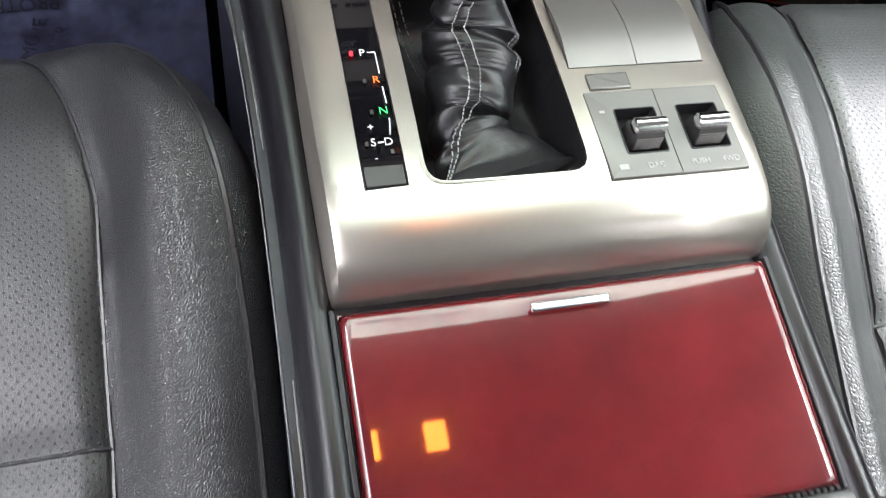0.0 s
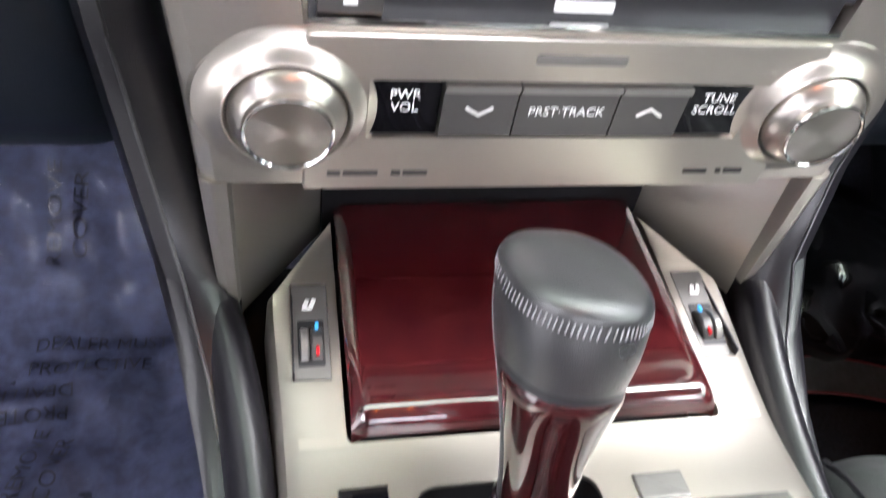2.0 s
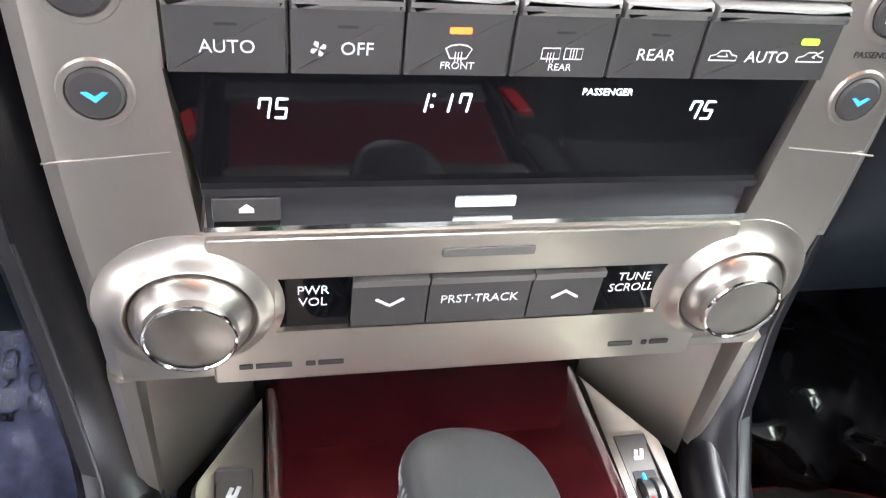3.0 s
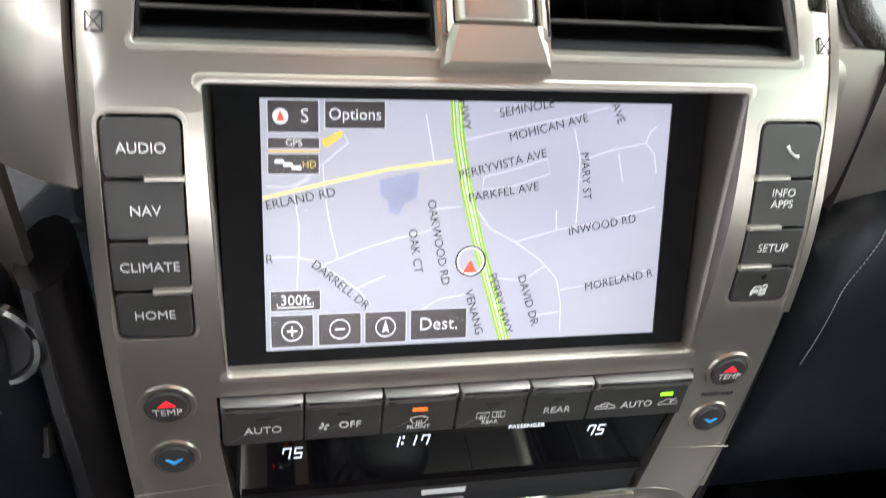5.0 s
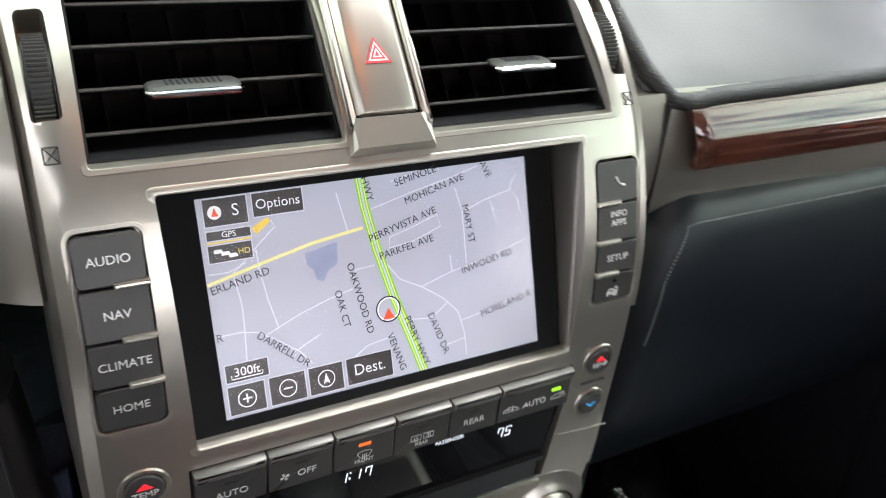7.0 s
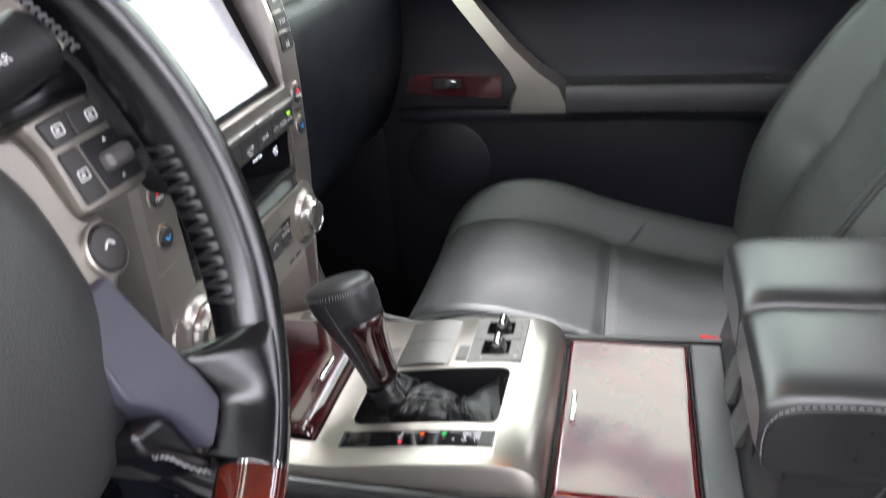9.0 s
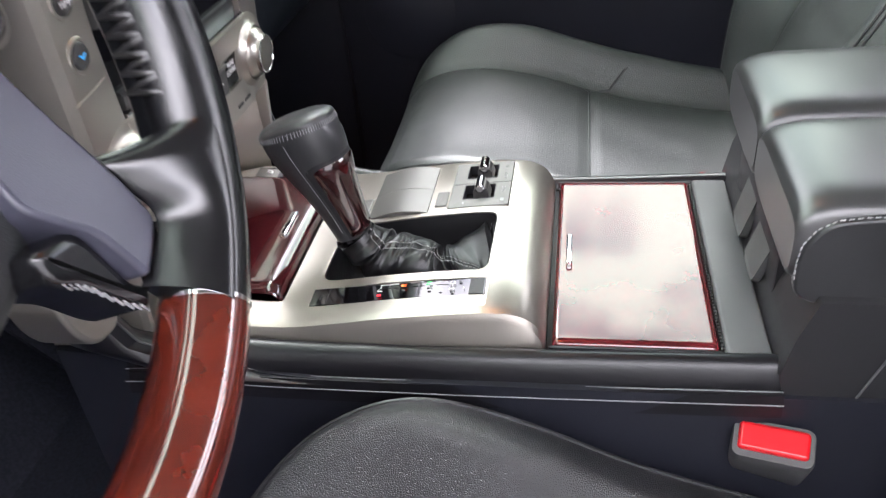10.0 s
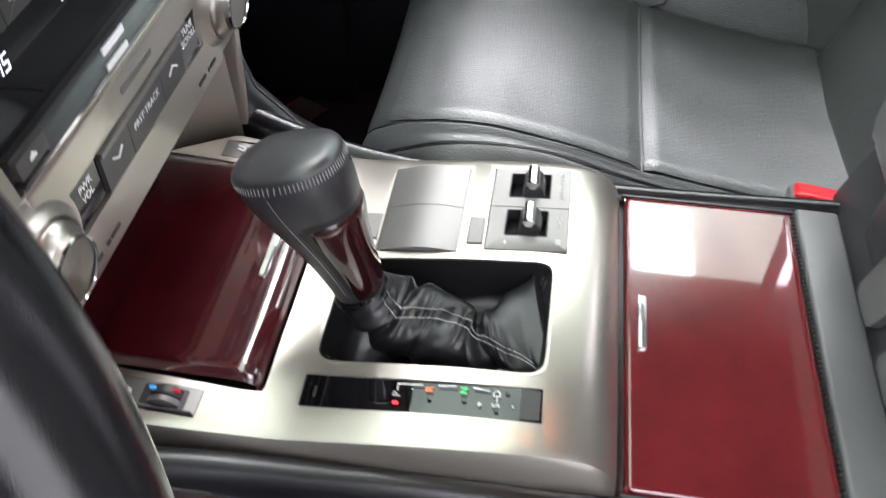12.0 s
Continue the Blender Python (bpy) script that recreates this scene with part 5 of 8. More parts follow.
    ej = part("eject_button", prism(rrect(-0.1005, -0.0775, 0.6485, 0.6585, 0.0008, 2), on_face, -0.008, 0.0006, 0.0005), BUTTON, th)
    part("eject_mark", prism([(-0.0915, 0.6525), (-0.0865, 0.6525), (-0.0865, 0.6540), (-0.0890, 0.6560), (-0.0915, 0.6540)], on_face, 0.0004, 0.0010), WHITE, ej, smooth=False)
    part("disc_label", prism(rrect(-0.0145, 0.0085, 0.6500, 0.6545, 0.0006, 2), on_face, -0.0045, -0.0030), WHITE, th, "pale label above the disc slot")
    # maker's mark as a plain raised bar
    part("mark_bar", prism(rrect(-0.0185, 0.0185, 0.6305, 0.6350, 0.0012, 3), on_face, 0.0018, 0.0028, 0.0005), SILVER_BTN, th)
    # radio buttons
    bt = (("PWR\nVOL", -0.0800, -0.0525, GLOSS), ("v", -0.0515, -0.0218, BUTTON), ("PRST·TRACK", -0.0210, 0.0205, BUTTON), ("^", 0.0212, 0.0510, BUTTON), ("TUNE\nSCROLL", 0.0520, 0.0800, GLOSS))
    for word, x0, x1, m in bt:
        lean = 0.0025 if x1 > 0.06 else 0.0
        b = part("radio_button", prism([(x0, 0.5950), (x1, 0.5950), (x1 + lean, 0.6205), (x0, 0.6205)], on_face, -0.008, 0.0024 if m is BUTTON else 0.0005), m, th, "dark radio button", smooth=False)
        xc = (x0 + x1) / 2
        if word in ("v", "^"):
            sg = 1 if word == "^" else -1
            part("arrow", tube([on_face(xc - 0.0055, 0.6080 - sg * 0.0018, 0.0027), on_face(xc, 0.6080 + sg * 0.0018, 0.0027), on_face(xc + 0.0055, 0.6080 - sg * 0.0018, 0.0027)], 0.0007, 5), WHITE, b)
        else:
            lf = 0.0028 if m is BUTTON else 0.0008
            part("word", lettering(word, 0.0062 if "\n" in word else 0.0062, face_pose(xc, 0.6080, lf) @ (pose(0, 0.0032, 0) if "\n" in word else pose(0, 0, 0)), squash=0.92), WHITE, b)
        if m is BUTTON:
            part("button_brow", prism([(x0, 0.6178), (x1, 0.6178), (x1, 0.6208), (x0, 0.6208)], on_face, 0.0, 0.0040), SILVER_BTN, b, smooth=False)
    for x0, x1 in ((-0.0955, -0.0900), (-0.0890, -0.0745), (-0.0690, -0.0650), (-0.0640, -0.0535), (0.0640, 0.0755), (0.0800, 0.0825), (0.0840, 0.0930)):
        part("mark_bar", prism(rrect(x0, x1, 0.5735, 0.5760, 0.0005, 2), on_face, 0.0018, 0.0025), BUTTON, th)
    # knobs on flared collars
    for s in (-1, 1):
        m = face_pose(s * 0.1108, 0.6072, 0.0)
        part("knob_collar", lathe([(0.0370, -0.002), (0.0355, 0.0002), (0.0325, 0.0010), (0.0295, 0.0024), (0.0268, 0.0046), (0.0250, 0.0066), (0.0244, 0.0070), (0.0238, 0.0068), (0.0228, 0.0050), (0.0226, 0.0)], m, 56), SILVER, th, "flared satin collar")
        k = part("knob", lathe([(0.0001, 0.002), (0.0222, 0.002), (0.0224, 0.0060), (0.0214, 0.0086), (0.0190, 0.0112), (0.0172, 0.0128), (0.0168, 0.0160), (0.0158, 0.0163)], Matrix.Identity(4), 56), KNOB, th, "round satin metal knob")
        k.matrix_basis = m
        face = part("knob_face", lathe([(0.0001, 0.0158), (0.0060, 0.0158), (0.0120, 0.0158), (0.0159, 0.0159)], Matrix.Identity(4), 56), SPUN, k, "spun metal face")
        rim = part("knob_rim", lathe([(0.0154, 0.0158), (0.0169, 0.0157), (0.0168, 0.0168), (0.0161, 0.0171), (0.0155, 0.0165)], Matrix.Identity(4), 56), CHROME, k)
    # hazard switch on the middle web
    def on_switch(x, z, d):
        return on_face(x, 0.8835, d - 0.001).lerp(on_face(x, 0.9380, d + 0.006), (z - 0.8835) / 0.0545)
    part("web", prism([(-0.0205, 0.8835), (0.0205, 0.8835), (0.0205, 0.9400), (-0.0205, 0.9400)], on_switch, -0.008, 0.0022), VENT_BLACK, th, "black gap round the hazard switch", smooth=False)
    for q in (-1, 1):
        part("web_rail", prism(rounded([(q * 0.0168, 0.8830), (q * 0.0212, 0.8795), (q * 0.0214, 0.9400), (q * 0.0168, 0.9400)][::q], 0.001, 2), on_switch, -0.008, 0.0052, 0.0014, 3), SILVER, th, "champagne rail beside the switch")
    across = [(-0.0160, -0.008), (-0.0160, 0.0030), (-0.0150, 0.0040), (-0.0132, 0.0060), (-0.0120, 0.0065), (-0.006, 0.0066), (0.0, 0.0066), (0.006, 0.0066), (0.0120, 0.0065), (0.0132, 0.0060), (0.0150, 0.0040), (0.0160, 0.0030), (0.0160, -0.008)]
    hz = part("hazard_switch", loft([[on_switch(x, z, max(-0.008, d - dip)) for x, d in across] for z, dip in ((0.8842, 0.003), (0.8848, 0.0008), (0.8860, 0.0), (0.9370, 0.0), (0.9380, 0.001))]), SILVER, th, "satin hazard switch with a red triangle", sharp=28)
    foot = loft([[on_face(x, z, d) for x, z in ((-w, z0), (w, z0), (w2, z1), (-w2, z1))] for d, w, w2, z0, z1 in ((-0.002, 0.0232, 0.0205, 0.8685, 0.8836), (0.0035, 0.0212, 0.0190, 0.8705, 0.8836), (0.0056, 0.0192, 0.0152, 0.8718, 0.8832))])
    part("switch_foot", foot, SILVER, th, smooth=False)
    for rr, mm in ((0.0078, RED_LIT), (0.0058, WHITE), (0.0046, RED_LIT), (0.0028, WHITE), (0.0016, RED_LIT)):
        lift = 0.0068 + (0.0078 - rr) * 0.03
        part("triangle", loft([[on_switch(rr * math.sin(a), 0.9030 + 0.73 * rr * math.cos(a), dd) for a in (0, radians(-120), radians(120))] for dd in (lift, lift + 0.0003)]), RED if mm is RED_LIT else WHITE, hz, smooth=False)
    # vents
    for s in (-1, 1):
        v = part("vent_box", join(*[loft([[Vector((s * x, y - dd, z)) for x, y, z in q] for dd in (-0.045, -0.050)]) for q in (((0.018, 0.30, 0.868), (0.137, 0.30, 0.868), (0.137, 0.368, 0.942), (0.018, 0.368, 0.942)),)]), VENT_BLACK, th, "black air vent")
        lin = [(0.0228, 0.0), (0.1320, 0.0), (0.1296, 1.0), (0.0228, 1.0)]
        part("vent_liner", loft([[Vector((s * (x + o * (0.0012 if x < 0.05 else -0.0012)), 0.306 + 0.056 * t + d - o * 0.0011 * (2 * t - 1), 0.8757 + 0.0596 * t - o * 0.0012 * (2 * t - 1))) for x, t in lin] for d, o in ((0.046, 0), (0.0015, 0), (0.0015, 1), (0.046, 1))], cap=False), VENT_BLACK, v, smooth=False)
        for k in range(4):
            t = (0.13, 0.37, 0.61, 0.85)[k]
            z, y = 0.8755 + 0.060 * t, 0.306 + 0.056 * t
            sl = loft([[Vector((s * xx, y + 0.004 + a, z + b)) for a, b in ((0, 0), (0.0, 0.0018), (0.020, -0.006), (0.020, -0.0075))] for xx in (0.0228, 0.1320)])
            part("slat", sl, VENT_BLACK, v)
            part("slat_edge", tube([Vector((s * 0.0228, y + 0.0035, z + 0.0009)), Vector((s * 0.1318, y + 0.0035, z + 0.0009))], 0.0008, 6), BUTTON, v)
        for k in range(6):
            x = s * (0.032 + 0.0175 * k)
            part("fin", loft([[Vector((x, 0.306 + 0.056 * t + d0, 0.8755 + 0.060 * t)) for t in (0, 1)] + [Vector((x + 0.0012, 0.306 + 0.056 * t + d0, 0.8755 + 0.060 * t)) for t in (1, 0)] for d0 in (0.030, 0.045)]), VENT_BLACK, v, smooth=False)
        zt, yt = 0.8755 + 0.060 * 0.38, 0.306 + 0.056 * 0.38
        tabx = (-0.1045, -0.0640) if s < 0 else (0.0665, 0.1020)
        xa, xb = tabx
        def tabring(x, k):
            c = Vector((x, yt - 0.004, zt + 0.0008))
            return [c + Vector((0, 0.0085 * k * math.cos(j * math.pi / 8) + 0.003, 0.0020 * k * math.sin(j * math.pi / 8))) for j in range(16)]
        tab = part("vent_tab", loft([tabring(xa + (xb - xa) * q, k) for q, k in ((0, 0.25), (0.02, 0.6), (0.06, 0.9), (0.12, 1.0), (0.88, 1.0), (0.94, 0.9), (0.98, 0.6), (1.0, 0.25))]), BUTTON, v, "grey vent tab with a bright edge", sharp=60)
        part("tab_edge", tube([Vector((xa + (xb - xa) * q, yt - 0.0090 + (0.003 if q in (0.0, 1.0) else 0), zt + 0.0002)) for q in (0.0, 0.05, 0.3, 0.7, 0.95, 1.0)], [0.0010, 0.0016, 0.0018, 0.0018, 0.0016, 0.0010], 10), CHROME, tab, "chrome edge")
        part("tab_ribs", join(*[box(x - 0.0006, x + 0.0006, yt - 0.004, yt + 0.003, zt + 0.0018, zt + 0.0032, 0.0003, 1) for x in [xa + (xb - xa) * (0.22 + 0.56 * k / 9) for k in range(10)]]), PLASTIC, tab)
        # thumb wheel and small open/shut mark
        cw = on_face(s * 0.1435, 0.9105, -0.0160)
        wh = part("thumb_wheel", lathe([(0.0001, -0.0048), (0.0200, -0.0048), (0.0215, -0.0036), (0.0215, 0.0036), (0.0200, 0.0048), (0.0001, 0.0048)], pose(cw.x, cw.y + 0.004, cw.z - 0.002, 0, 90, 0), 48), PLASTIC, th, "black ribbed vent wheel")
        rib = []
        for k in range(24):
            a = radians(95 + 5.5 * k)
            c = Vector((cw.x, cw.y + 0.004 + 0.0218 * math.cos(a), cw.z - 0.002 - 0.0218 * math.sin(a) * -1))
            rib.append(box(c.x - 0.0040, c.x + 0.0040, c.y - 0.0005, c.y + 0.0005, c.z - 0.0005, c.z + 0.0005))
        part("wheel_ribs", join(*rib), BUTTON, wh)
        xx, q = s * 0.1445, 0.0028
        lines = [(-q, -q, q, -q), (q, -q, q, q), (q, q, -q, q), (-q, q, -q, -q), (-q, -q, q, q), (-q, q, q, -q)]
        part("vent_mark", join(*[tube([on_face(xx + a, 0.8815 + b, 0.0002), on_face(xx + c, 0.8815 + e, 0.0002)], 0.0003, 4) for a, b, c, e in lines]), PLASTIC, th)
    return th


stack()

# ---- map screen ----
TOUCH = glass("touch_panel_film", (0.97, 0.97, 0.97), 0.02, 0.20)
tn, tl_ = TOUCH.node_tree.nodes, TOUCH.node_tree.links
t_lw, t_mr = tn.new("ShaderNodeLayerWeight"), tn.new("ShaderNodeMapRange")
t_lw.inputs["Blend"].default_value = 0.5
t_mr.inputs["From Min"].default_value, t_mr.inputs["From Max"].default_value = 0.14, 0.42
t_mr.inputs["To Min"].default_value, t_mr.inputs["To Max"].default_value = 0.006, 0.34
tl_.new(t_lw.outputs["Facing"], t_mr.inputs["Value"])
tl_.new(t_mr.outputs[0], tn["Mix Shader"].inputs[0])
MAP_BG = mat("lit_map_ground", (0.36, 0.37, 0.45), 0.25, vary=0.015, scale=6, rvary=0, emit=0.29, col2=(0.39, 0.39, 0.44), spec=0.1)
MAP_ROAD = mat("lit_map_road", (0.60, 0.60, 0.66), 0.3, vary=0.01, rvary=0, emit=0.17)
MAP_GREEN = mat("lit_map_green", (0.25, 0.62, 0.03), 0.3, vary=0.01, rvary=0, emit=0.17)
MAP_YELLOW = mat("lit_map_yellow", (0.80, 0.75, 0.30), 0.3, vary=0.01, rvary=0, emit=0.17)
MAP_GOLD = mat("lit_map_gold", (0.85, 0.62, 0.08), 0.3, vary=0.01, rvary=0, emit=0.17)
MAP_LAKE = mat("lit_map_lake", (0.30, 0.33, 0.48), 0.3, vary=0.01, rvary=0, emit=0.17)
MAP_KEY = mat("lit_map_key", (0.055, 0.045, 0.045), 0.3, vary=0.05, rvary=0, emit=0.06)
MAP_INK = mat("map_ink", (0.02, 0.02, 0.03), 0.4, vary=0.05, rvary=0)
MAP_WHITE = mat("lit_map_white", (0.90, 0.90, 0.92), 0.3, vary=0.01, rvary=0, emit=0.17)
MAP_RED = mat("lit_map_red", (0.85, 0.10, 0.03), 0.3, vary=0.02, rvary=0, emit=0.17)


def screen():
    th = thing("map_screen", "lit navigation screen showing a street map, set in a black bezel", "screen", (0, 0.29, 0.745))
    bl, br, tl = Vector((-0.0905, 0.2790, 0.7497)), Vector((0.0895, 0.2790, 0.7497)), Vector((-0.0895, 0.3177, 0.8487))
    ux = Vector((1, 0, 0))
    uy = (tl - Vector((-0.0895, 0.2790, 0.7497))).normalized()
    n = ux.cross(uy)
    if n.y > 0:
        n = -n
    o = Vector((-0.0895, 0.2790, 0.7497))
    W_, H_ = 0.1785, 0.1063
    def at(u, v, d):
        """u, v in millimetres from the picture's lower corner."""
        return o + ux * (u / 1000) + uy * (v / 1000) + n * d
    m0 = Matrix(((ux.x, uy.x, n.x, o.x), (ux.y, uy.y, n.y, o.y), (ux.z, uy.z, n.z, o.z), (0, 0, 0, 1)))
    part("bezel", prism([(-16, -8), (194, -8), (196, 122), (-18, 122)], at, -0.006, -0.0004), VENT_BLACK, th, "matt black bezel", smooth=False)
    pic = part("picture", prism([(0, 0), (178.5, 0), (178.5, 106.3), (0, 106.3)], at, -0.0003, 0.0), MAP_BG, th, "lit street map", smooth=False)
    def ribbon(pts, w, d):
        """A band of width w along points in millimetres."""
        out = []
        P = [Vector(p) for p in pts]
        rows = []
        for i, p in enumerate(P):
            t = (P[min(i + 1, len(P) - 1)] - P[max(i - 1, 0)]).normalized()
            s_ = Vector((-t.y, t.x)) * w / 2
            rows.append((p + s_, p - s_))
        bm = bmesh.new()
        vs = [[bm.verts.new(at(max(0.05, min(178.4, q.x)), max(0.05, min(106.2, q.y)), d)) for q in r] for r in rows]
        for a, b in zip(vs, vs[1:]):
            bm.faces.new((a[0], a[1], b[1], b[0]))
        return bm
    roads = (
        [(84.8, 90.0), (110.6, 96.1), (133.2, 100.6), (148.6, 104.6)], [(97.3, 102.5), (110.2, 105.2)],
        [(93.5, 74.2), (107.5, 77.7), (121.6, 82.1), (123.2, 75.5), (106.8, 70.2), (92.7, 68.7), (93.5, 74.2)],
        [(133.5, 95.1), (136.8, 81.9), (136.9, 68.6), (136.7, 53.1)], [(137.2, 81.0), (149.8, 85.5), (167.6, 89.1), (172.0, 84.3), (173.7, 75.6)])
    roads += ([(167.6, 89.1), (169.2, 93.9), (172.6, 96.7)], [(90.0, 61.2), (96.9, 51.5), (108.6, 45.3), (120.6, 36.9), (129.0, 27.6), (131.6, 15.3), (131.8, 2.9)],
              [(108.6, 45.3), (127.9, 50.4), (149.7, 53.6), (174.9, 60.2)], [(127.5, 50.4), (127.1, 59.2)], [(154.8, 84.5), (157.6, 72.0)],
              [(130.8, 22.4), (151.4, 25.5), (174.0, 30.6)], [(101.3, 28.9), (113.1, 27.3), (122.7, 33.9)], [(119.7, 10.8), (131.3, 12.2)])
    roads += ([(0.6, 41.1), (12.6, 41.0), (20.4, 39.3), (30.8, 32.3), (39.7, 25.2), (45.1, 18.1)], [(12.6, 69.6), (14.7, 53.4), (14.3, 40.5), (13.1, 25.6)],
              [(25.3, 67.5), (27.6, 52.9), (30.6, 39.8)], [(24.7, 37.3), (41.7, 44.0), (56.1, 48.2), (70.7, 51.4)], [(37.9, 26.2), (51.0, 31.9)],
              [(71.5, 57.0), (73.3, 60.7), (83.5, 61.4)], [(67.5, 100.8), (71.3, 81.1)], [(61.7, 7.3), (67.3, 15.9), (74.7, 20.4), (89.9, 22.5)])
    roads += ([(12.6, 69.6), (17.8, 74.0), (24.7, 80.0), (35.1, 88.7), (33.5, 92.2)], [(24.7, 79.2), (25.3, 67.5)], [(1.7, 70.8), (10.9, 70.6), (19.5, 73.9)])
    high = [(80.3, 106.2), (81.6, 91.8), (85.6, 69.8), (92.3, 43.0), (99.7, 19.0), (105.1, 0.1)]
    yellow = [(0.1, 66.0), (28.0, 72.5), (52.5, 77.8), (79.5, 81.3)]
    lake = [(48.1, 73.3), (65.0, 76.6), (64.2, 65.6), (58.8, 63.0), (56.1, 57.9), (52.5, 59.5), (51.6, 64.7), (48.6, 67.0)]
    park = [(24.0, 89.7), (32.6, 94.0), (33.1, 91.4), (25.7, 86.2)]
    labels = (("SEMINOLE", 111.3, 103.6, 11, 0.0054), ("MOHICAN AVE", 121.6, 95.5, 14, 0.0054), ("PERRYVISTA AVE", 101.7, 79.7, 14, 0.0054), ("PARKFEL AVE", 102.5, 67.5, 9, 0.0054),
              ("INWOOD RD", 149.4, 52.1, 10, 0.0054), ("MORELAND R", 159.3, 26.1, 10, 0.0054), ("MARY ST", 139.9, 74.3, -83, 0.0054), ("AVE", 153.2, 102.0, -66, 0.0054), ("HWY", 84.0, 100.5, -80, 0.0054),
              ("OAKWOOD RD", 73.9, 45.6, -79, 0.0054), ("OAK CT", 63.8, 42.2, -81, 0.0054), ("DARRELL DR", 31.7, 28.1, -41, 0.0054), ("PERRY HWY", 102.9, 16.9, -72, 0.0054), ("DAVID DR", 115.8, 18.2, -72, 0.0054),
              ("VENANG", 90.7, 13.5, -75, 0.0054), ("ERLAND RD", 15.5, 65.5, 11, 0.0054), ("R", 2.2, 40.2, 1, 0.0054))
    for pts in roads:
        part("road", ribbon(pts, 0.6, 0.00010), MAP_ROAD, pic, smooth=False)
    part("road", ribbon(yellow, 1.6, 0.00014), MAP_YELLOW, pic, smooth=False)
    part("highway", ribbon(high, 5.2, 0.00018), MAP_GREEN, pic, "lit green highway", smooth=False)
    for off in (-1.45, 0.0, 1.45):
        part("highway_lane", ribbon([(x + off, y) for x, y in high], 0.55 if off else 1.0, 0.00022), MAP_YELLOW if off else MAP_ROAD, pic, smooth=False)
    part("lake", prism(lake, at, 0.00004, 0.00012), MAP_LAKE, pic, smooth=False)
    part("park", prism(rounded(park, 1.0, 2), at, 0.00004, 0.00012), MAP_GOLD, pic, smooth=False)
    for word, u, v, turn, size in labels:
        part("street_name", lettering(word, size, m0 @ pose(u / 1000, v / 1000, 0.00026, 0, 0, turn), 0.00001), MAP_INK, pic)
    def key(u0, u1, v0, v1, word="", size=0.006, dx=0.0):
        k = part("key", prism(rrect(u0, u1, v0, v1, 0.5, 2), at, 0.0002, 0.00040), MAP_KEY, pic, "dark on-screen key", smooth=False)
        part("key_edge", join(ribbon([(u0, v0), (u1, v0)], 0.5, 0.00044), ribbon([(u1, v0), (u1, v1)], 0.5, 0.00044), ribbon([(u1, v1), (u0, v1)], 0.5, 0.00044), ribbon([(u0, v1), (u0, v0)], 0.5, 0.00044)), MAP_ROAD, k, smooth=False)
        if word:
            part("word", lettering(word, size, m0 @ pose((u0 + u1) / 2000 + dx, (v0 + v1) / 2000, 0.0005), 0.00001), MAP_WHITE, k)
        return k
    compass = key(2.8, 23.3, 92.7, 105.8, "S", 0.0080, 0.0045)
    part("compass_dial", prism([(8 + 3.2 * math.cos(k * math.pi / 8), 99.2 + 3.2 * math.sin(k * math.pi / 8)) for k in range(16)], at, 0.0004, 0.0006), MAP_WHITE, compass, smooth=False)
    part("compass_needle", prism([(6.4, 97.4), (9.6, 97.4), (8.0, 101.6)], at, 0.0006, 0.0007), MAP_RED, compass, smooth=False)
    key(25.6, 50.4, 94.4, 105.8, "Options", 0.0066)
    key(2.7, 23.5, 86.2, 90.8, "GPS", 0.0040)
    part("key_edge", ribbon([(2.7, 85.3), (23.5, 85.3)], 0.7, 0.00045), MAP_GOLD, pic, smooth=False)
    jam = key(2.5, 23.2, 75.8, 84.2, "", 0.0040)
    for k in range(3):
        part("car_icon", prism(rounded([(5.0 + 3.4 * k, 80.2 - 1.3 * k), (9.4 + 3.4 * k, 80.2 - 1.3 * k), (9.0 + 3.4 * k, 82.0 - 1.3 * k), (5.4 + 3.4 * k, 82.0 - 1.3 * k)], 0.6, 2), at, 0.0004, 0.00050 + 0.00004 * k), MAP_WHITE, jam, smooth=False)
    part("signal_icon", lettering("HD", 0.0040, m0 @ pose(0.0192, 0.0797, 0.0005), 0.00001), MAP_GOLD, jam)
    key(2.2, 23.1, 17.6, 26.6, "300ft", 0.0062)
    part("scale_bar", ribbon([(5.0, 21.0), (5.0, 19.2), (20.0, 19.2), (20.0, 21.0)], 0.5, 0.00046), MAP_WHITE, pic, smooth=False)
    for u0, u1, ch in ((2.0, 19.9, "+"), (22.0, 40.4, "-"), (42.0, 60.2, "")):
        k = key(u0, u1, 1.4, 15.8)
        uc = (u0 + u1) / 2
        part("key_ring", ribbon([(uc + 4.3 * math.cos(a * math.pi / 12), 8.6 + 4.3 * math.sin(a * math.pi / 12)) for a in range(25)], 0.55, 0.00046), MAP_WHITE, k, smooth=False)
        if ch:
            part("key_sign", join(*[ribbon(q, 0.8, 0.00047) for q in ([(uc - 2.2, 8.6), (uc + 2.2, 8.6)], [(uc, 6.4), (uc, 10.8)])[:2 if ch == "+" else 1]]), MAP_WHITE, k, smooth=False)
        if not ch:
            part("arrow", prism([(uc - 1.7, 6.0), (uc, 7.0), (uc + 1.7, 6.0), (uc, 11.8)], at, 0.0004, 0.0005), MAP_WHITE, k, smooth=False)
    key(62.0, 87.5, 1.8, 16.0, "Dest.", 0.0082)
    part("place_ring", ribbon([(88.5 + 6.6 * math.cos(a * math.pi / 16), 37.2 + 6.6 * math.sin(a * math.pi / 16)) for a in range(33)], 0.8, 0.00040), MAP_INK, pic, smooth=False)
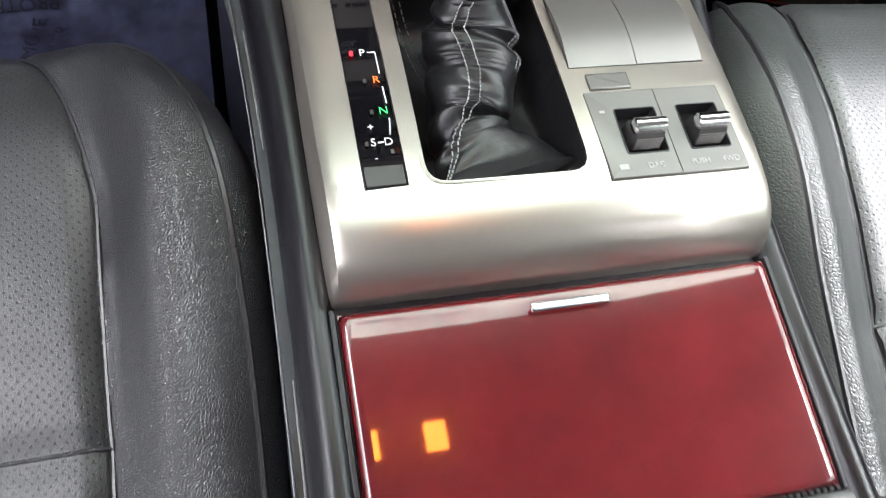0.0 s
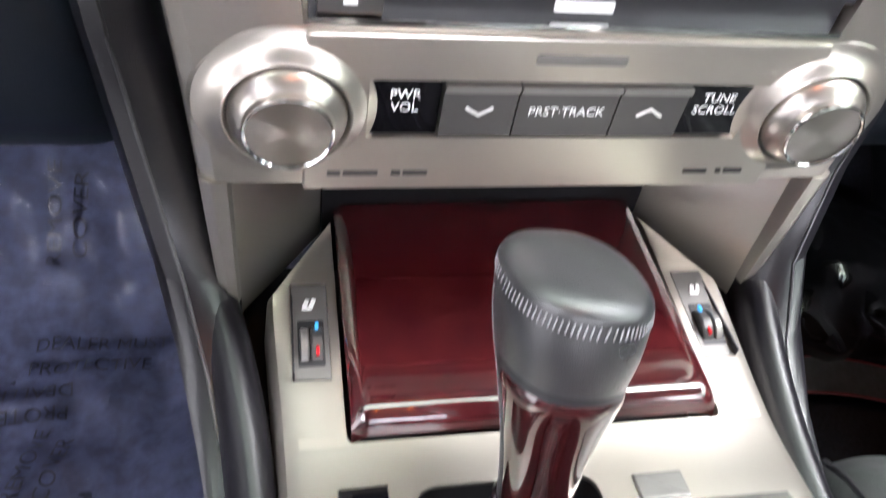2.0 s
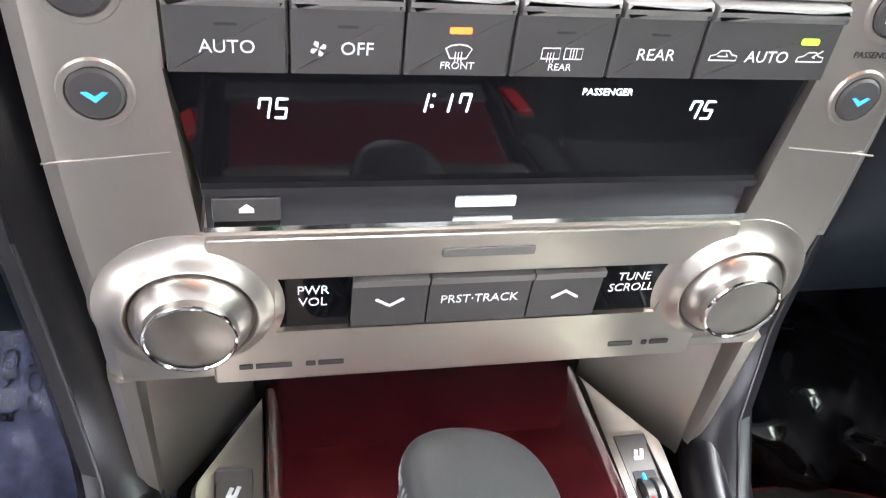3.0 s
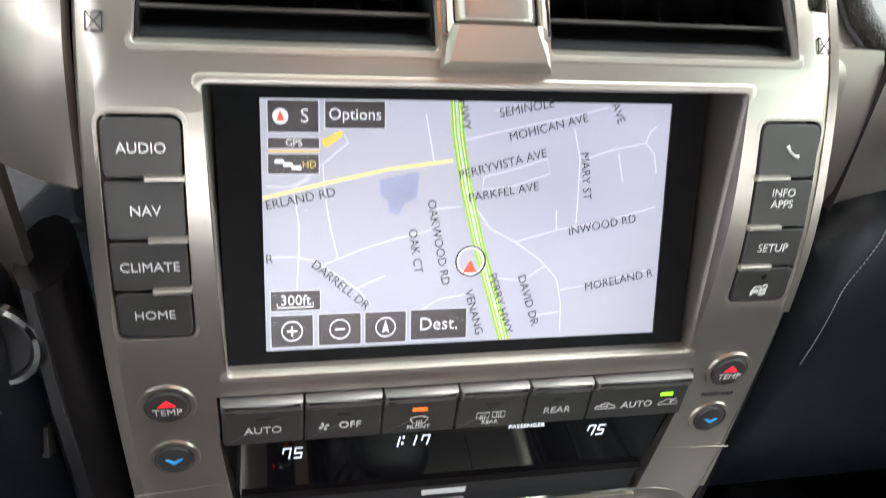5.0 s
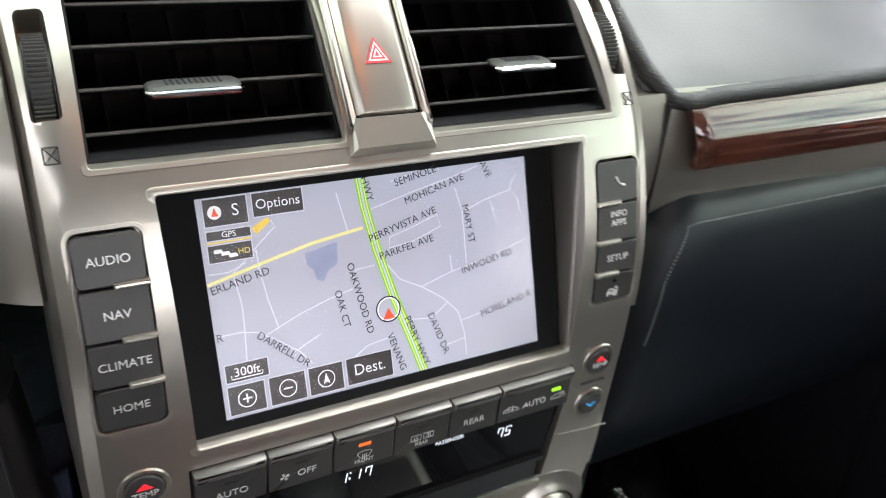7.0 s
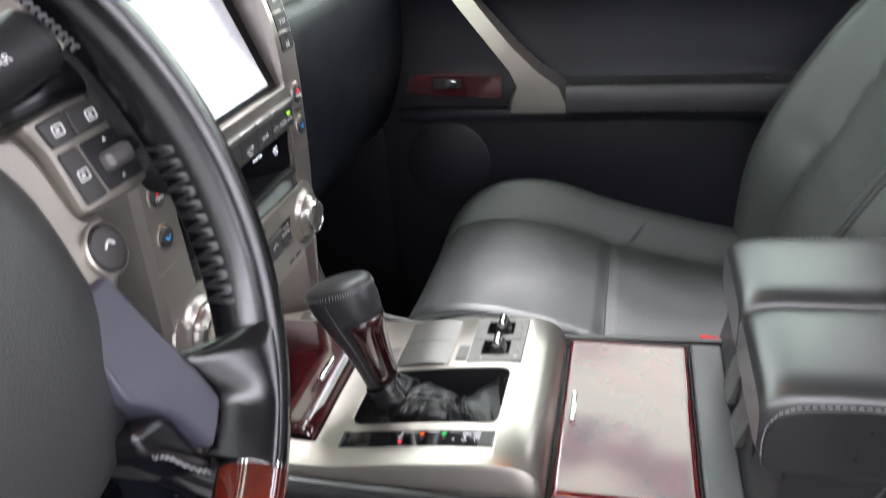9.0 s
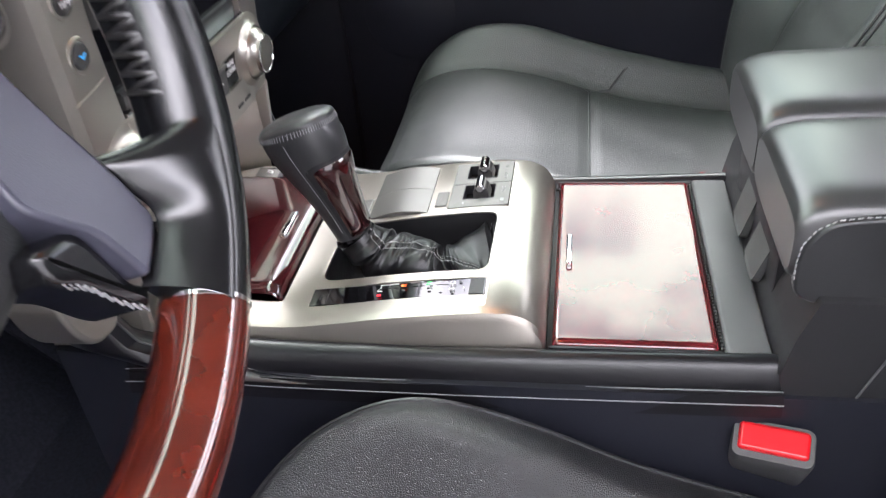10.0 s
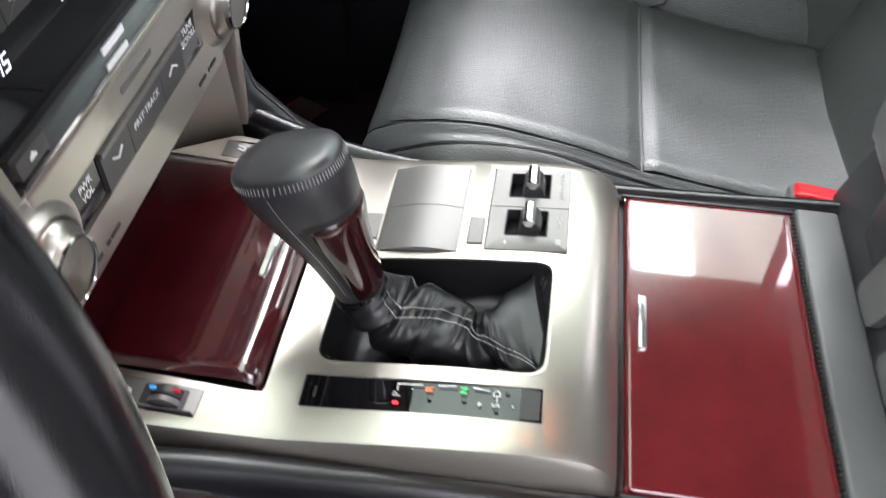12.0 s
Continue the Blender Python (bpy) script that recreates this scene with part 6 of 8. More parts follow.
    part("place_ring", ribbon([(88.5 + 5.9 * math.cos(a * math.pi / 16), 37.2 + 5.9 * math.sin(a * math.pi / 16)) for a in range(33)], 0.7, 0.00041), MAP_WHITE, pic, smooth=False)
    part("place_arrow", prism([(85.0, 32.0), (91.6, 32.0), (88.5, 37.8)], at, 0.0003, 0.00043), MAP_RED, pic, "red position arrow", smooth=False)
    part("touch_panel", prism([(0, 0), (178.5, 0), (178.5, 106.3), (0, 106.3)], at, 0.0009, 0.0011), TOUCH, th, "reflective clear touch panel", smooth=False).visible_shadow = False
    return th


screen()

# ---- seats ----
def smooth01(t):
    t = max(0.0, min(1.0, t))
    return t * t * (3 - 2 * t)


def seat(cx, side_in, label, name):
    """A front seat; side_in is +1 where the console lies towards +x."""
    th = thing(name, label, "car seat", (cx, -0.05, FLOOR), "front seats")
    # passenger seat takes the lit copy of the leather, driver seat the dark one
    hide, punched = (LEATHER_LIT, PERF_LIT) if cx > 0 else (LEATHER, PERF)
    def z0(y):
        return lerp([(-0.30, 0.345), (-0.22, 0.350), (-0.13, 0.360), (-0.03, 0.378), (0.05, 0.400), (0.12, 0.411), (0.17, 0.407), (0.205, 0.392), (0.228, 0.362), (0.240, 0.318)], y)
    def hw(y):
        if cx > 0:
            return lerp([(-0.30, 0.215), (-0.1, 0.221), (0.03, 0.226), (0.10, 0.227), (0.145, 0.226), (0.185, 0.217), (0.215, 0.199), (0.233, 0.166), (0.240, 0.13)], y)
        return lerp([(-0.30, 0.229), (-0.1, 0.236), (0.03, 0.236), (0.10, 0.229), (0.145, 0.214), (0.185, 0.190), (0.215, 0.157), (0.233, 0.118), (0.240, 0.08)], y)
    def seam(y):
        return lerp([(-0.30, 0.136), (-0.03, 0.139), (0.06, 0.141), (0.16, 0.141), (0.240, 0.125)], y)
    def top(X, y):
        a, w, sm = abs(X), hw(y), seam(y)
        sm = min(sm, w * 0.62)
        if cx > 0:
            b = lerp([(-0.30, 0.030), (-0.22, 0.040), (-0.13, 0.046), (-0.06, 0.049), (0.0, 0.050), (0.08, 0.050), (0.15, 0.038), (0.20, 0.020), (0.240, 0.0)], y)
            b *= 0.45 if X < 0 else 1.0
        else:
            b = lerp([(-0.30, 0.010), (-0.22, 0.014), (-0.13, 0.025), (-0.06, 0.036), (0.0, 0.050), (0.08, 0.061), (0.15, 0.048), (0.20, 0.024), (0.240, 0.0)], y)
        z = z0(y) + b * smooth01((a - sm) / 0.045)
        z -= 0.006 * math.exp(-((a - sm) / 0.006) ** 2)
        z -= 0.005 * math.exp(-((y + 0.030) / 0.005) ** 2) * (1 - smooth01((a - sm) / 0.01))
        z -= 0.006 * (1 - (a / sm) ** 2) if a < sm else 0
        edge = max(0.0, (a - (w - 0.055)) / 0.055)
        z -= 0.055 * (1 - math.sqrt(max(0.0, 1 - min(1, edge) ** 2))) if edge > 0 else 0
        z += 0.010 + 0.008 * smooth01((y + 0.2) / 0.25) if cx > 0 else 0.0
        z += 0.002 * noise.noise(Vector((X * 14 + cx * 9, y * 14, 1.3)))
        return z
    ys = [-0.30 + 0.30 * k / 18 for k in range(18)] + [-0.0 + 0.20 * k / 22 for k in range(22)] + [0.20 + 0.040 * (k / 16) for k in range(17)]
    N = 72
    rings = []
    for y in ys:
        w = hw(y)
        row = [Vector((cx + (2 * k / N - 1) * w, y, top((2 * k / N - 1) * w, y))) for k in range(N + 1)]
        lo = 0.20 + 0.03 * smooth01((y - 0.1) / 0.1)
        sides = [Vector((cx + w * 1.01, y, row[-1].z - 0.03)), Vector((cx + w * 0.99, y, row[-1].z - 0.09)), Vector((cx + w * 0.93, y, lo)), Vector((cx - w * 0.93, y, lo)), Vector((cx - w * 0.99, y, row[0].z - 0.09)), Vector((cx - w * 1.01, y, row[0].z - 0.03))]
        rings.append(row + sides)
    part("cushion", loft(rings), hide, th, "black grained leather cushion", sharp=60)
    ins = sheet(lambda u, v: (lambda y: Vector((cx + (2 * u - 1) * (min(seam(y), hw(y) * 0.62) - 0.003), y, top((2 * u - 1) * (min(seam(y), hw(y) * 0.62) - 0.003), y) + 0.0016)))(-0.295 + 0.495 * v), 40, 70)
    part("seat_insert", ins, punched, th, "perforated black leather insert", sharp=60)
    for s in (-1, 1):
        pts = [Vector((cx + s * (hw(y) - 0.021), y, top(hw(y) - 0.021, y) + 0.0004)) for y in ys[2:-3:1]]
        part("piping", tube(pts, 0.0020, 6), LEATHER_FINE, th, "raised leather piping")
        pts = [Vector((cx + s * min(seam(y), hw(y) * 0.62), y, top(min(seam(y), hw(y) * 0.62), y) + 0.0010)) for y in ys[2:-6]]
        part("seam", tube(pts, 0.0013, 5), LEATHER_FINE, th)
    sm = seam(-0.03)
    if cx > 0:
        # slanting seam across the door-side bolster, and the piping round the front corner
        run = [(sm - 0.01, -0.040), (sm + 0.005, -0.058), (sm + 0.022, -0.078), (sm + 0.046, -0.104), (sm + 0.068, -0.132)]
        part("seam", tube([Vector((cx + X, y, top(X, y) + 0.0006)) for X, y in run], 0.0016, 5), LEATHER_FINE, th, "slanting bolster seam")
    part("seam", tube([Vector((cx + q * sm, -0.030, top(q * sm, -0.030) + 0.0036)) for q in [k / 12 - 1 for k in range(25)]], 0.0013, 5), hide, th, "raised cross seam")
    # backrest
    base, lean = Vector((cx, -0.262 if cx < 0 else -0.238, 0.375)), radians(24)
    up = Vector((0, -math.sin(lean), math.cos(lean)))
    fw = Vector((0, math.cos(lean), math.sin(lean)))
    def bw(h):
        return lerp([(-0.08, 0.195), (0.0, 0.222), (0.12, 0.240), (0.3, 0.238), (0.45, 0.215), (0.54, 0.18), (0.585, 0.13), (0.60, 0.08)], h)
    def bs(h):
        return lerp([(-0.08, 0.12), (0.05, 0.118), (0.2, 0.128), (0.4, 0.14), (0.60, 0.13)], h)
    def front(X, h):
        a, w, sm = abs(X), bw(h), min(bs(h), bw(h) * 0.6)
        b = lerp([(-0.08, 0.0), (0.03, 0.040), (0.15, 0.066), (0.3, 0.060), (0.45, 0.03), (0.55, 0.008), (0.60, 0.0)], h)
        d = b * smooth01((a - sm) / 0.07)
        d -= 0.005 * math.exp(-((a - sm) / 0.006) ** 2)
        d += 0.018 * math.exp(-((h - 0.12) / 0.1) ** 2) * (1 - (a / w) ** 2)
        if a < sm + 0.04:
            d -= 0.004 * math.exp(-((h - 0.155 - 0.25 * max(0, a - 0.05)) / 0.005) ** 2)
        edge = max(0.0, (a - (w - 0.05)) / 0.05)
        d -= 0.05 * (1 - math.sqrt(max(0.0, 1 - min(1, edge) ** 2)))
        return d
    hs = [-0.08 + 0.60 * k / 44 for k in range(45)] + [0.545, 0.565, 0.58, 0.592, 0.598]
    rings = []
    for h in hs:
        w = bw(h)
        cap = 0.05 * smooth01((h - 0.5) / 0.1)
        row = [base + Vector(((2 * k / 60 - 1) * w, 0, 0)) + up * h + fw * (front((2 * k / 60 - 1) * w, h) - cap) for k in range(61)]
        back = [base + Vector((q * w, 0, 0)) + up * h + fw * d for q, d in ((1.0, -0.05), (0.97, -0.10), (0.8, -0.13 + cap * 0.6), (-0.8, -0.13 + cap * 0.6), (-0.97, -0.10), (-1.0, -0.05))]
        rings.append(row + back)
    part("backrest", loft(rings), hide, th, "black leather backrest with side bolsters", sharp=60)
    for s in (-1, 1):
        for off in (0.030, 0.036):
            pts = [base + Vector((s * (bw(h) - off), 0, 0)) + up * h + fw * (front(bw(h) - off, h) + 0.0006) for h in hs[3:-6]]
            part("piping", tube(pts, 0.0014, 5), LEATHER_FINE, th)
    hr = loft([[Vector((cx + x * w, 0, 0)) + Vector((0, base.y, base.z)) + up * h + fw * (d + yy * q) for x, yy in ((-1, 0.8), (-0.6, 1), (0.6, 1), (1, 0.8), (1, -0.8), (0.6, -1), (-0.6, -1), (-1, -0.8))] for h, w, d, q in ((0.625, 0.10, -0.06, 0.02), (0.635, 0.125, -0.06, 0.035), (0.70, 0.135, -0.055, 0.048), (0.77, 0.125, -0.055, 0.045), (0.795, 0.10, -0.06, 0.025))])
    part("headrest", hr, hide, th, "black leather headrest", sharp=60)
    for s in (-1, 1):
        part("headrest_post", tube([base + Vector((s * 0.06, 0, 0)) + up * 0.57 - fw * 0.06, base + Vector((s * 0.06, 0, 0)) + up * 0.66 - fw * 0.06], 0.006, 8), CHROME, th)
    part("seat_base", join(box(cx - 0.19, cx + 0.19, -0.30, 0.14, FLOOR + 0.02, 0.24, 0.02), box(cx - 0.20, cx - 0.16, -0.32, 0.16, FLOOR, FLOOR + 0.03, 0.005), box(cx + 0.16, cx + 0.20, -0.32, 0.16, FLOOR, FLOOR + 0.03, 0.005)), PLASTIC, th, "black seat base on rails")
    return th


seat(-0.371, 1, "black perforated leather driver seat with raised piping", "driver_seat")
seat(0.371, -1, "black leather passenger seat, coloured paler for the light on it", "passenger_seat")


def seat_belt():
    th = thing("seat_belt", "bright tongue of a passenger seat belt beside the seat", "seat belt", (0.61, -0.23, 0.35))
    part("tongue", moved(box(-0.012, 0.012, -0.002, 0.002, -0.012, 0.012, 0.001), pose(0.602, -0.224, 0.366, 40, 10, 30)), CHROME, th)
    part("webbing", sheet(lambda u, v: (0.640 + 0.012 * math.sin(v * 2), -0.250 - 0.20 * v + 0.022 * (u - 0.5), 0.35 + 0.75 * v ** 1.3), 2, 16, 0.0015), PLASTIC, th, "black belt webbing")


seat_belt()

# ---- steering wheel ----
PAD = mat("airbag_grain", (0.048, 0.0495, 0.050), 0.42, vary=0.08, scale=9, grain=0.18, grain_scale=560, kind="leather")
LACE = mat("black_leather_lacing", (0.014, 0.0137, 0.014), 0.32, vary=0.2, scale=200, spec=0.8)
PAD_BLUE = mat("blue_grey_satin", (0.058, 0.058, 0.080), 0.32, vary=0.06, scale=9, grain=0.08, grain_scale=900, kind="leather")
def steering():
    th = thing("steering_wheel", "leather and red wood steering wheel with silver spokes", "steering wheel", (-0.416, 0.20, 0.78))
    a = radians(18)
    C = Vector((-0.410, 0.1646, 0.8018))
    eu, ev, en = Vector((1, 0, 0)), Vector((0, math.sin(a), math.cos(a))), Vector((0, -math.cos(a), math.sin(a)))
    def at(u, v, d):
        return C + eu * u + ev * v + en * d
    R, r = 0.1680, 0.0160
    def arc(t0, t1, n, rr=r, ri=R, cap=True, bulge=0.0):
        rings = []
        for k in range(n + 1):
            t = radians(t0 + (t1 - t0) * k / n)
            o = Vector((math.cos(t), math.sin(t)))
            q = rr * (1 + bulge * math.sin(math.pi * k / n) ** 2)
            ring = []
            for j in range(18):
                b = 2 * math.pi * j / 18
                rad = ri + q * math.cos(b) * 1.0
                ring.append(at(o.x * rad, o.y * rad, q * 1.12 * math.sin(b)))
            rings.append(ring)
        return loft(rings, cap=cap)
    for t0, t1 in ((-57.5, 46.0), (134.0, 237.5)):
        sg = 1 if t0 < 0 else -1
        part("leather_grip", arc(t0, t1, 44, bulge=0.10), WHEEL_LEATHER, th, "black stitched leather grip")
        upper, under = [], []
        for k in range(70):
            t = radians(t0 + 3 + (t1 - t0 - 6) * k / 69)
            w_ = t if sg > 0 else math.pi - t
            if radians(4) < w_ < radians(26) or radians(-60) < w_ < radians(-29):
                continue
            q0, q1 = R - r * 0.97, R - r * 0.95
            d0, d1 = -0.0030, -0.0082
            t2 = t + radians(0.5)
            if w_ < radians(15):
                ts, lean = t + radians(0.4), radians(0.9 if k % 2 else -0.5)
                under.append(tube([at(math.cos(ts + lean * e) * (R - r * f), math.sin(ts + lean * e) * (R - r * f), dd) for e, f, dd in ((-1, 0.86, 0.0075), (-0.4, 1.04, 0.0030), (0.3, 1.10, -0.0030), (1, 1.02, -0.0100))], [0.0009, 0.0013, 0.0013, 0.0009], 6))
                continue
            upper.append(tube([at(math.cos(t) * q0, math.sin(t) * q0, d0), at(math.cos(t2) * (q1 - 0.0004), math.sin(t2) * (q1 - 0.0004), -0.0056), at(math.cos(t) * q0, math.sin(t) * q0, d1)], 0.0011, 5))
        part("stitching", join(*upper), DARK_THREAD, th, "grey cross stitching")
        tagged(part("lacing", join(*under), LACE, th), label="black leather lacing", kind="stuff")
    for t0, t1 in ((46.5, 133.5), (238.0, 302.0)):
        part("wood_rim", arc(t0, t1, 36, rr=r * 1.02), WOOD_RIM, th, "lacquered red-brown wood rim section")
    for t in (46.25, 133.75, -57.75, 237.75):
        part("joint_ring", arc(t - 0.35, t + 0.35, 2, rr=r * 1.03), CHROME, th)
    # airbag pad
    def pad(u, v):
        t = 2 * math.pi * u
        e = 0.72
        c, s_ = math.cos(t), math.sin(t)
        k = math.sin(v * math.pi / 2)
        w, h = 0.100, 0.088
        dep = -0.055 + 0.047 * math.cos(v * math.pi / 2) ** 0.55
        return at(w * k * math.copysign(abs(c) ** e, c), -0.012 + h * k * math.copysign(abs(s_) ** e, s_) * (1.12 if s_ < 0 else 1.0), dep)
    rings = [[pad(i / 56, v) for i in range(56)] for v in (0.02, 0.1, 0.2, 0.35, 0.5, 0.65, 0.78, 0.88, 0.95, 1.0)]
    rings.append([p - en * 0.03 for p in rings[-1]])
    part("airbag_pad", loft(rings), PAD, th, "grained dark grey airbag pad", sharp=60)
    def slab(poly, d0, d1, m, nm, parent=th, label="", bev=0.004, rad=0.008):
        return part(nm, prism(rounded(poly, rad, 4), at, d0, d1, bev, 3), m, parent, label)
    for s in (1, -1):
        P = lambda L: [(s * x, y) for x, y in (L if s > 0 else L[::-1])]
        slab(P([(0.062, -0.046), (0.108, -0.040), (0.122, -0.022), (0.124, -0.004), (0.110, 0.0), (0.107, 0.030), (0.101, 0.047), (0.062, 0.054)]), -0.062, -0.027, CHAMPAGNE_DULL, "spoke", label="satin silver upper spoke", bev=0.006)
        sp = slab(P([(0.100, 0.0470), (0.124, 0.0486), (0.1490, 0.0478), (0.1590, 0.0355), (0.1645, 0.0168), (0.1620, 0.0005), (0.1475, -0.0030), (0.1065, -0.0010), (0.1065, 0.018), (0.1060, 0.0320)]), -0.052, -0.0215, CHAMPAGNE_DULL, "switch_frame", label="silver frame round the switches", bev=0.002, rad=0.005)
        keys = ([(0.1060, 0.0440), (0.1250, 0.0455), (0.1255, 0.0318), (0.1085, 0.0315)], [(0.1258, 0.0455), (0.1468, 0.0455), (0.1535, 0.0360), (0.1500, 0.0320), (0.1258, 0.0318)], [(0.1085, 0.0288), (0.1215, 0.0288), (0.1245, 0.0030), (0.1095, 0.0030)])
        for poly in keys:
            b = part("switch", prism(rounded(P(poly), 0.002, 3), at, -0.040, -0.0200, 0.0010), BUTTON, sp, "dark grey switch")
            cx_, cy_ = sum(p[0] for p in poly) / len(poly), sum(p[1] for p in poly) / len(poly)
            ic = join(frame_ring(rrect(s * cx_ - 0.0038, s * cx_ + 0.0038, cy_ - 0.0026, cy_ + 0.0026, 0.0010, 3), rrect(s * cx_ - 0.0030, s * cx_ + 0.0030, cy_ - 0.0018, cy_ + 0.0018, 0.0006, 3), at, -0.0203, -0.0196, 0.0001), prism(rrect(s * cx_ - 0.0018, s * cx_ + 0.0006, cy_ - 0.0010, cy_ + 0.0008, 0.0004, 2), at, -0.0203, -0.0196))
            part("switch_icon", ic, WHITE, b)
        well = part("roller_well", prism(rounded(P([(0.1240, 0.0288), (0.1500, 0.0292), (0.1575, 0.0180), (0.1560, 0.0030), (0.1272, 0.0030)]), 0.002, 3), at, -0.040, -0.0205, 0.0008), PLASTIC, sp, "black roller well")
        part("roller", prism(rrect(*sorted((s * 0.1305, s * 0.1505)), 0.0110, 0.0205, 0.003, 4), at, -0.030, -0.0150, 0.003, 4), SILVER_BTN, well, "silver thumb roller")
        for vv in (0.0255, 0.0065):
            part("switch_icon", prism([(s * 0.1400 - 0.0014, vv - 0.0007), (s * 0.1400 + 0.0014, vv - 0.0007), (s * 0.1400, vv + 0.0010)], at, -0.0206, -0.0200), WHITE, well, smooth=False)
        mm = Matrix(((eu.x, ev.x, en.x, 0), (eu.y, ev.y, en.y, 0), (eu.z, ev.z, en.z, 0), (0, 0, 0, 1)))
        pb = at(s * 0.1100, -0.0185, -0.0265)
        part("switch_ring", lathe([(0.0118, -0.004), (0.0138, -0.002), (0.0136, 0.0018), (0.0122, 0.0022), (0.0116, 0.0)], Matrix.Translation(pb) @ mm, 32), SILVER, th)
        rs = part("round_switch", lathe([(0.0001, -0.006), (0.0116, -0.006), (0.0116, 0.0008), (0.0104, 0.0030), (0.0001, 0.0038)], Matrix.Translation(pb) @ mm, 32), BUTTON, th, "round dark grey switch")
        part("switch_icon", tube([pb + en * 0.0039 + eu * s * 0.0034 * q + ev * (0.0040 - 0.0034 * abs(q)) for q in (-1, -0.4, 0.3, 1)], 0.0007, 5), WHITE, rs)
        # leather bridge from the switches to the rim, and the black arm over them
        def bridge(u, v):
            p0 = Vector((0.1560, -0.006)).lerp(Vector((0.1380, 0.056)), v)
            p1 = Vector((0.166 * math.cos(radians(-8 + 38 * v)), 0.166 * math.sin(radians(-8 + 38 * v))))
            q = p0.lerp(p1, u)
            return at(s * q.x, q.y + 0.004 * math.sin(math.pi * u) * (2 * v - 1), -0.0265 + 0.040 * smooth01(u * 1.05))
        part("spoke_leather", sheet(bridge, 14, 16, 0.014), WHEEL_LEATHER, th, "black leather where spoke meets rim", sharp=70)
        slab(P([(0.080, 0.046), (0.125, 0.0480), (0.1500, 0.0465), (0.1520, 0.058), (0.1460, 0.0700), (0.1400, 0.0715), (0.1260, 0.0625), (0.082, 0.0575)]), -0.048, -0.0170, WHEEL_LEATHER, "spoke_arm", label="black arm above the switches", bev=0.006, rad=0.006)
        # lower arm: blue-grey face that rises towards the rim, leather web flush with the rim
        def rise(u, v, d):
            return at(u, v, d - 0.022 + 0.018 * smooth01((-0.028 - v) / 0.080))
        face_edge = rounded(P([(0.066, -0.030), (0.0995, -0.027), (0.1020, -0.066), (0.1018, -0.088), (0.1020, -0.1055), (0.0915, -0.1135), (0.0805, -0.1190), (0.0740, -0.0940), (0.060, -0.074)]), 0.004, 4)
        part("lower_spoke", prism(face_edge, rise, -0.022, 0.0, 0.0025, 3), PAD_BLUE, th, "blue-grey satin lower spoke")
        inner = [(0.0, (0.1020, -0.0765, -0.0130)), (0.35, (0.1024, -0.0920, -0.0085)), (0.6, (0.1024, -0.1050, -0.0048)), (0.8, (0.0925, -0.1136, -0.0050)), (1.0, (0.0800, -0.1210, -0.0100))]
        def arm(u, v):
            p0 = Vector([lerp([(a, b[k]) for a, b in inner], v) for k in range(3)])
            t = radians(-29.5 - 29.0 * v)
            p1 = Vector((0.1640 * math.cos(t), 0.1640 * math.sin(t), 0.0176))
            q = p0.lerp(p1, u)
            roll = 0.012 * (1 - math.sqrt(1 - max(0.0, (0.20 - v) / 0.20) ** 2)) * (1 - u) ** 0.5
            d = p0.z + (p1.z - p0.z) * math.sin(u * math.pi / 2) ** 0.8
            return at(s * q.x, q.y - 0.003 * math.sin(math.pi * u) * (1 - v) ** 2, d - roll)
        part("spoke_leather", sheet(arm, 24, 24, 0.014), WHEEL_LEATHER, th, "black leather web where spoke meets rim", sharp=70)
        slab(P([(0.050, -0.084), (0.0735, -0.088), (0.0795, -0.1180), (0.0860, -0.1240), (0.0800, -0.1310), (0.0730, -0.1240), (0.062, -0.1065), (0.052, -0.0985)]), -0.036, -0.0100, WHEEL_LEATHER, "spoke_leather", bev=0.005, rad=0.008)
        low = [at(s * u, v, d) for u, v, d in ((0.056, -0.1010, -0.0125), (0.060, -0.1040, -0.0120), (0.064, -0.1090, -0.0115), (0.068, -0.1170, -0.0110), (0.073, -0.1245, -0.0105), (0.078, -0.1295, -0.0100))]
        sew = []
        for p, q in zip(low, low[1:]):
            for k in range(2):
                c0, c1 = p.lerp(q, (k + 0.2) / 2), p.lerp(q, (k + 0.75) / 2)
                sew.append(tube([c0 + ev * 0.002 - eu * s * 0.001, c1 - ev * 0.0015 + eu * s * 0.001 - en * 0.002], 0.0006, 5))
        part("stitching", join(*sew), THREAD, th, "pale cross stitches under the spoke")
    col = lathe([(0.0001, -0.30), (0.050, -0.30), (0.060, -0.12), (0.066, -0.060), (0.0001, -0.060)], Matrix.Translation(C) @ Matrix(((eu.x, ev.x, en.x, 0), (eu.y, ev.y, en.y, 0), (eu.z, ev.z, en.z, 0), (0, 0, 0, 1))), 32)
    part("column_cover", col, PLASTIC, th, "black steering column cover")
    return th


steering()


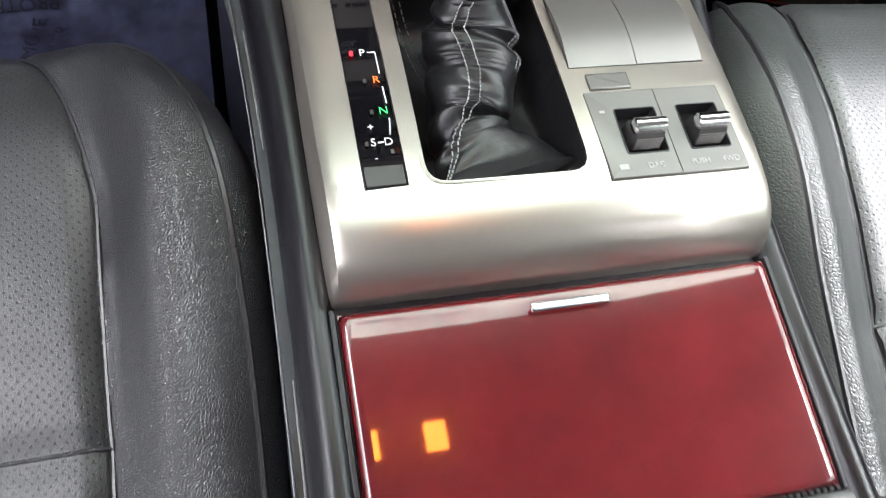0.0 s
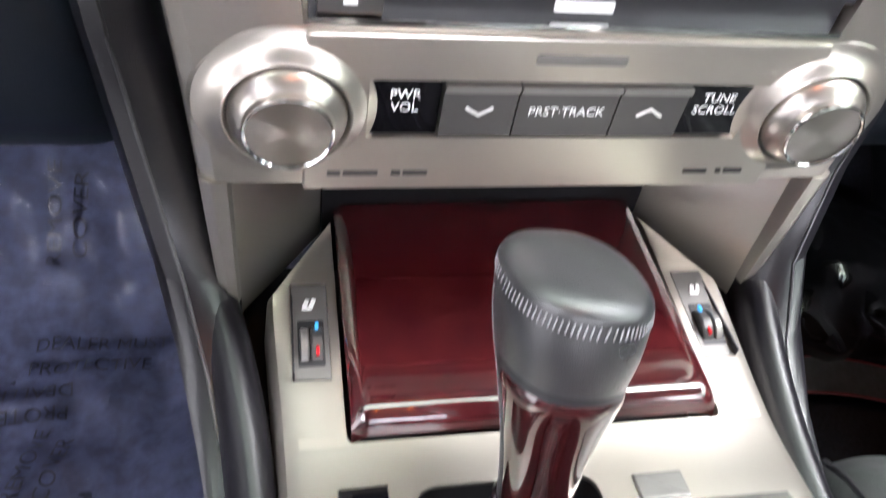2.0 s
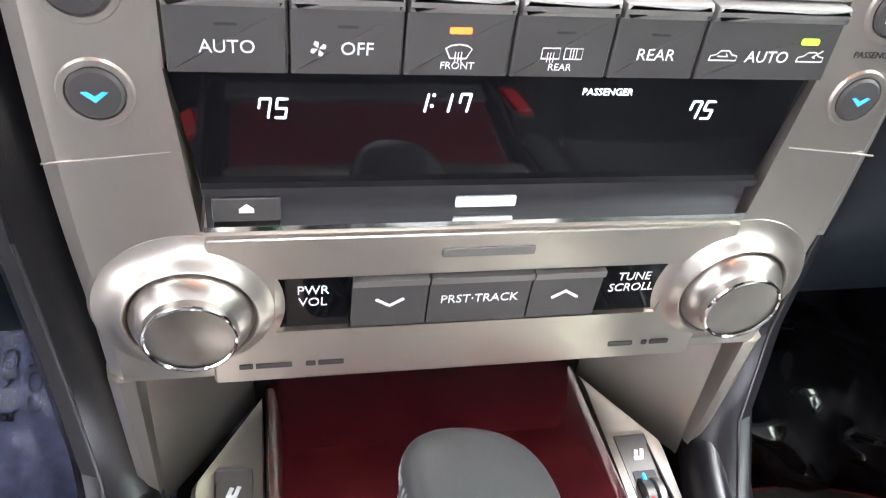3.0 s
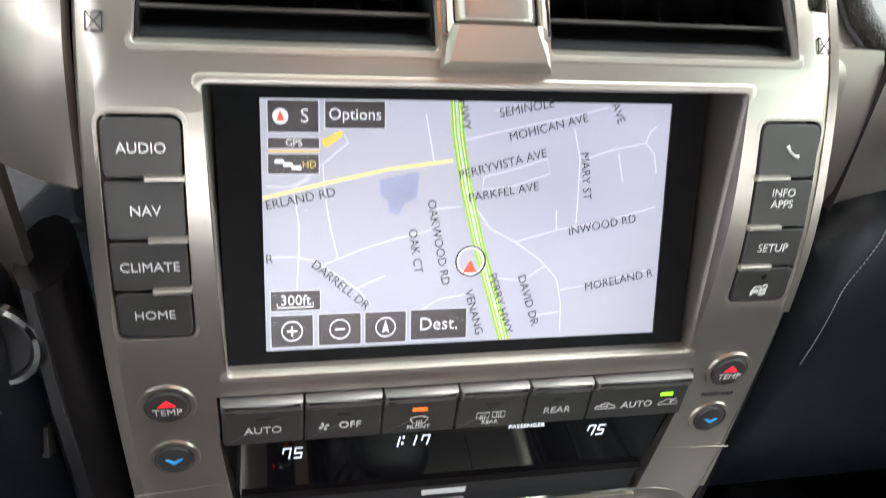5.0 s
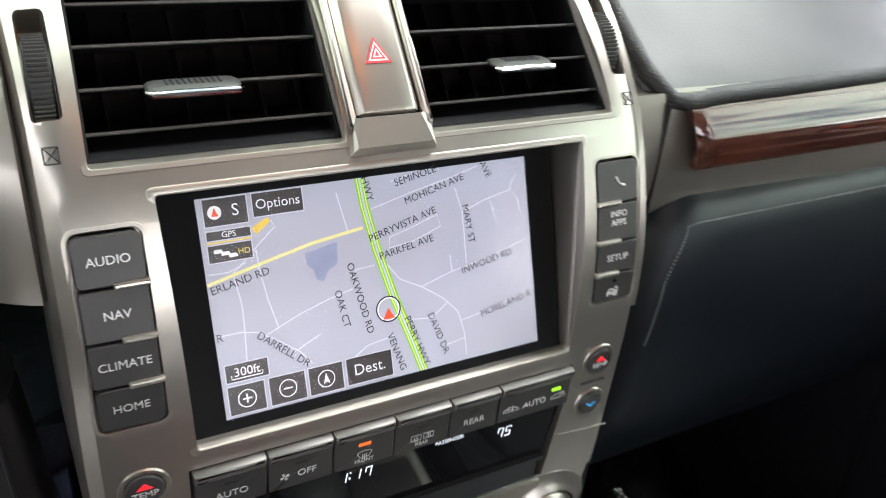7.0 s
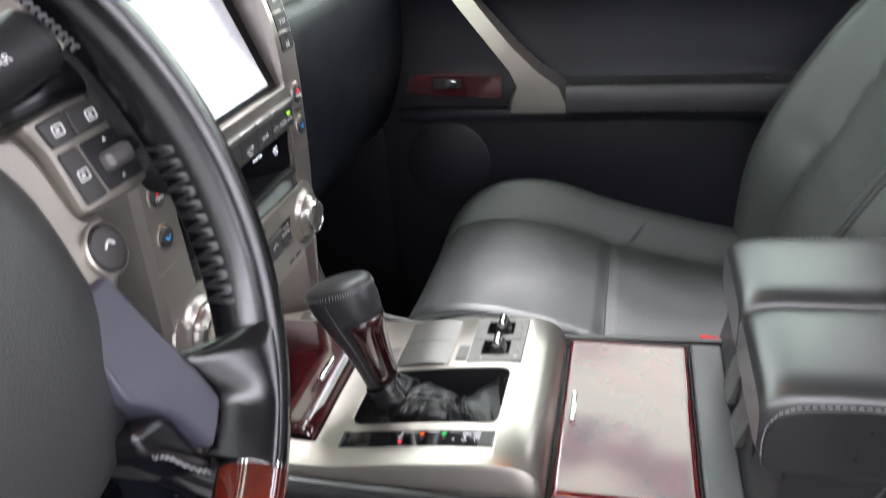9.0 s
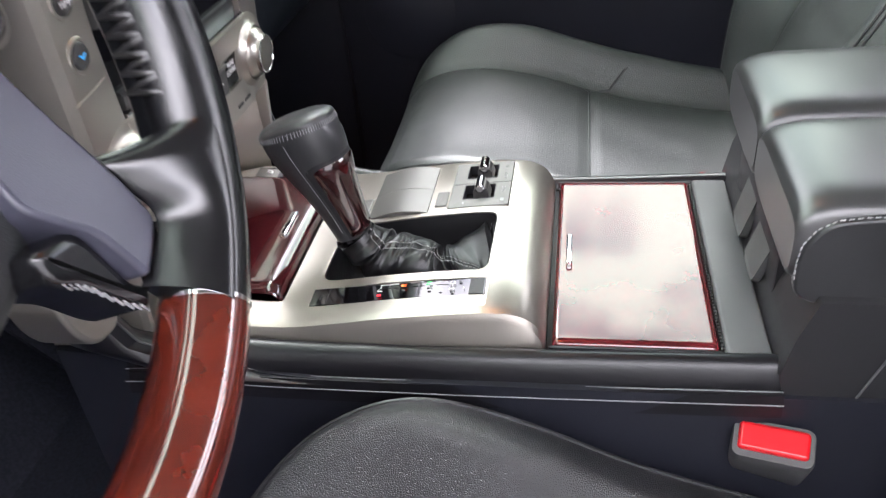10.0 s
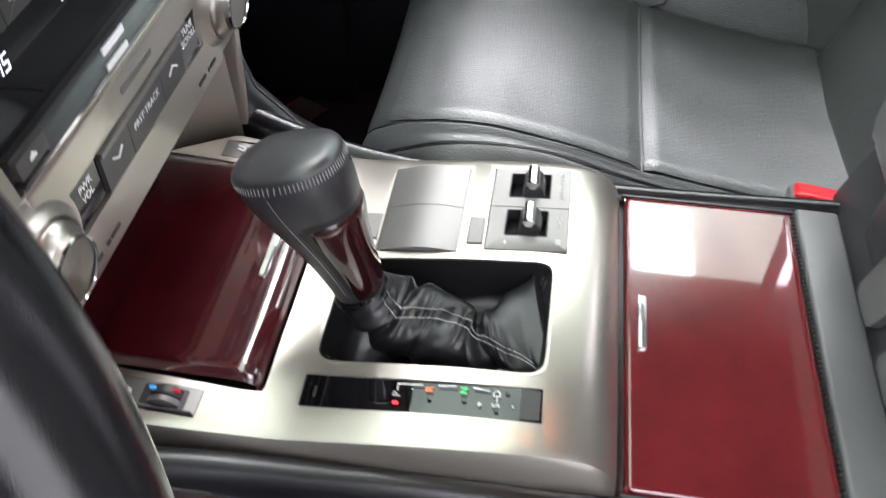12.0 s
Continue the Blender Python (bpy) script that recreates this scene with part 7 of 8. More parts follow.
def wiper_stalk():
    th = thing("wiper_stalk", "black wiper stalk with white lettering behind the wheel", "wiper stalk", (-0.35, 0.22, 0.83))
    p, q = Vector((-0.372, 0.235, 0.838)), Vector((-0.286, 0.196, 0.872))
    d = (q - p).normalized()
    part("stem", tube([p - d * 0.05, p, p + d * 0.02], [0.008, 0.010, 0.012], 16), PLASTIC, th)
    part("barrel", tube([p + d * 0.02, p + d * 0.022, p + d * 0.052], [0.012, 0.0145, 0.0145], 20), PLASTIC, th)
    part("end_cap", tube([p + d * 0.053, p + d * 0.055, q - d * 0.004, q], [0.0140, 0.0155, 0.0152, 0.012], 20), PLASTIC, th)
    side = d.cross(Vector((0, 0.35, 1))).normalized()
    up = side.cross(d).normalized()
    nn = (Vector((-0.49, -0.07, 1.01)) - p).normalized()
    nn = (nn - d * nn.dot(d)).normalized()
    uy = nn.cross(d).normalized()
    def lab(word, s, v, size):
        o = p + d * s + nn * 0.0158 + uy * v
        m = Matrix(((d.x, uy.x, nn.x, o.x), (d.y, uy.y, nn.y, o.y), (d.z, uy.z, nn.z, o.z), (0, 0, 0, 1)))
        return lettering(word, size, m)
    for word, s, v in (("ON", 0.040, 0.003), ("INT", 0.042, -0.004), ("REAR", 0.072, -0.002), ("AUTO", 0.024, 0.002)):
        part("word", lab(word, s, v, 0.0055), WHITE, th)


wiper_stalk()

# ---- dashboard ----
LIP_PAD = mat("black_grained_lip", (0.012, 0.0122, 0.0125), 0.5, vary=0.1, scale=9, grain=0.5, grain_scale=420, kind="leather")
DASH_PAD = mat("ink_blue_dash_leather", (0.0055, 0.0085, 0.0130), 0.40, vary=0.1, scale=8, grain=0.14, grain_scale=800, kind="leather")
WOOD_STRIP = mat("brown_wood_strip", (0.045, 0.014, 0.009), 0.14, vary=0.2, scale=50, coat=1.0, rvary=0.0, col2=(0.10, 0.032, 0.018), stretch=(0.15, 1, 1))
def dashboard():
    th = thing("dashboard", "charcoal dashboard with a champagne and wood strip", "dashboard", (0.0, 0.55, 0.60))
    def lip(x):
        a = abs(x)
        y = lerp([(0.0, 0.4080), (0.160, 0.4080), (0.172, 0.396), (0.182, 0.374), (0.190, 0.356), (0.200, 0.341), (0.210, 0.336), (0.25, 0.335), (0.45, 0.330), (0.60, 0.326), (0.70, 0.326)], a)
        z = lerp([(0.0, 0.9535), (0.160, 0.9535), (0.172, 0.940), (0.182, 0.912), (0.190, 0.890), (0.200, 0.872), (0.210, 0.864), (0.25, 0.864), (0.45, 0.870), (0.60, 0.872), (0.70, 0.872)], a)
        return y, z
    half_xs = [0.0, 0.05, 0.10, 0.14] + [0.150 + 0.0015 * k for k in range(24)] + [0.195 + 0.0155 * k for k in range(33)]
    xs = [-x for x in half_xs[:0:-1]] + half_xs
    us = len(xs) - 1
    def top(u, v):
        x = xs[min(us, round(u * us))]
        y0, z0 = lip(x)
        y = y0 + (0.775 - y0) * v
        crown = 0.905 + 0.050 * math.exp(-(x / 0.26) ** 2) + 0.012 * math.exp(-((abs(x) - 0.42) / 0.2) ** 2)
        zz = z0 + (crown - z0) * smooth01(v * 2.6) if v < 0.4 else crown
        zz += 0.012 * math.sin(math.pi * min(1, v * 1.1)) - 0.030 * max(0, v - 0.5) * 2 * 0.6
        return (x, y, zz)
    part("top", sheet(top, us, 30, 0.008), SOFT, th, "grained charcoal dash top", sharp=60)
    lipbar = [Vector((x, lip(x)[0] - 0.002, lip(x)[1] + 0.001)) for x in xs]
    part("front_lip", tube([p + Vector((0, 0.0035, -0.0005)) for p in lipbar], 0.0062, 14), LIP_PAD, th, "padded black grained lip")
    # passenger strip
    def strip(u, v, off=0.0):
        x = 0.158 + 0.500 * u
        y0, z0 = 0.349 - 0.014 * u, 0.868
        z = z0 - 0.088 * v
        return Vector((x, y0 - 0.004 * math.sin(math.pi * v) - off + 0.012 * max(0, v - 0.85) / 0.15, z))
    part("strip", sheet(strip, 40, 16, 0.012), SILVER, th, "satin champagne strip")
    part("strip_gap", box(0.2050, 0.2058, 0.3306, 0.34, 0.783, 0.864, 0), PLASTIC, th)
    def wd(u, v):
        x0, x1 = 0.219 + 0.009 * v, 0.482 + 0.036 * v
        x = x0 + (x1 - x0) * u
        t = 2 * v - 1
        e = max(0, abs(2 * u - 1) - 0.97) / 0.03
        return Vector((x, 0.3265 - 0.010 * (x - 0.2) - 0.0075 * (1 - t * t) * (1 - 0.6 * e) - 0.006 * v, 0.861 - 0.040 * v))
    part("wood_strip", sheet(wd, 40, 16, 0.006), WOOD_STRIP, th, "lacquered brown-red wood strip", sharp=60)
    # end vent
    vf = lambda x, z, d: Vector((x, 0.3150 - d, z))
    v = part("side_vent", frame_ring(rounded([(0.531, 0.874), (0.615, 0.872), (0.690, 0.786), (0.602, 0.790)], 0.010, 4), rounded([(0.550, 0.863), (0.614, 0.861), (0.671, 0.802), (0.606, 0.804)], 0.005, 4), vf, -0.02, 0.006, 0.003), SILVER, th, "champagne framed end vent")
    part("vent_back", prism([(0.548, 0.865), (0.616, 0.863), (0.673, 0.800), (0.604, 0.802)], vf, -0.022, -0.012), VENT_BLACK, v, smooth=False)
    for k in range(4):
        t = 0.16 + 0.23 * k
        xa, xb, z = 0.551 + 0.055 * t, 0.613 + 0.057 * t, 0.862 - 0.058 * t
        part("slat", loft([[vf(x, z + a, d) for d, a in ((0.0, 0.0), (0.0, 0.0030), (-0.014, 0.0085), (-0.014, 0.0060))] for x in (xa, xb)]), BUTTON, v)
    part("vent_tab", prism(rrect(0.596, 0.616, 0.826, 0.834, 0.002, 2), vf, -0.004, 0.004, 0.001), CHROME, v)
    # padded lower part with glove box, both sides
    for s in (1, -1):
        def low(u, v):
            prof = [(0.0, (0.340, 0.798)), (0.05, (0.327, 0.794)), (0.12, (0.3165, 0.781)), (0.25, (0.309, 0.740)), (0.5, (0.312, 0.665)), (0.75, (0.330, 0.580)), (0.9, (0.365, 0.520)), (1.0, (0.43, 0.490))]
            y, z = lerp([(a, b[0]) for a, b in prof], v), lerp([(a, b[1]) for a, b in prof], v)
            x0 = lerp([(0.44, 0.178), (0.60, 0.187), (0.68, 0.194), (0.76, 0.202), (0.80, 0.206)], z)
            x = x0 + (0.658 - x0) * u
            e = max(0.0, 1 - u / 0.09)
            z -= 0.034 * (1 - math.sqrt(max(0.0, 1 - e * e))) * (1 - smooth01(v / 0.5))
            y += 0.024 * (1 - math.sqrt(max(0.0, 1 - e ** 3)))
            return Vector((s * x, y, z))
        part("lower_pad", sheet(low, 50, 40, 0.008), DASH_PAD, th, "blue-black padded lower dash", sharp=60)
        st = []
        for k in range(170):
            # along the top edge, then round the corner and down beside the stack
            def run(k):
                return low(0.06 + 0.92 * (k - 40) / 130, 0.115) if k > 40 else low(0.036 + 0.024 * smooth_step(max(0.0, (k - 22) / 18)), 0.115 + 0.30 * ((40 - k) / 40) ** 1.1)
            p, q = run(k), run(k + 0.62)
            st.append(tube([p + Vector((0, -0.0008, 0.0006)), q + Vector((0, -0.0008, 0.0006))], 0.0004, 4))
        part("stitching", join(*st), DARK_THREAD if s < 0 else THREAD, th, "row of stitches on the pad edge")
    # driver side cheek beside the stack and plain cluster hood
    def cheek(u, v):
        z = 0.955 - 0.135 * v
        y = yf(min(z, 0.953)) + 0.010
        return Vector((-0.1570 - 0.070 * u, y + 0.055 * u * u + 0.020 * u + 0.02 * max(0, v - 0.6), z + 0.004 * u - 0.006 * u * u))
    part("cheek", sheet(cheek, 12, 40, 0.006), SILVER, th, "satin champagne side cheek", sharp=60)
    def cheek2(u, v):
        z = 0.800 - 0.175 * v
        return Vector((0.1570 + 0.006 * u, yf(z) + 0.010 + 0.070 * u, z))
    part("cheek", sheet(cheek2, 4, 24, 0.003), SILVER, th, sharp=60)
    # hollow flank that carries the stack's edge over into the strip
    def flank(u, v):
        z = 0.9520 - 0.1900 * v
        x1 = lerp([(0.760, 0.2045), (0.860, 0.2045), (0.866, 0.2035), (0.872, 0.198), (0.890, 0.1885), (0.912, 0.1805), (0.940, 0.1710), (0.9535, 0.163)], z)
        y1 = lerp([(0.760, 0.338), (0.845, 0.337), (0.866, 0.340), (0.872, 0.345), (0.890, 0.360), (0.912, 0.378), (0.940, 0.400), (0.9535, 0.412)], z)
        x0, y0 = 0.1545, yf(z) + 0.004
        a = u * math.pi / 2
        return Vector((x0 + (x1 - x0) * (1 - math.cos(a)) ** 0.8, y0 + (y1 - y0) * math.sin(a) ** 0.85, z - 0.004 * u))
    part("flank", sheet(flank, 24, 48, 0.004), SILVER, th, "hollow champagne flank beside the stack", sharp=60)
    hood = sheet(lambda u, v: Vector((-0.412 + 0.185 * math.cos(math.pi * u), 0.335 + 0.16 * v, 0.855 + 0.135 * math.sin(math.pi * u) ** 0.7 - 0.02 * v)), 32, 8, 0.010)
    part("cluster_hood", hood, SOFT, th, "charcoal instrument hood")
    part("cluster_glass", box(-0.575, -0.25, 0.440, 0.450, 0.80, 0.965, 0.003), GLOSS, th, "dark instrument glass")
    part("cluster_surround", box(-0.66, -0.226, 0.372, 0.43, 0.79, 0.868, 0.01), SILVER, th, "satin champagne surround")
    # trim plate by the driver's knee
    part("knee_trim", sheet(lambda u, v: Vector((-0.192 - 0.085 * u, 0.330 + 0.03 * u + 0.03 * v, 0.815 - 0.16 * v)), 8, 8, 0.006), SILVER, th, "satin champagne trim beside the column")
    low_trim = rounded([(-0.264, 0.618), (-0.258, 0.592), (-0.246, 0.574), (-0.222, 0.570), (-0.2145, 0.596), (-0.2130, 0.618)], 0.012, 5)
    part("lower_trim", prism(low_trim, lambda x, z, d: Vector((x, 0.240 - d, z)), -0.030, 0.0, 0.003, 3), CHAMPAGNE_DULL, th, "satin champagne lower trim under the column")
    # start button and a square switch on the knee trim
    lean = 12
    m = pose(-0.2085, 0.3235, 0.724, 90 - lean, 0, -14)
    part("start_ring", lathe([(0.0165, -0.004), (0.0205, 0.000), (0.0200, 0.004), (0.0175, 0.0045), (0.0165, 0.002)], m, 36), CHROME, th, "bright ring round the start button")
    part("start_button", lathe([(0.0001, -0.004), (0.0164, -0.004), (0.0164, 0.002), (0.0150, 0.003), (0.0001, 0.0025)], m, 36), PLASTIC, th, "round black start button")
    m = pose(-0.212, 0.3265, 0.659, 90 - lean, 0, -14)
    sq = part("square_switch", moved(box(-0.015, 0.015, -0.0095, 0.0095, -0.004, 0.003, 0.0012), m), BUTTON, th, "dark square switch")
    part("switch_icon", moved(box(-0.004, 0.004, -0.0018, 0.0018, 0.0028, 0.0034), m), WHITE, sq)
    return th


dashboard()


def door(s):
    """A front door from inside; s is +1 on the passenger side."""
    nm = "passenger_door" if s > 0 else "driver_door"
    th = thing(nm, "black front door trim with champagne bezel and red wood strip" if s > 0 else "driver door swung wide open", "car door", (s * 0.74, 0.47, 0.0), "front doors")
    X = lambda x: s * x
    def P(poly, d0, d1, bev=0.0, rad=0.004):
        lp = rounded(poly, rad, 4)
        return prism(lp if s < 0 else lp[::-1], lambda y, z, d: Vector((X(0.664 - d), y, z)), d0, d1, bev, 3)
    def panel(u, v):
        y = 0.36 - 0.80 * u
        z = 0.848 - 0.75 * v
        x = lerp([(0.0, 0.690), (0.02, 0.672), (0.08, 0.662), (0.14, 0.664), (0.16, 0.676), (0.30, 0.684), (0.36, 0.676), (0.45, 0.672), (0.6, 0.676), (1.0, 0.690)], v)
        return Vector((X(x), y, z))
    part("inner_panel", sheet(panel, 20, 60, 0.02), NAVY, th, "blue-black door lining", sharp=60)
    part("outer_skin", sheet(lambda u, v: Vector((X(0.775 + 0.025 * math.sin(math.pi * v)), 0.50 - 0.95 * u, 0.80 - 1.05 * v)), 12, 20, 0.01), DARK_PAINT, th, "dark painted outer skin")
    part("sill_cap", box(*sorted((X(0.672), X(0.775))), -0.44, 0.50, 0.800, 0.846, 0.012, 3), SOFT, th, "charcoal soft window sill")
    part("upper_pad", P([(0.335, 0.845), (-0.44, 0.845), (-0.44, 0.782), (0.0, 0.782), (0.045, 0.800), (0.335, 0.800)], -0.02, 0.006, 0.006), SOFT, th, "charcoal padded upper trim")
    face = lambda y, z, d: Vector((X(0.664 - d), y, z))
    bz = frame_ring(rounded([(0.262, 0.822), (0.050, 0.818), (0.002, 0.785), (-0.005, 0.742), (0.135, 0.733), (0.205, 0.733)], 0.008, 4), rounded([(0.228, 0.806), (0.072, 0.805), (0.064, 0.785), (0.066, 0.752), (0.130, 0.747), (0.208, 0.748)], 0.006, 4), face, -0.02, 0.016, 0.004)
    bez = part("bezel", bz, SILVER, th, "satin champagne bezel", sharp=40)
    part("handle_cup", P([(0.232, 0.809), (0.064, 0.808), (0.058, 0.745), (0.216, 0.745)], -0.03, 0.0075), VENT_BLACK, bez)
    part("release_lever", tube([(X(0.650), 0.212, 0.776), (X(0.640), 0.190, 0.7655), (X(0.634), 0.160, 0.7590), (X(0.632), 0.130, 0.7560), (X(0.634), 0.108, 0.7600), (X(0.640), 0.100, 0.772)], [0.003, 0.0052, 0.006, 0.0065, 0.0075, 0.006], 10), CHROME, bez, "chrome release lever")
    lock = part("lock_knob", box(*sorted((X(0.655), X(0.640))), 0.075, 0.106, 0.776, 0.799, 0.003, 2), PLASTIC, bez, "black lock lever")
    part("lock_mark", box(*sorted((X(0.6535), X(0.6392))), 0.101, 0.110, 0.777, 0.798, 0.001), RED, lock, "red unlocked mark")
    part("handle_base", tube([(X(0.648), 0.200, 0.757), (X(0.640), 0.150, 0.748), (X(0.640), 0.090, 0.749), (X(0.645), 0.070, 0.765)], 0.0045, 8), CHROME, bez)
    pull = loft([[Vector((X(x), y, z)) for x, y in ((0.668, yc - wd), (0.668 - dp, yc - wd * 0.8), (0.668 - dp, yc + wd * 0.8), (0.668, yc + wd))] for z, yc, wd, dp in ((0.772, 0.232, 0.020, 0.016), (0.740, 0.210, 0.020, 0.026), (0.700, 0.176, 0.020, 0.036), (0.660, 0.142, 0.021, 0.044), (0.625, 0.110, 0.026, 0.048), (0.600, 0.088, 0.040, 0.048), (0.575, 0.088, 0.052, 0.046), (0.556, 0.088, 0.056, 0.040))])
    part("pull_handle", pull, SILVER, th, "slanting satin champagne grab handle", sharp=45)
    part("wood_strip", P([(-0.006, 0.780), (-0.44, 0.776), (-0.44, 0.748), (-0.006, 0.750)], -0.01, 0.012, 0.004, 0.003), WOOD_DARK, th, "lacquered dark red wood strip")
    for z in (0.7835, 0.7445):
        part("trim_line", tube([(X(0.651), -0.006, z), (X(0.651), -0.44, z - 0.003)], 0.0024, 8), SILVER_BTN, th, "thin satin trim line")
    part("armrest", loft([[Vector((X(x), y, z)) for x, z in ((0.70, 0.600), (0.640, 0.604), (0.624, 0.600), (0.618, 0.588), (0.622, 0.560), (0.640, 0.545), (0.70, 0.543))] for y in (0.045, 0.02, -0.2, -0.44)]), LEATHER_FINE, th, "black padded armrest")
    sw = part("switch_panel", prism([(0.300, 0.614), (0.150, 0.610), (0.150, 0.576), (0.310, 0.583)][::1 if s < 0 else -1], lambda y, z, d: Vector((X(0.655 - d - (0.625 - z) * 0.12), y, z)), -0.04, 0.0), WOOD_DARK, th, "dark red wood window switch panel", smooth=False)
    part("window_switch", prism(rrect(0.215, 0.262, 0.592, 0.607, 0.002, 2), lambda y, z, d: Vector((X(0.655 - d - (0.625 - z) * 0.12), y, z)), -0.002, 0.003, 0.001), PLASTIC, sw, "black window switch")
    part("window_rocker", prism(rrect(0.222, 0.240, 0.595, 0.605, 0.002, 2), lambda y, z, d: Vector((X(0.655 - d - (0.625 - z) * 0.12), y, z)), 0.002, 0.006, 0.001), CHROME, sw)
    part("lower_ledge", box(*sorted((X(0.650), X(0.70))), -0.44, 0.33, 0.535, 0.556, 0.006, 2), NAVY, th)
    part("map_pocket", loft([[Vector((X(x), y, z)) for x, z in ((0.70, 0.33), (0.630, 0.33), (0.622, 0.31), (0.636, 0.16), (0.70, 0.14))] for y in (0.24, 0.20, -0.40, -0.44)]), NAVY, th, "black door pocket")
    for k, (y, z) in enumerate(((0.25, 0.455),)):
        part("speaker_grille", lathe([(0.0001, -0.002), (0.072, -0.002), (0.074, 0.002), (0.068, 0.004), (0.0001, 0.006)], pose(X(0.674), y, z, 0, -90 * s, 0), 40), NAVY, th, "round black speaker grille")
    # window frame and pane
    fr = [(0.365, 0.86), (0.335, 0.905), (0.06, 1.280), (-0.38, 1.296), (-0.43, 0.86)]
    part("window_frame", join(*[tube([Vector((X(0.705 - 0.10 * max(0, z - 0.85)), y, z)) for y, z in (fr[i], fr[i + 1])], 0.012, 8) for i in (1, 2, 3)]), PLASTIC, th, "black window frame")
    part("quarter_trim", prism([(0.50, 0.845), (0.33, 0.845), (0.315, 0.93), (0.36, 0.965)][::1 if s < 0 else -1], lambda y, z, d: Vector((X(0.700 - d - 0.1 * (z - 0.85)), y, z)), -0.03, 0.008), PLASTIC, th, "black mirror corner trim", smooth=False)
    g = part("window_pane", prism(fr, lambda y, z, d: Vector((X(0.712 - 0.10 * (z - 0.85) + d), y, z)), 0.0, 0.004), CLEAR, th, "clear door glass", smooth=False)
    g.visible_shadow = False
    if s < 0:
        th.rotation_euler = (0, 0, radians(-54))
    return th


door(1)
door(-1)


def wing_mirror(s):
    th = thing("wing_mirror", "wing mirror in a dark housing reflecting trees", "mirror", (s * 0.86, 0.40, 0.85), "wing mirrors")
    c = Vector((s * 0.955, 0.380, 0.915))
    # the glass faces back and a little inward
    n = Vector((-s * 0.46, -0.88, 0.02)).normalized()
    r = Vector((0, 0, 1)).cross(n).normalized()
    u = n.cross(r).normalized()
    lp = rounded([(-0.088, -0.058), (0.070, -0.076), (0.092, -0.040), (0.090, 0.076), (-0.070, 0.080), (-0.095, 0.050)], 0.04, 6)
    if s > 0:
        lp = [(-a, b) for a, b in lp][::-1]
    f = lambda a, b, d: c + r * a + u * b + n * d
    part("housing", loft([[f(a * k, b * k, d) for a, b in lp] for k, d in ((1.12, 0.004), (1.18, -0.01), (1.15, -0.05), (0.9, -0.09), (0.4, -0.115))]), DARK_PAINT, th, "dark rounded housing", sharp=60)
    part("housing_rim", loft([[f(a * k, b * k, d) for a, b in lp] for k, d in ((1.13, 0.002), (1.12, 0.012), (1.03, 0.012), (1.01, 0.003))], cap=False), PLASTIC, th)
    part("mirror_glass", prism(lp, f, 0.0045, 0.0075), MIRROR, th, "mirror glass", smooth=False)
    part("arm", tube([f(0.05 if s > 0 else -0.05, -0.03, -0.05), Vector((s * 0.76, 0.43, 0.84))], 0.03, 10), PLASTIC, th)


wing_mirror(1)

# ---- footwells ----
FILM = glass("clear_plastic_film", (0.88, 0.90, 0.96), 0.005, 0.05)
MAT_BLUE = mat("slate_blue_mat", (0.040, 0.044, 0.076), 0.8, vary=0.3, scale=60, grain=0.5, grain_scale=900)
INK = mat("dark_print", (0.006, 0.006, 0.012), 0.4)
BAG = mat("black_gloss_film", (0.016, 0.016, 0.019), 0.18, vary=0.2, scale=20, coat=1.0)
STRAP = mat("grey_black_webbing", (0.055, 0.055, 0.058), 0.6, vary=0.15, scale=120, grain=0.3, grain_scale=1500)
STRAP_RED = mat("dark_red_edge", (0.25, 0.02, 0.035), 0.6)


def floor_film():
    th = thing("floor_mat", "dark blue floor mat under crinkled protective film with dark print", "floor mat", (-0.40, 0.42, FLOOR))
    def surf(u, v, lift=0.0):
        x, y = -0.66 + 0.485 * u, 0.20 + 0.60 * v
        z = FLOOR + 0.012 + 0.16 * smooth01((v - 0.62) / 0.38) + 0.010 * noise.noise(Vector((x * 16, y * 16, 0.2))) + 0.0058 * noise.noise(Vector((x * 40, y * 40, 4.2))) + 0.0026 * noise.noise(Vector((x * 95, y * 70, 1.7))) + 0.030 * smooth01((u - 0.86) / 0.14)
        return Vector((x, y, z + lift))
    part("mat", sheet(lambda u, v: surf(u, v, -0.006), 60, 70, 0.004), MAT_BLUE, th, "dark blue carpet mat")
    part("film", sheet(lambda u, v: surf(u, v), 150, 180), FILM, th, "crinkled clear protective film", sharp=80)
    # dark print under the film, bent with it
    def printed(word, x, y, size, turn, parent):
        bm = lettering(word, size, pose(x, y, 0, 0, 0, turn), 0.00002)
        for q in bm.verts:
            q.co.z = surf((q.co.x + 0.66) / 0.485, (q.co.y - 0.20) / 0.60).z - 0.0015
        part("print", bm, INK, parent, "dark print on the film")
    for word, x, y, turn in (("DEALER MUST", -0.303, 0.578, -1), ("PROTECTIVE", -0.312, 0.550, -1), ("REMOVE", -0.352, 0.440, 78), ("COVER", -0.328, 0.435, 78), ("REMOVE", -0.352, 0.690, 86), ("COVER", -0.326, 0.690, 86), ("DEALER MUST", -0.480, 0.560, 4), ("PROTECTIVE", -0.482, 0.530, 4), ("DEALER", -0.360, 0.522, 184), ("PROTECTIVE", -0.385, 0.495, 184)):
        printed(word, x, y, 0.021, turn, th)
    return th


floor_film()


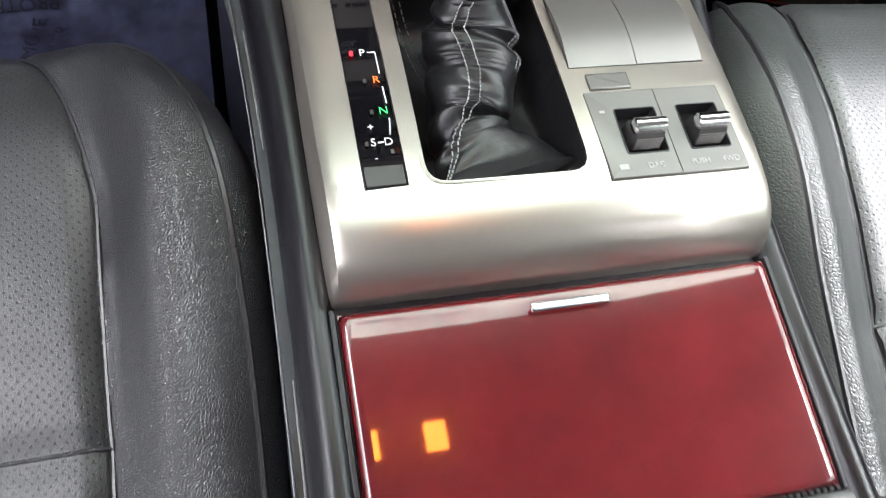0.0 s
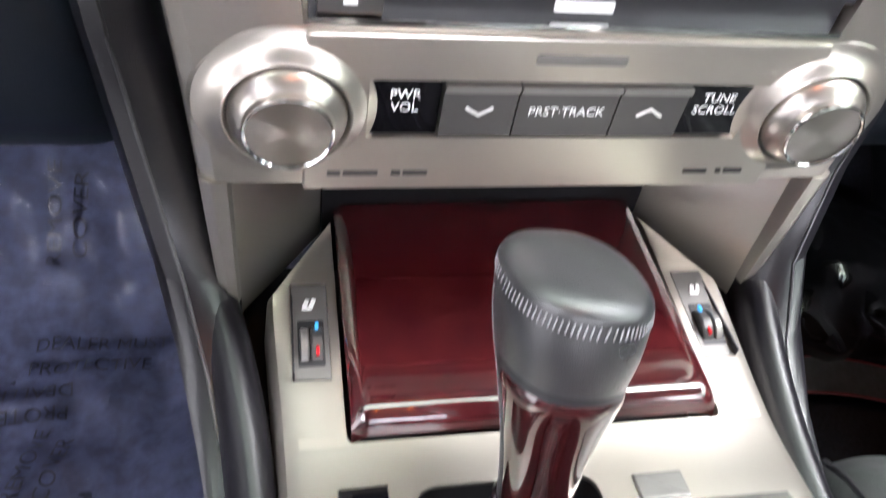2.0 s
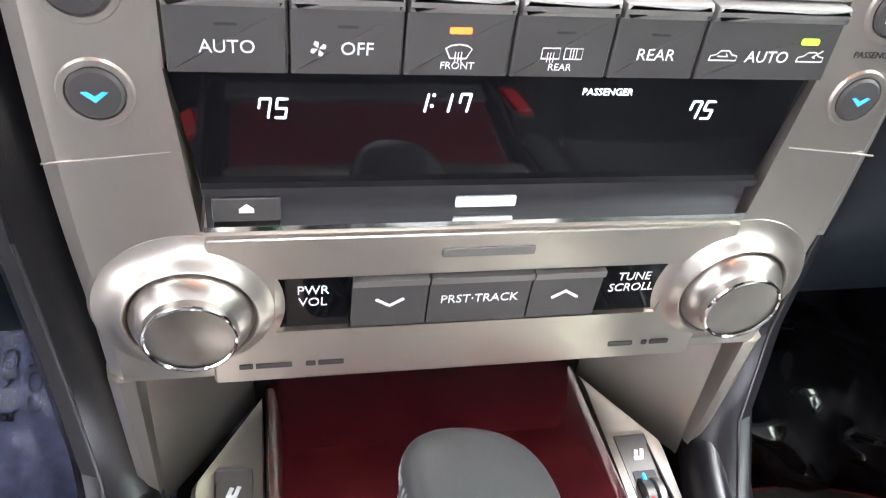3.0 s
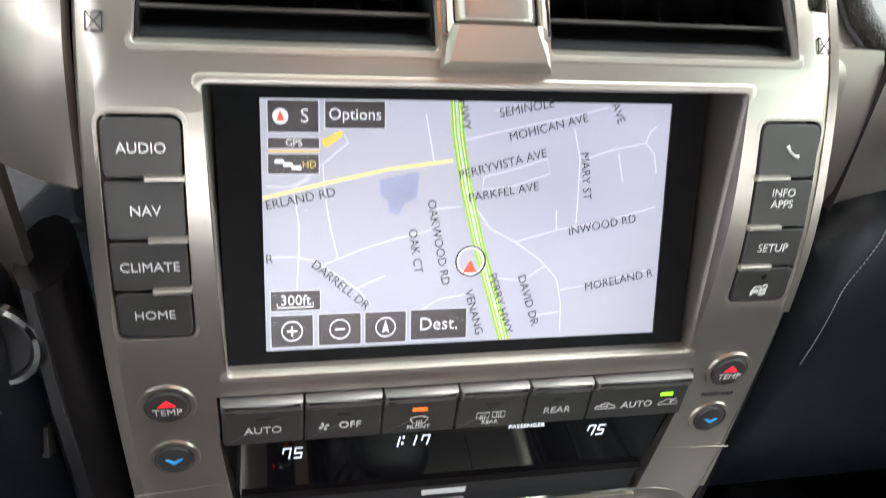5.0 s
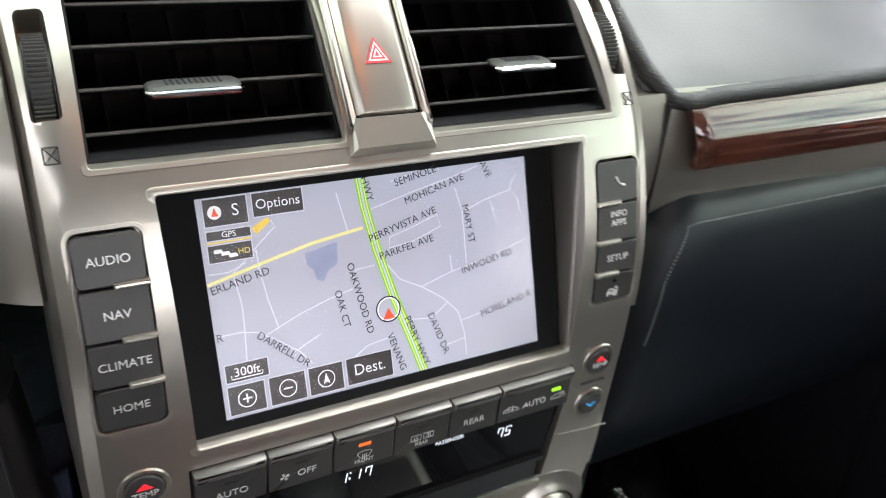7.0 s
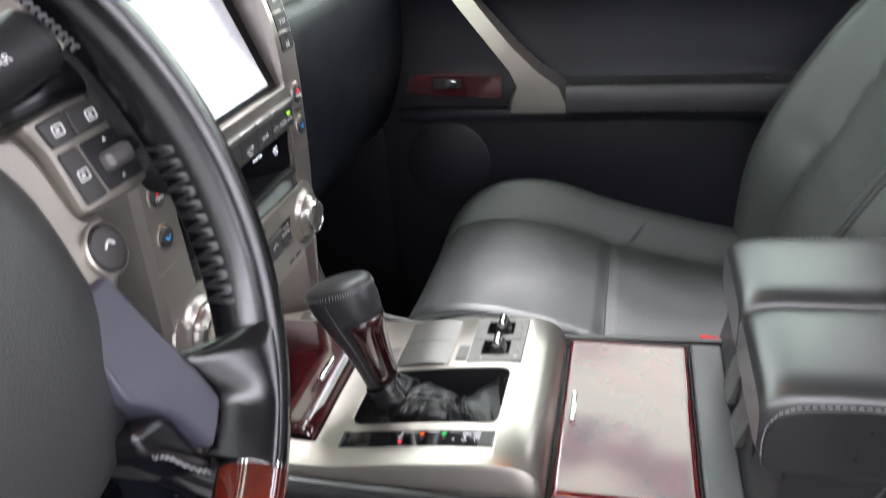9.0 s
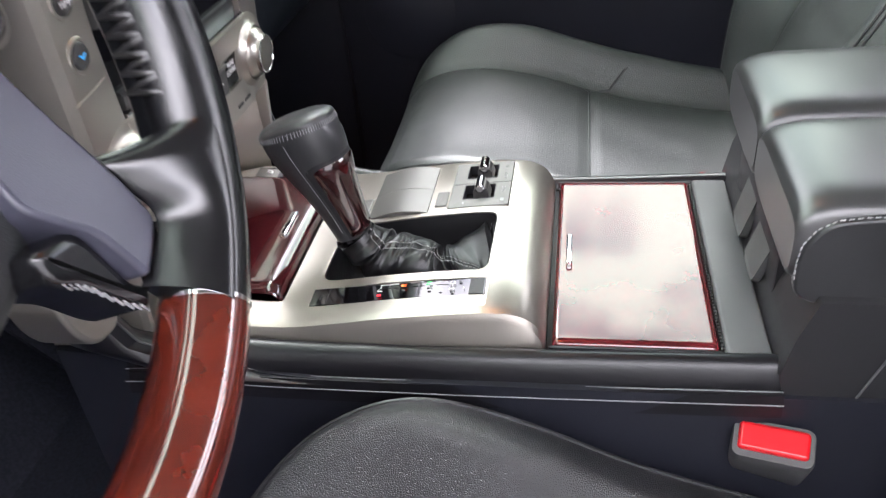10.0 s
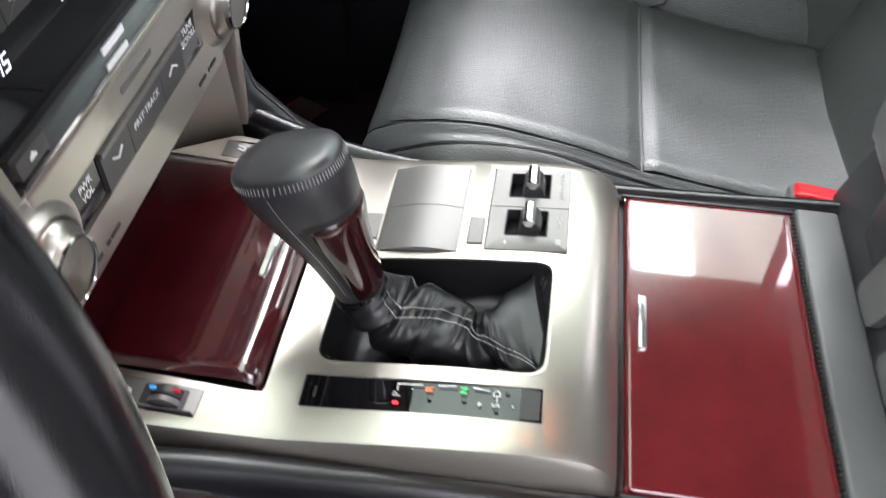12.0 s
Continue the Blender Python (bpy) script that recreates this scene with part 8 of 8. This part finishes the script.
def passenger_mat():
    th = thing("floor_mat", "black floor mat in the passenger footwell", "floor mat", (0.42, 0.42, FLOOR))
    def surf(u, v):
        x, y = 0.17 + 0.48 * u, 0.20 + 0.60 * v
        return Vector((x, y, FLOOR + 0.010 + 0.16 * smooth01((v - 0.66) / 0.34) + 0.004 * noise.noise(Vector((x * 20, y * 20, 7)))))
    part("mat", sheet(surf, 30, 30, 0.006), CARPET, th)


passenger_mat()


def bag():
    th = thing("camera_bag", "black shiny bag lying in the passenger footwell", "bag", (0.50, 0.60, FLOOR))
    def f(u, v):
        t, p = 2 * math.pi * u, math.pi * v
        q = Vector((0.15 * math.sin(p) * math.cos(t), 0.13 * math.sin(p) * math.sin(t), 0.085 * math.cos(p)))
        q *= 1 + 0.22 * noise.noise(q * 14) + 0.08 * noise.noise(q * 45)
        z = max(q.z, -0.055)
        return Vector((0.50, 0.60, FLOOR + 0.075)) + Vector((q.x, q.y, z))
    rings = [[f(i / 60, max(0.012, min(0.988, j / 36))) for i in range(60)] for j in range(37)]
    part("body", loft(rings), BAG, th, "crumpled black body", sharp=70)
    for k, (x, y, z) in enumerate(((0.572, 0.560, 0.160), (0.512, 0.640, 0.172), (0.455, 0.655, 0.150), (0.548, 0.600, 0.176))):
        part("buckle", moved(box(-0.012, 0.012, -0.008, 0.008, -0.004, 0.004, 0.003), pose(x, y, z, 30, 20 + 30 * k, 50 * k)), CHROME, th, "bright metal buckle")
    part("ring", tube([Vector((0.572, 0.500, 0.150)) + Vector((0.014 * math.cos(t), 0.012 * math.sin(t), 0.006 * math.sin(t))) for t in [2 * math.pi * k / 24 for k in range(24)]], 0.0028, 8, closed=True), CHROME, th, "bright metal ring")
    loop = [(0.415, 0.560, 0.135), (0.432, 0.530, 0.150), (0.452, 0.508, 0.152), (0.478, 0.492, 0.146), (0.505, 0.486, 0.136)]
    part("carry_loop", sheet(lambda u, v: Vector([lerp([(k / 4, p[a]) for k, p in enumerate(loop)], u) for a in range(3)]) + Vector((0.010, 0.014, 0.004)) * (2 * v - 1), 24, 2, 0.002), STRAP, th, "grey-black webbing loop")
    return th


bag()


def strap():
    th = thing("neck_strap", "grey-black neck strap with dark red edges over the bag", "strap", (0.45, 0.47, FLOOR))
    def mid(t):
        return Vector((0.25 + 0.36 * t, 0.445 + 0.014 * math.sin(2.6 * t) - 0.045 * t ** 3, FLOOR + 0.040 + 0.020 * math.sin(math.pi * t)))
    def band(o0, o1, lift):
        return sheet(lambda u, v: mid(u) + Vector((0.15 * (o0 + (o1 - o0) * v), (o0 + (o1 - o0) * v), 0.35 * (o0 + (o1 - o0) * v) + lift)), 30, 2, 0.002)
    part("webbing", band(-0.020, 0.020, 0.0), STRAP, th)
    part("edge", band(-0.0200, -0.0180, 0.0012), STRAP_RED, th, "dark red edge")
    part("edge", band(0.0180, 0.0200, 0.0012), STRAP_RED, th, "dark red edge")
    part("print_bar", join(*[sheet(lambda u, v, a=a: mid(0.34 + 0.028 * a + 0.020 * u) + Vector((0, -0.007 + 0.014 * v, 0.0035 + 0.35 * (-0.007 + 0.014 * v))), 2, 2, 0.0004) for a in range(3)]), DARK_THREAD, th, "pale illegible print")
    return th


strap()


# ---- outside ----
def parked_car(x, y, heading, paint, label, kindname="parked_car"):
    th = thing(kindname, label, "car", (x, y, GROUND), "parked cars")
    m = pose(x, y, GROUND, 0, 0, heading)
    L, w = 2.35, 0.90
    st = [(-2.35, 0.62, 0.55, 0.72), (-2.28, 0.42, 0.80, 0.84), (-2.05, 0.32, 1.02, 0.88), (-1.70, 0.24, 1.07, 0.90), (-0.9, 0.22, 1.00, 0.90), (0.0, 0.22, 0.97, 0.90), (0.9, 0.22, 0.96, 0.90), (1.5, 0.24, 0.92, 0.88), (2.0, 0.30, 0.80, 0.84), (2.3, 0.40, 0.66, 0.74), (2.36, 0.5, 0.58, 0.6)]
    rings = []
    for sy, lo, hi, hw_ in st:
        rings.append([m @ Vector((a * hw_, sy, lo + (hi - lo) * b)) for a, b in ((-0.90, 0), (-0.98, 0.2), (-1.0, 0.55), (-0.97, 0.82), (-0.88, 0.97), (-0.5, 1.02), (0.5, 1.02), (0.88, 0.97), (0.97, 0.82), (1.0, 0.55), (0.98, 0.2), (0.90, 0))])
    wheels = [(s * 0.80, yy) for s in (-1, 1) for yy in (-1.38, 1.42)]
    arches = [lathe([(0.0001, -0.25), (0.37, -0.25), (0.37, 0.25), (0.0001, 0.25)], m @ pose(s * 1.02, yy, 0.34, 0, 90, 0), 24) for s, yy in wheels]
    part("body", cut(loft(rings), arches), paint, th, "glossy painted body", sharp=40)
    cab = [(-1.75, 1.03, 0.80), (-1.25, 1.30, 0.68), (-0.6, 1.45, 0.62), (0.0, 1.46, 0.62), (0.5, 1.36, 0.64), (1.15, 0.97, 0.78)]
    part("roof", loft([[m @ Vector((a * ww * q, sy, z + dz)) for a, q, dz in ((-1, 1.0, -0.05), (-0.8, 1.0, 0.0), (0.8, 1.0, 0.0), (1, 1.0, -0.05), (1, 0.9, -0.09), (-1, 0.9, -0.09))] for sy, z, ww in cab]), paint, th, sharp=40)
    part("glass", loft([[m @ Vector((a * ww, sy, z)) for a, ww, z in ((-1, b1, 0.94), (-1, t1, zt - 0.07), (1, t1, zt - 0.07), (1, b1, 0.94))] for sy, zt, t1, b1 in ((-1.70, 1.05, 0.78, 0.82), (-1.2, 1.28, 0.67, 0.84), (-0.6, 1.42, 0.61, 0.84), (0.0, 1.43, 0.61, 0.84), (0.5, 1.33, 0.63, 0.84), (1.10, 1.02, 0.77, 0.83))]), TINTED, th, "dark tinted glass")
    for s, yy in wheels:
        wm = m @ pose(s * 0.80, yy, 0.335, 0, 90 * s, 0)
        tyre = part("wheel", lathe([(0.20, -0.10), (0.31, -0.11), (0.335, -0.08), (0.335, 0.08), (0.31, 0.11), (0.235, 0.10), (0.22, 0.06), (0.20, 0.06)], wm, 32), RUBBER, th, "black tyre on an alloy rim")
        part("rim", join(lathe([(0.235, 0.085), (0.245, 0.105), (0.228, 0.105), (0.215, 0.07)], wm, 32), lathe([(0.0001, 0.05), (0.04, 0.07), (0.045, 0.095), (0.0001, 0.10)], wm, 16), *[moved(box(-0.012, 0.012, 0.03, 0.225, 0.075, 0.095), wm @ pose(0, 0, 0, 0, 0, 36 * k)) for k in range(10)]), ALLOY, tyre, "multi-spoke alloy rim")
    for s in (-1, 1):
        part("tail_lamp", loft([[m @ Vector((s * a, yy, z)) for a, z in ((0.40, 0.80), (0.84, 0.80), (0.86, 0.95), (0.42, 0.93))] for yy in (-2.30, -2.02)]), TAIL, th, "red tail lamp", smooth=False)
        part("head_lamp", loft([[m @ Vector((s * a, yy, z)) for a, z in ((0.45, 0.62), (0.80, 0.66), (0.82, 0.76), (0.48, 0.72))] for yy in (1.95, 2.24)]), CHROME, th, "clear headlamp", smooth=False)
        part("door_line", join(*[tube([m @ Vector((s * 0.905, yy, 0.35)), m @ Vector((s * 0.900, yy, 0.93))], 0.006, 4) for yy in (-0.95, 0.05, 1.05)]), PLASTIC, th)
    part("rear_bumper", loft([[m @ Vector((a * 0.90, yy, z)) for a, z in ((-0.95, 0.30), (0.95, 0.30), (1.0, 0.52), (-1.0, 0.52))] for yy in (-2.40, -2.10)]), paint, th, smooth=False)
    part("plate_bar", loft([[m @ Vector((a, yy, z)) for a, z in ((-0.26, 0.62), (0.26, 0.62), (0.26, 0.74), (-0.26, 0.74))] for yy in (-2.385, -2.30)]), GREY_PLASTIC, th, "blank grey plate", smooth=False)
    return th


parked_car(5.9, 2.35, 100, PAINT, "pearl white sedan with red tail lamps parked alongside")
parked_car(6.6, -2.3, 98, PAINT, "pearl white sedan parked further along")
parked_car(5.2, 5.6, 100, PAINT, "silver white sedan seen through the windscreen")
parked_car(11.5, 6.6, 95, DARK_PAINT, "dark green car in the far row")


def tree(x, y, h, seed):
    th = thing("tree", "bare brown tree at the edge of the lot", "tree", (x, y, GROUND), "bare trees")
    rnd = random.Random(seed)
    trunk = []
    tips = []
    def grow(p, d, ln, r, lv):
        q = p + d * ln
        trunk.append(tube([p, (p + q) / 2 + Vector((rnd.uniform(-1, 1), rnd.uniform(-1, 1), 0)) * ln * 0.05, q], [r, r * 0.8, r * 0.6], 5))
        if lv == 0:
            tips.append(q)
            return
        for _ in range(3 if lv > 1 else 4):
            dd = (d + Vector((rnd.uniform(-0.8, 0.8), rnd.uniform(-0.8, 0.8), rnd.uniform(0.0, 0.5)))).normalized()
            grow(q if rnd.random() < 0.6 else p.lerp(q, 0.7), dd, ln * rnd.uniform(0.55, 0.75), r * 0.55, lv - 1)
    grow(Vector((x, y, GROUND)), Vector((0, 0, 1)), h * 0.36, h * 0.018, 4)
    part("trunk", join(*trunk), BARK, th, "brown trunk and bare branches")
    leaf = bmesh.new()
    for t in tips:
        for _ in range(5):
            c = t + Vector((rnd.gauss(0, 0.35), rnd.gauss(0, 0.35), rnd.gauss(0, 0.35)))
            a, b = Vector((rnd.uniform(-1, 1), rnd.uniform(-1, 1), rnd.uniform(-1, 1))) * 0.12, Vector((rnd.uniform(-1, 1), rnd.uniform(-1, 1), rnd.uniform(-1, 1))) * 0.12
            leaf.faces.new([leaf.verts.new(c + a), leaf.verts.new(c + b), leaf.verts.new(c - a)])
    part("crown", leaf, BARK, th, "sparse brown twigs", smooth=False)


for k, (x, y, h) in enumerate(((9, -22, 9), (14, -26, 11), (19, -24, 10), (5, -27, 10), (24, -30, 12), (0, -25, 9))):
    tree(x, y, h, 20 + k)
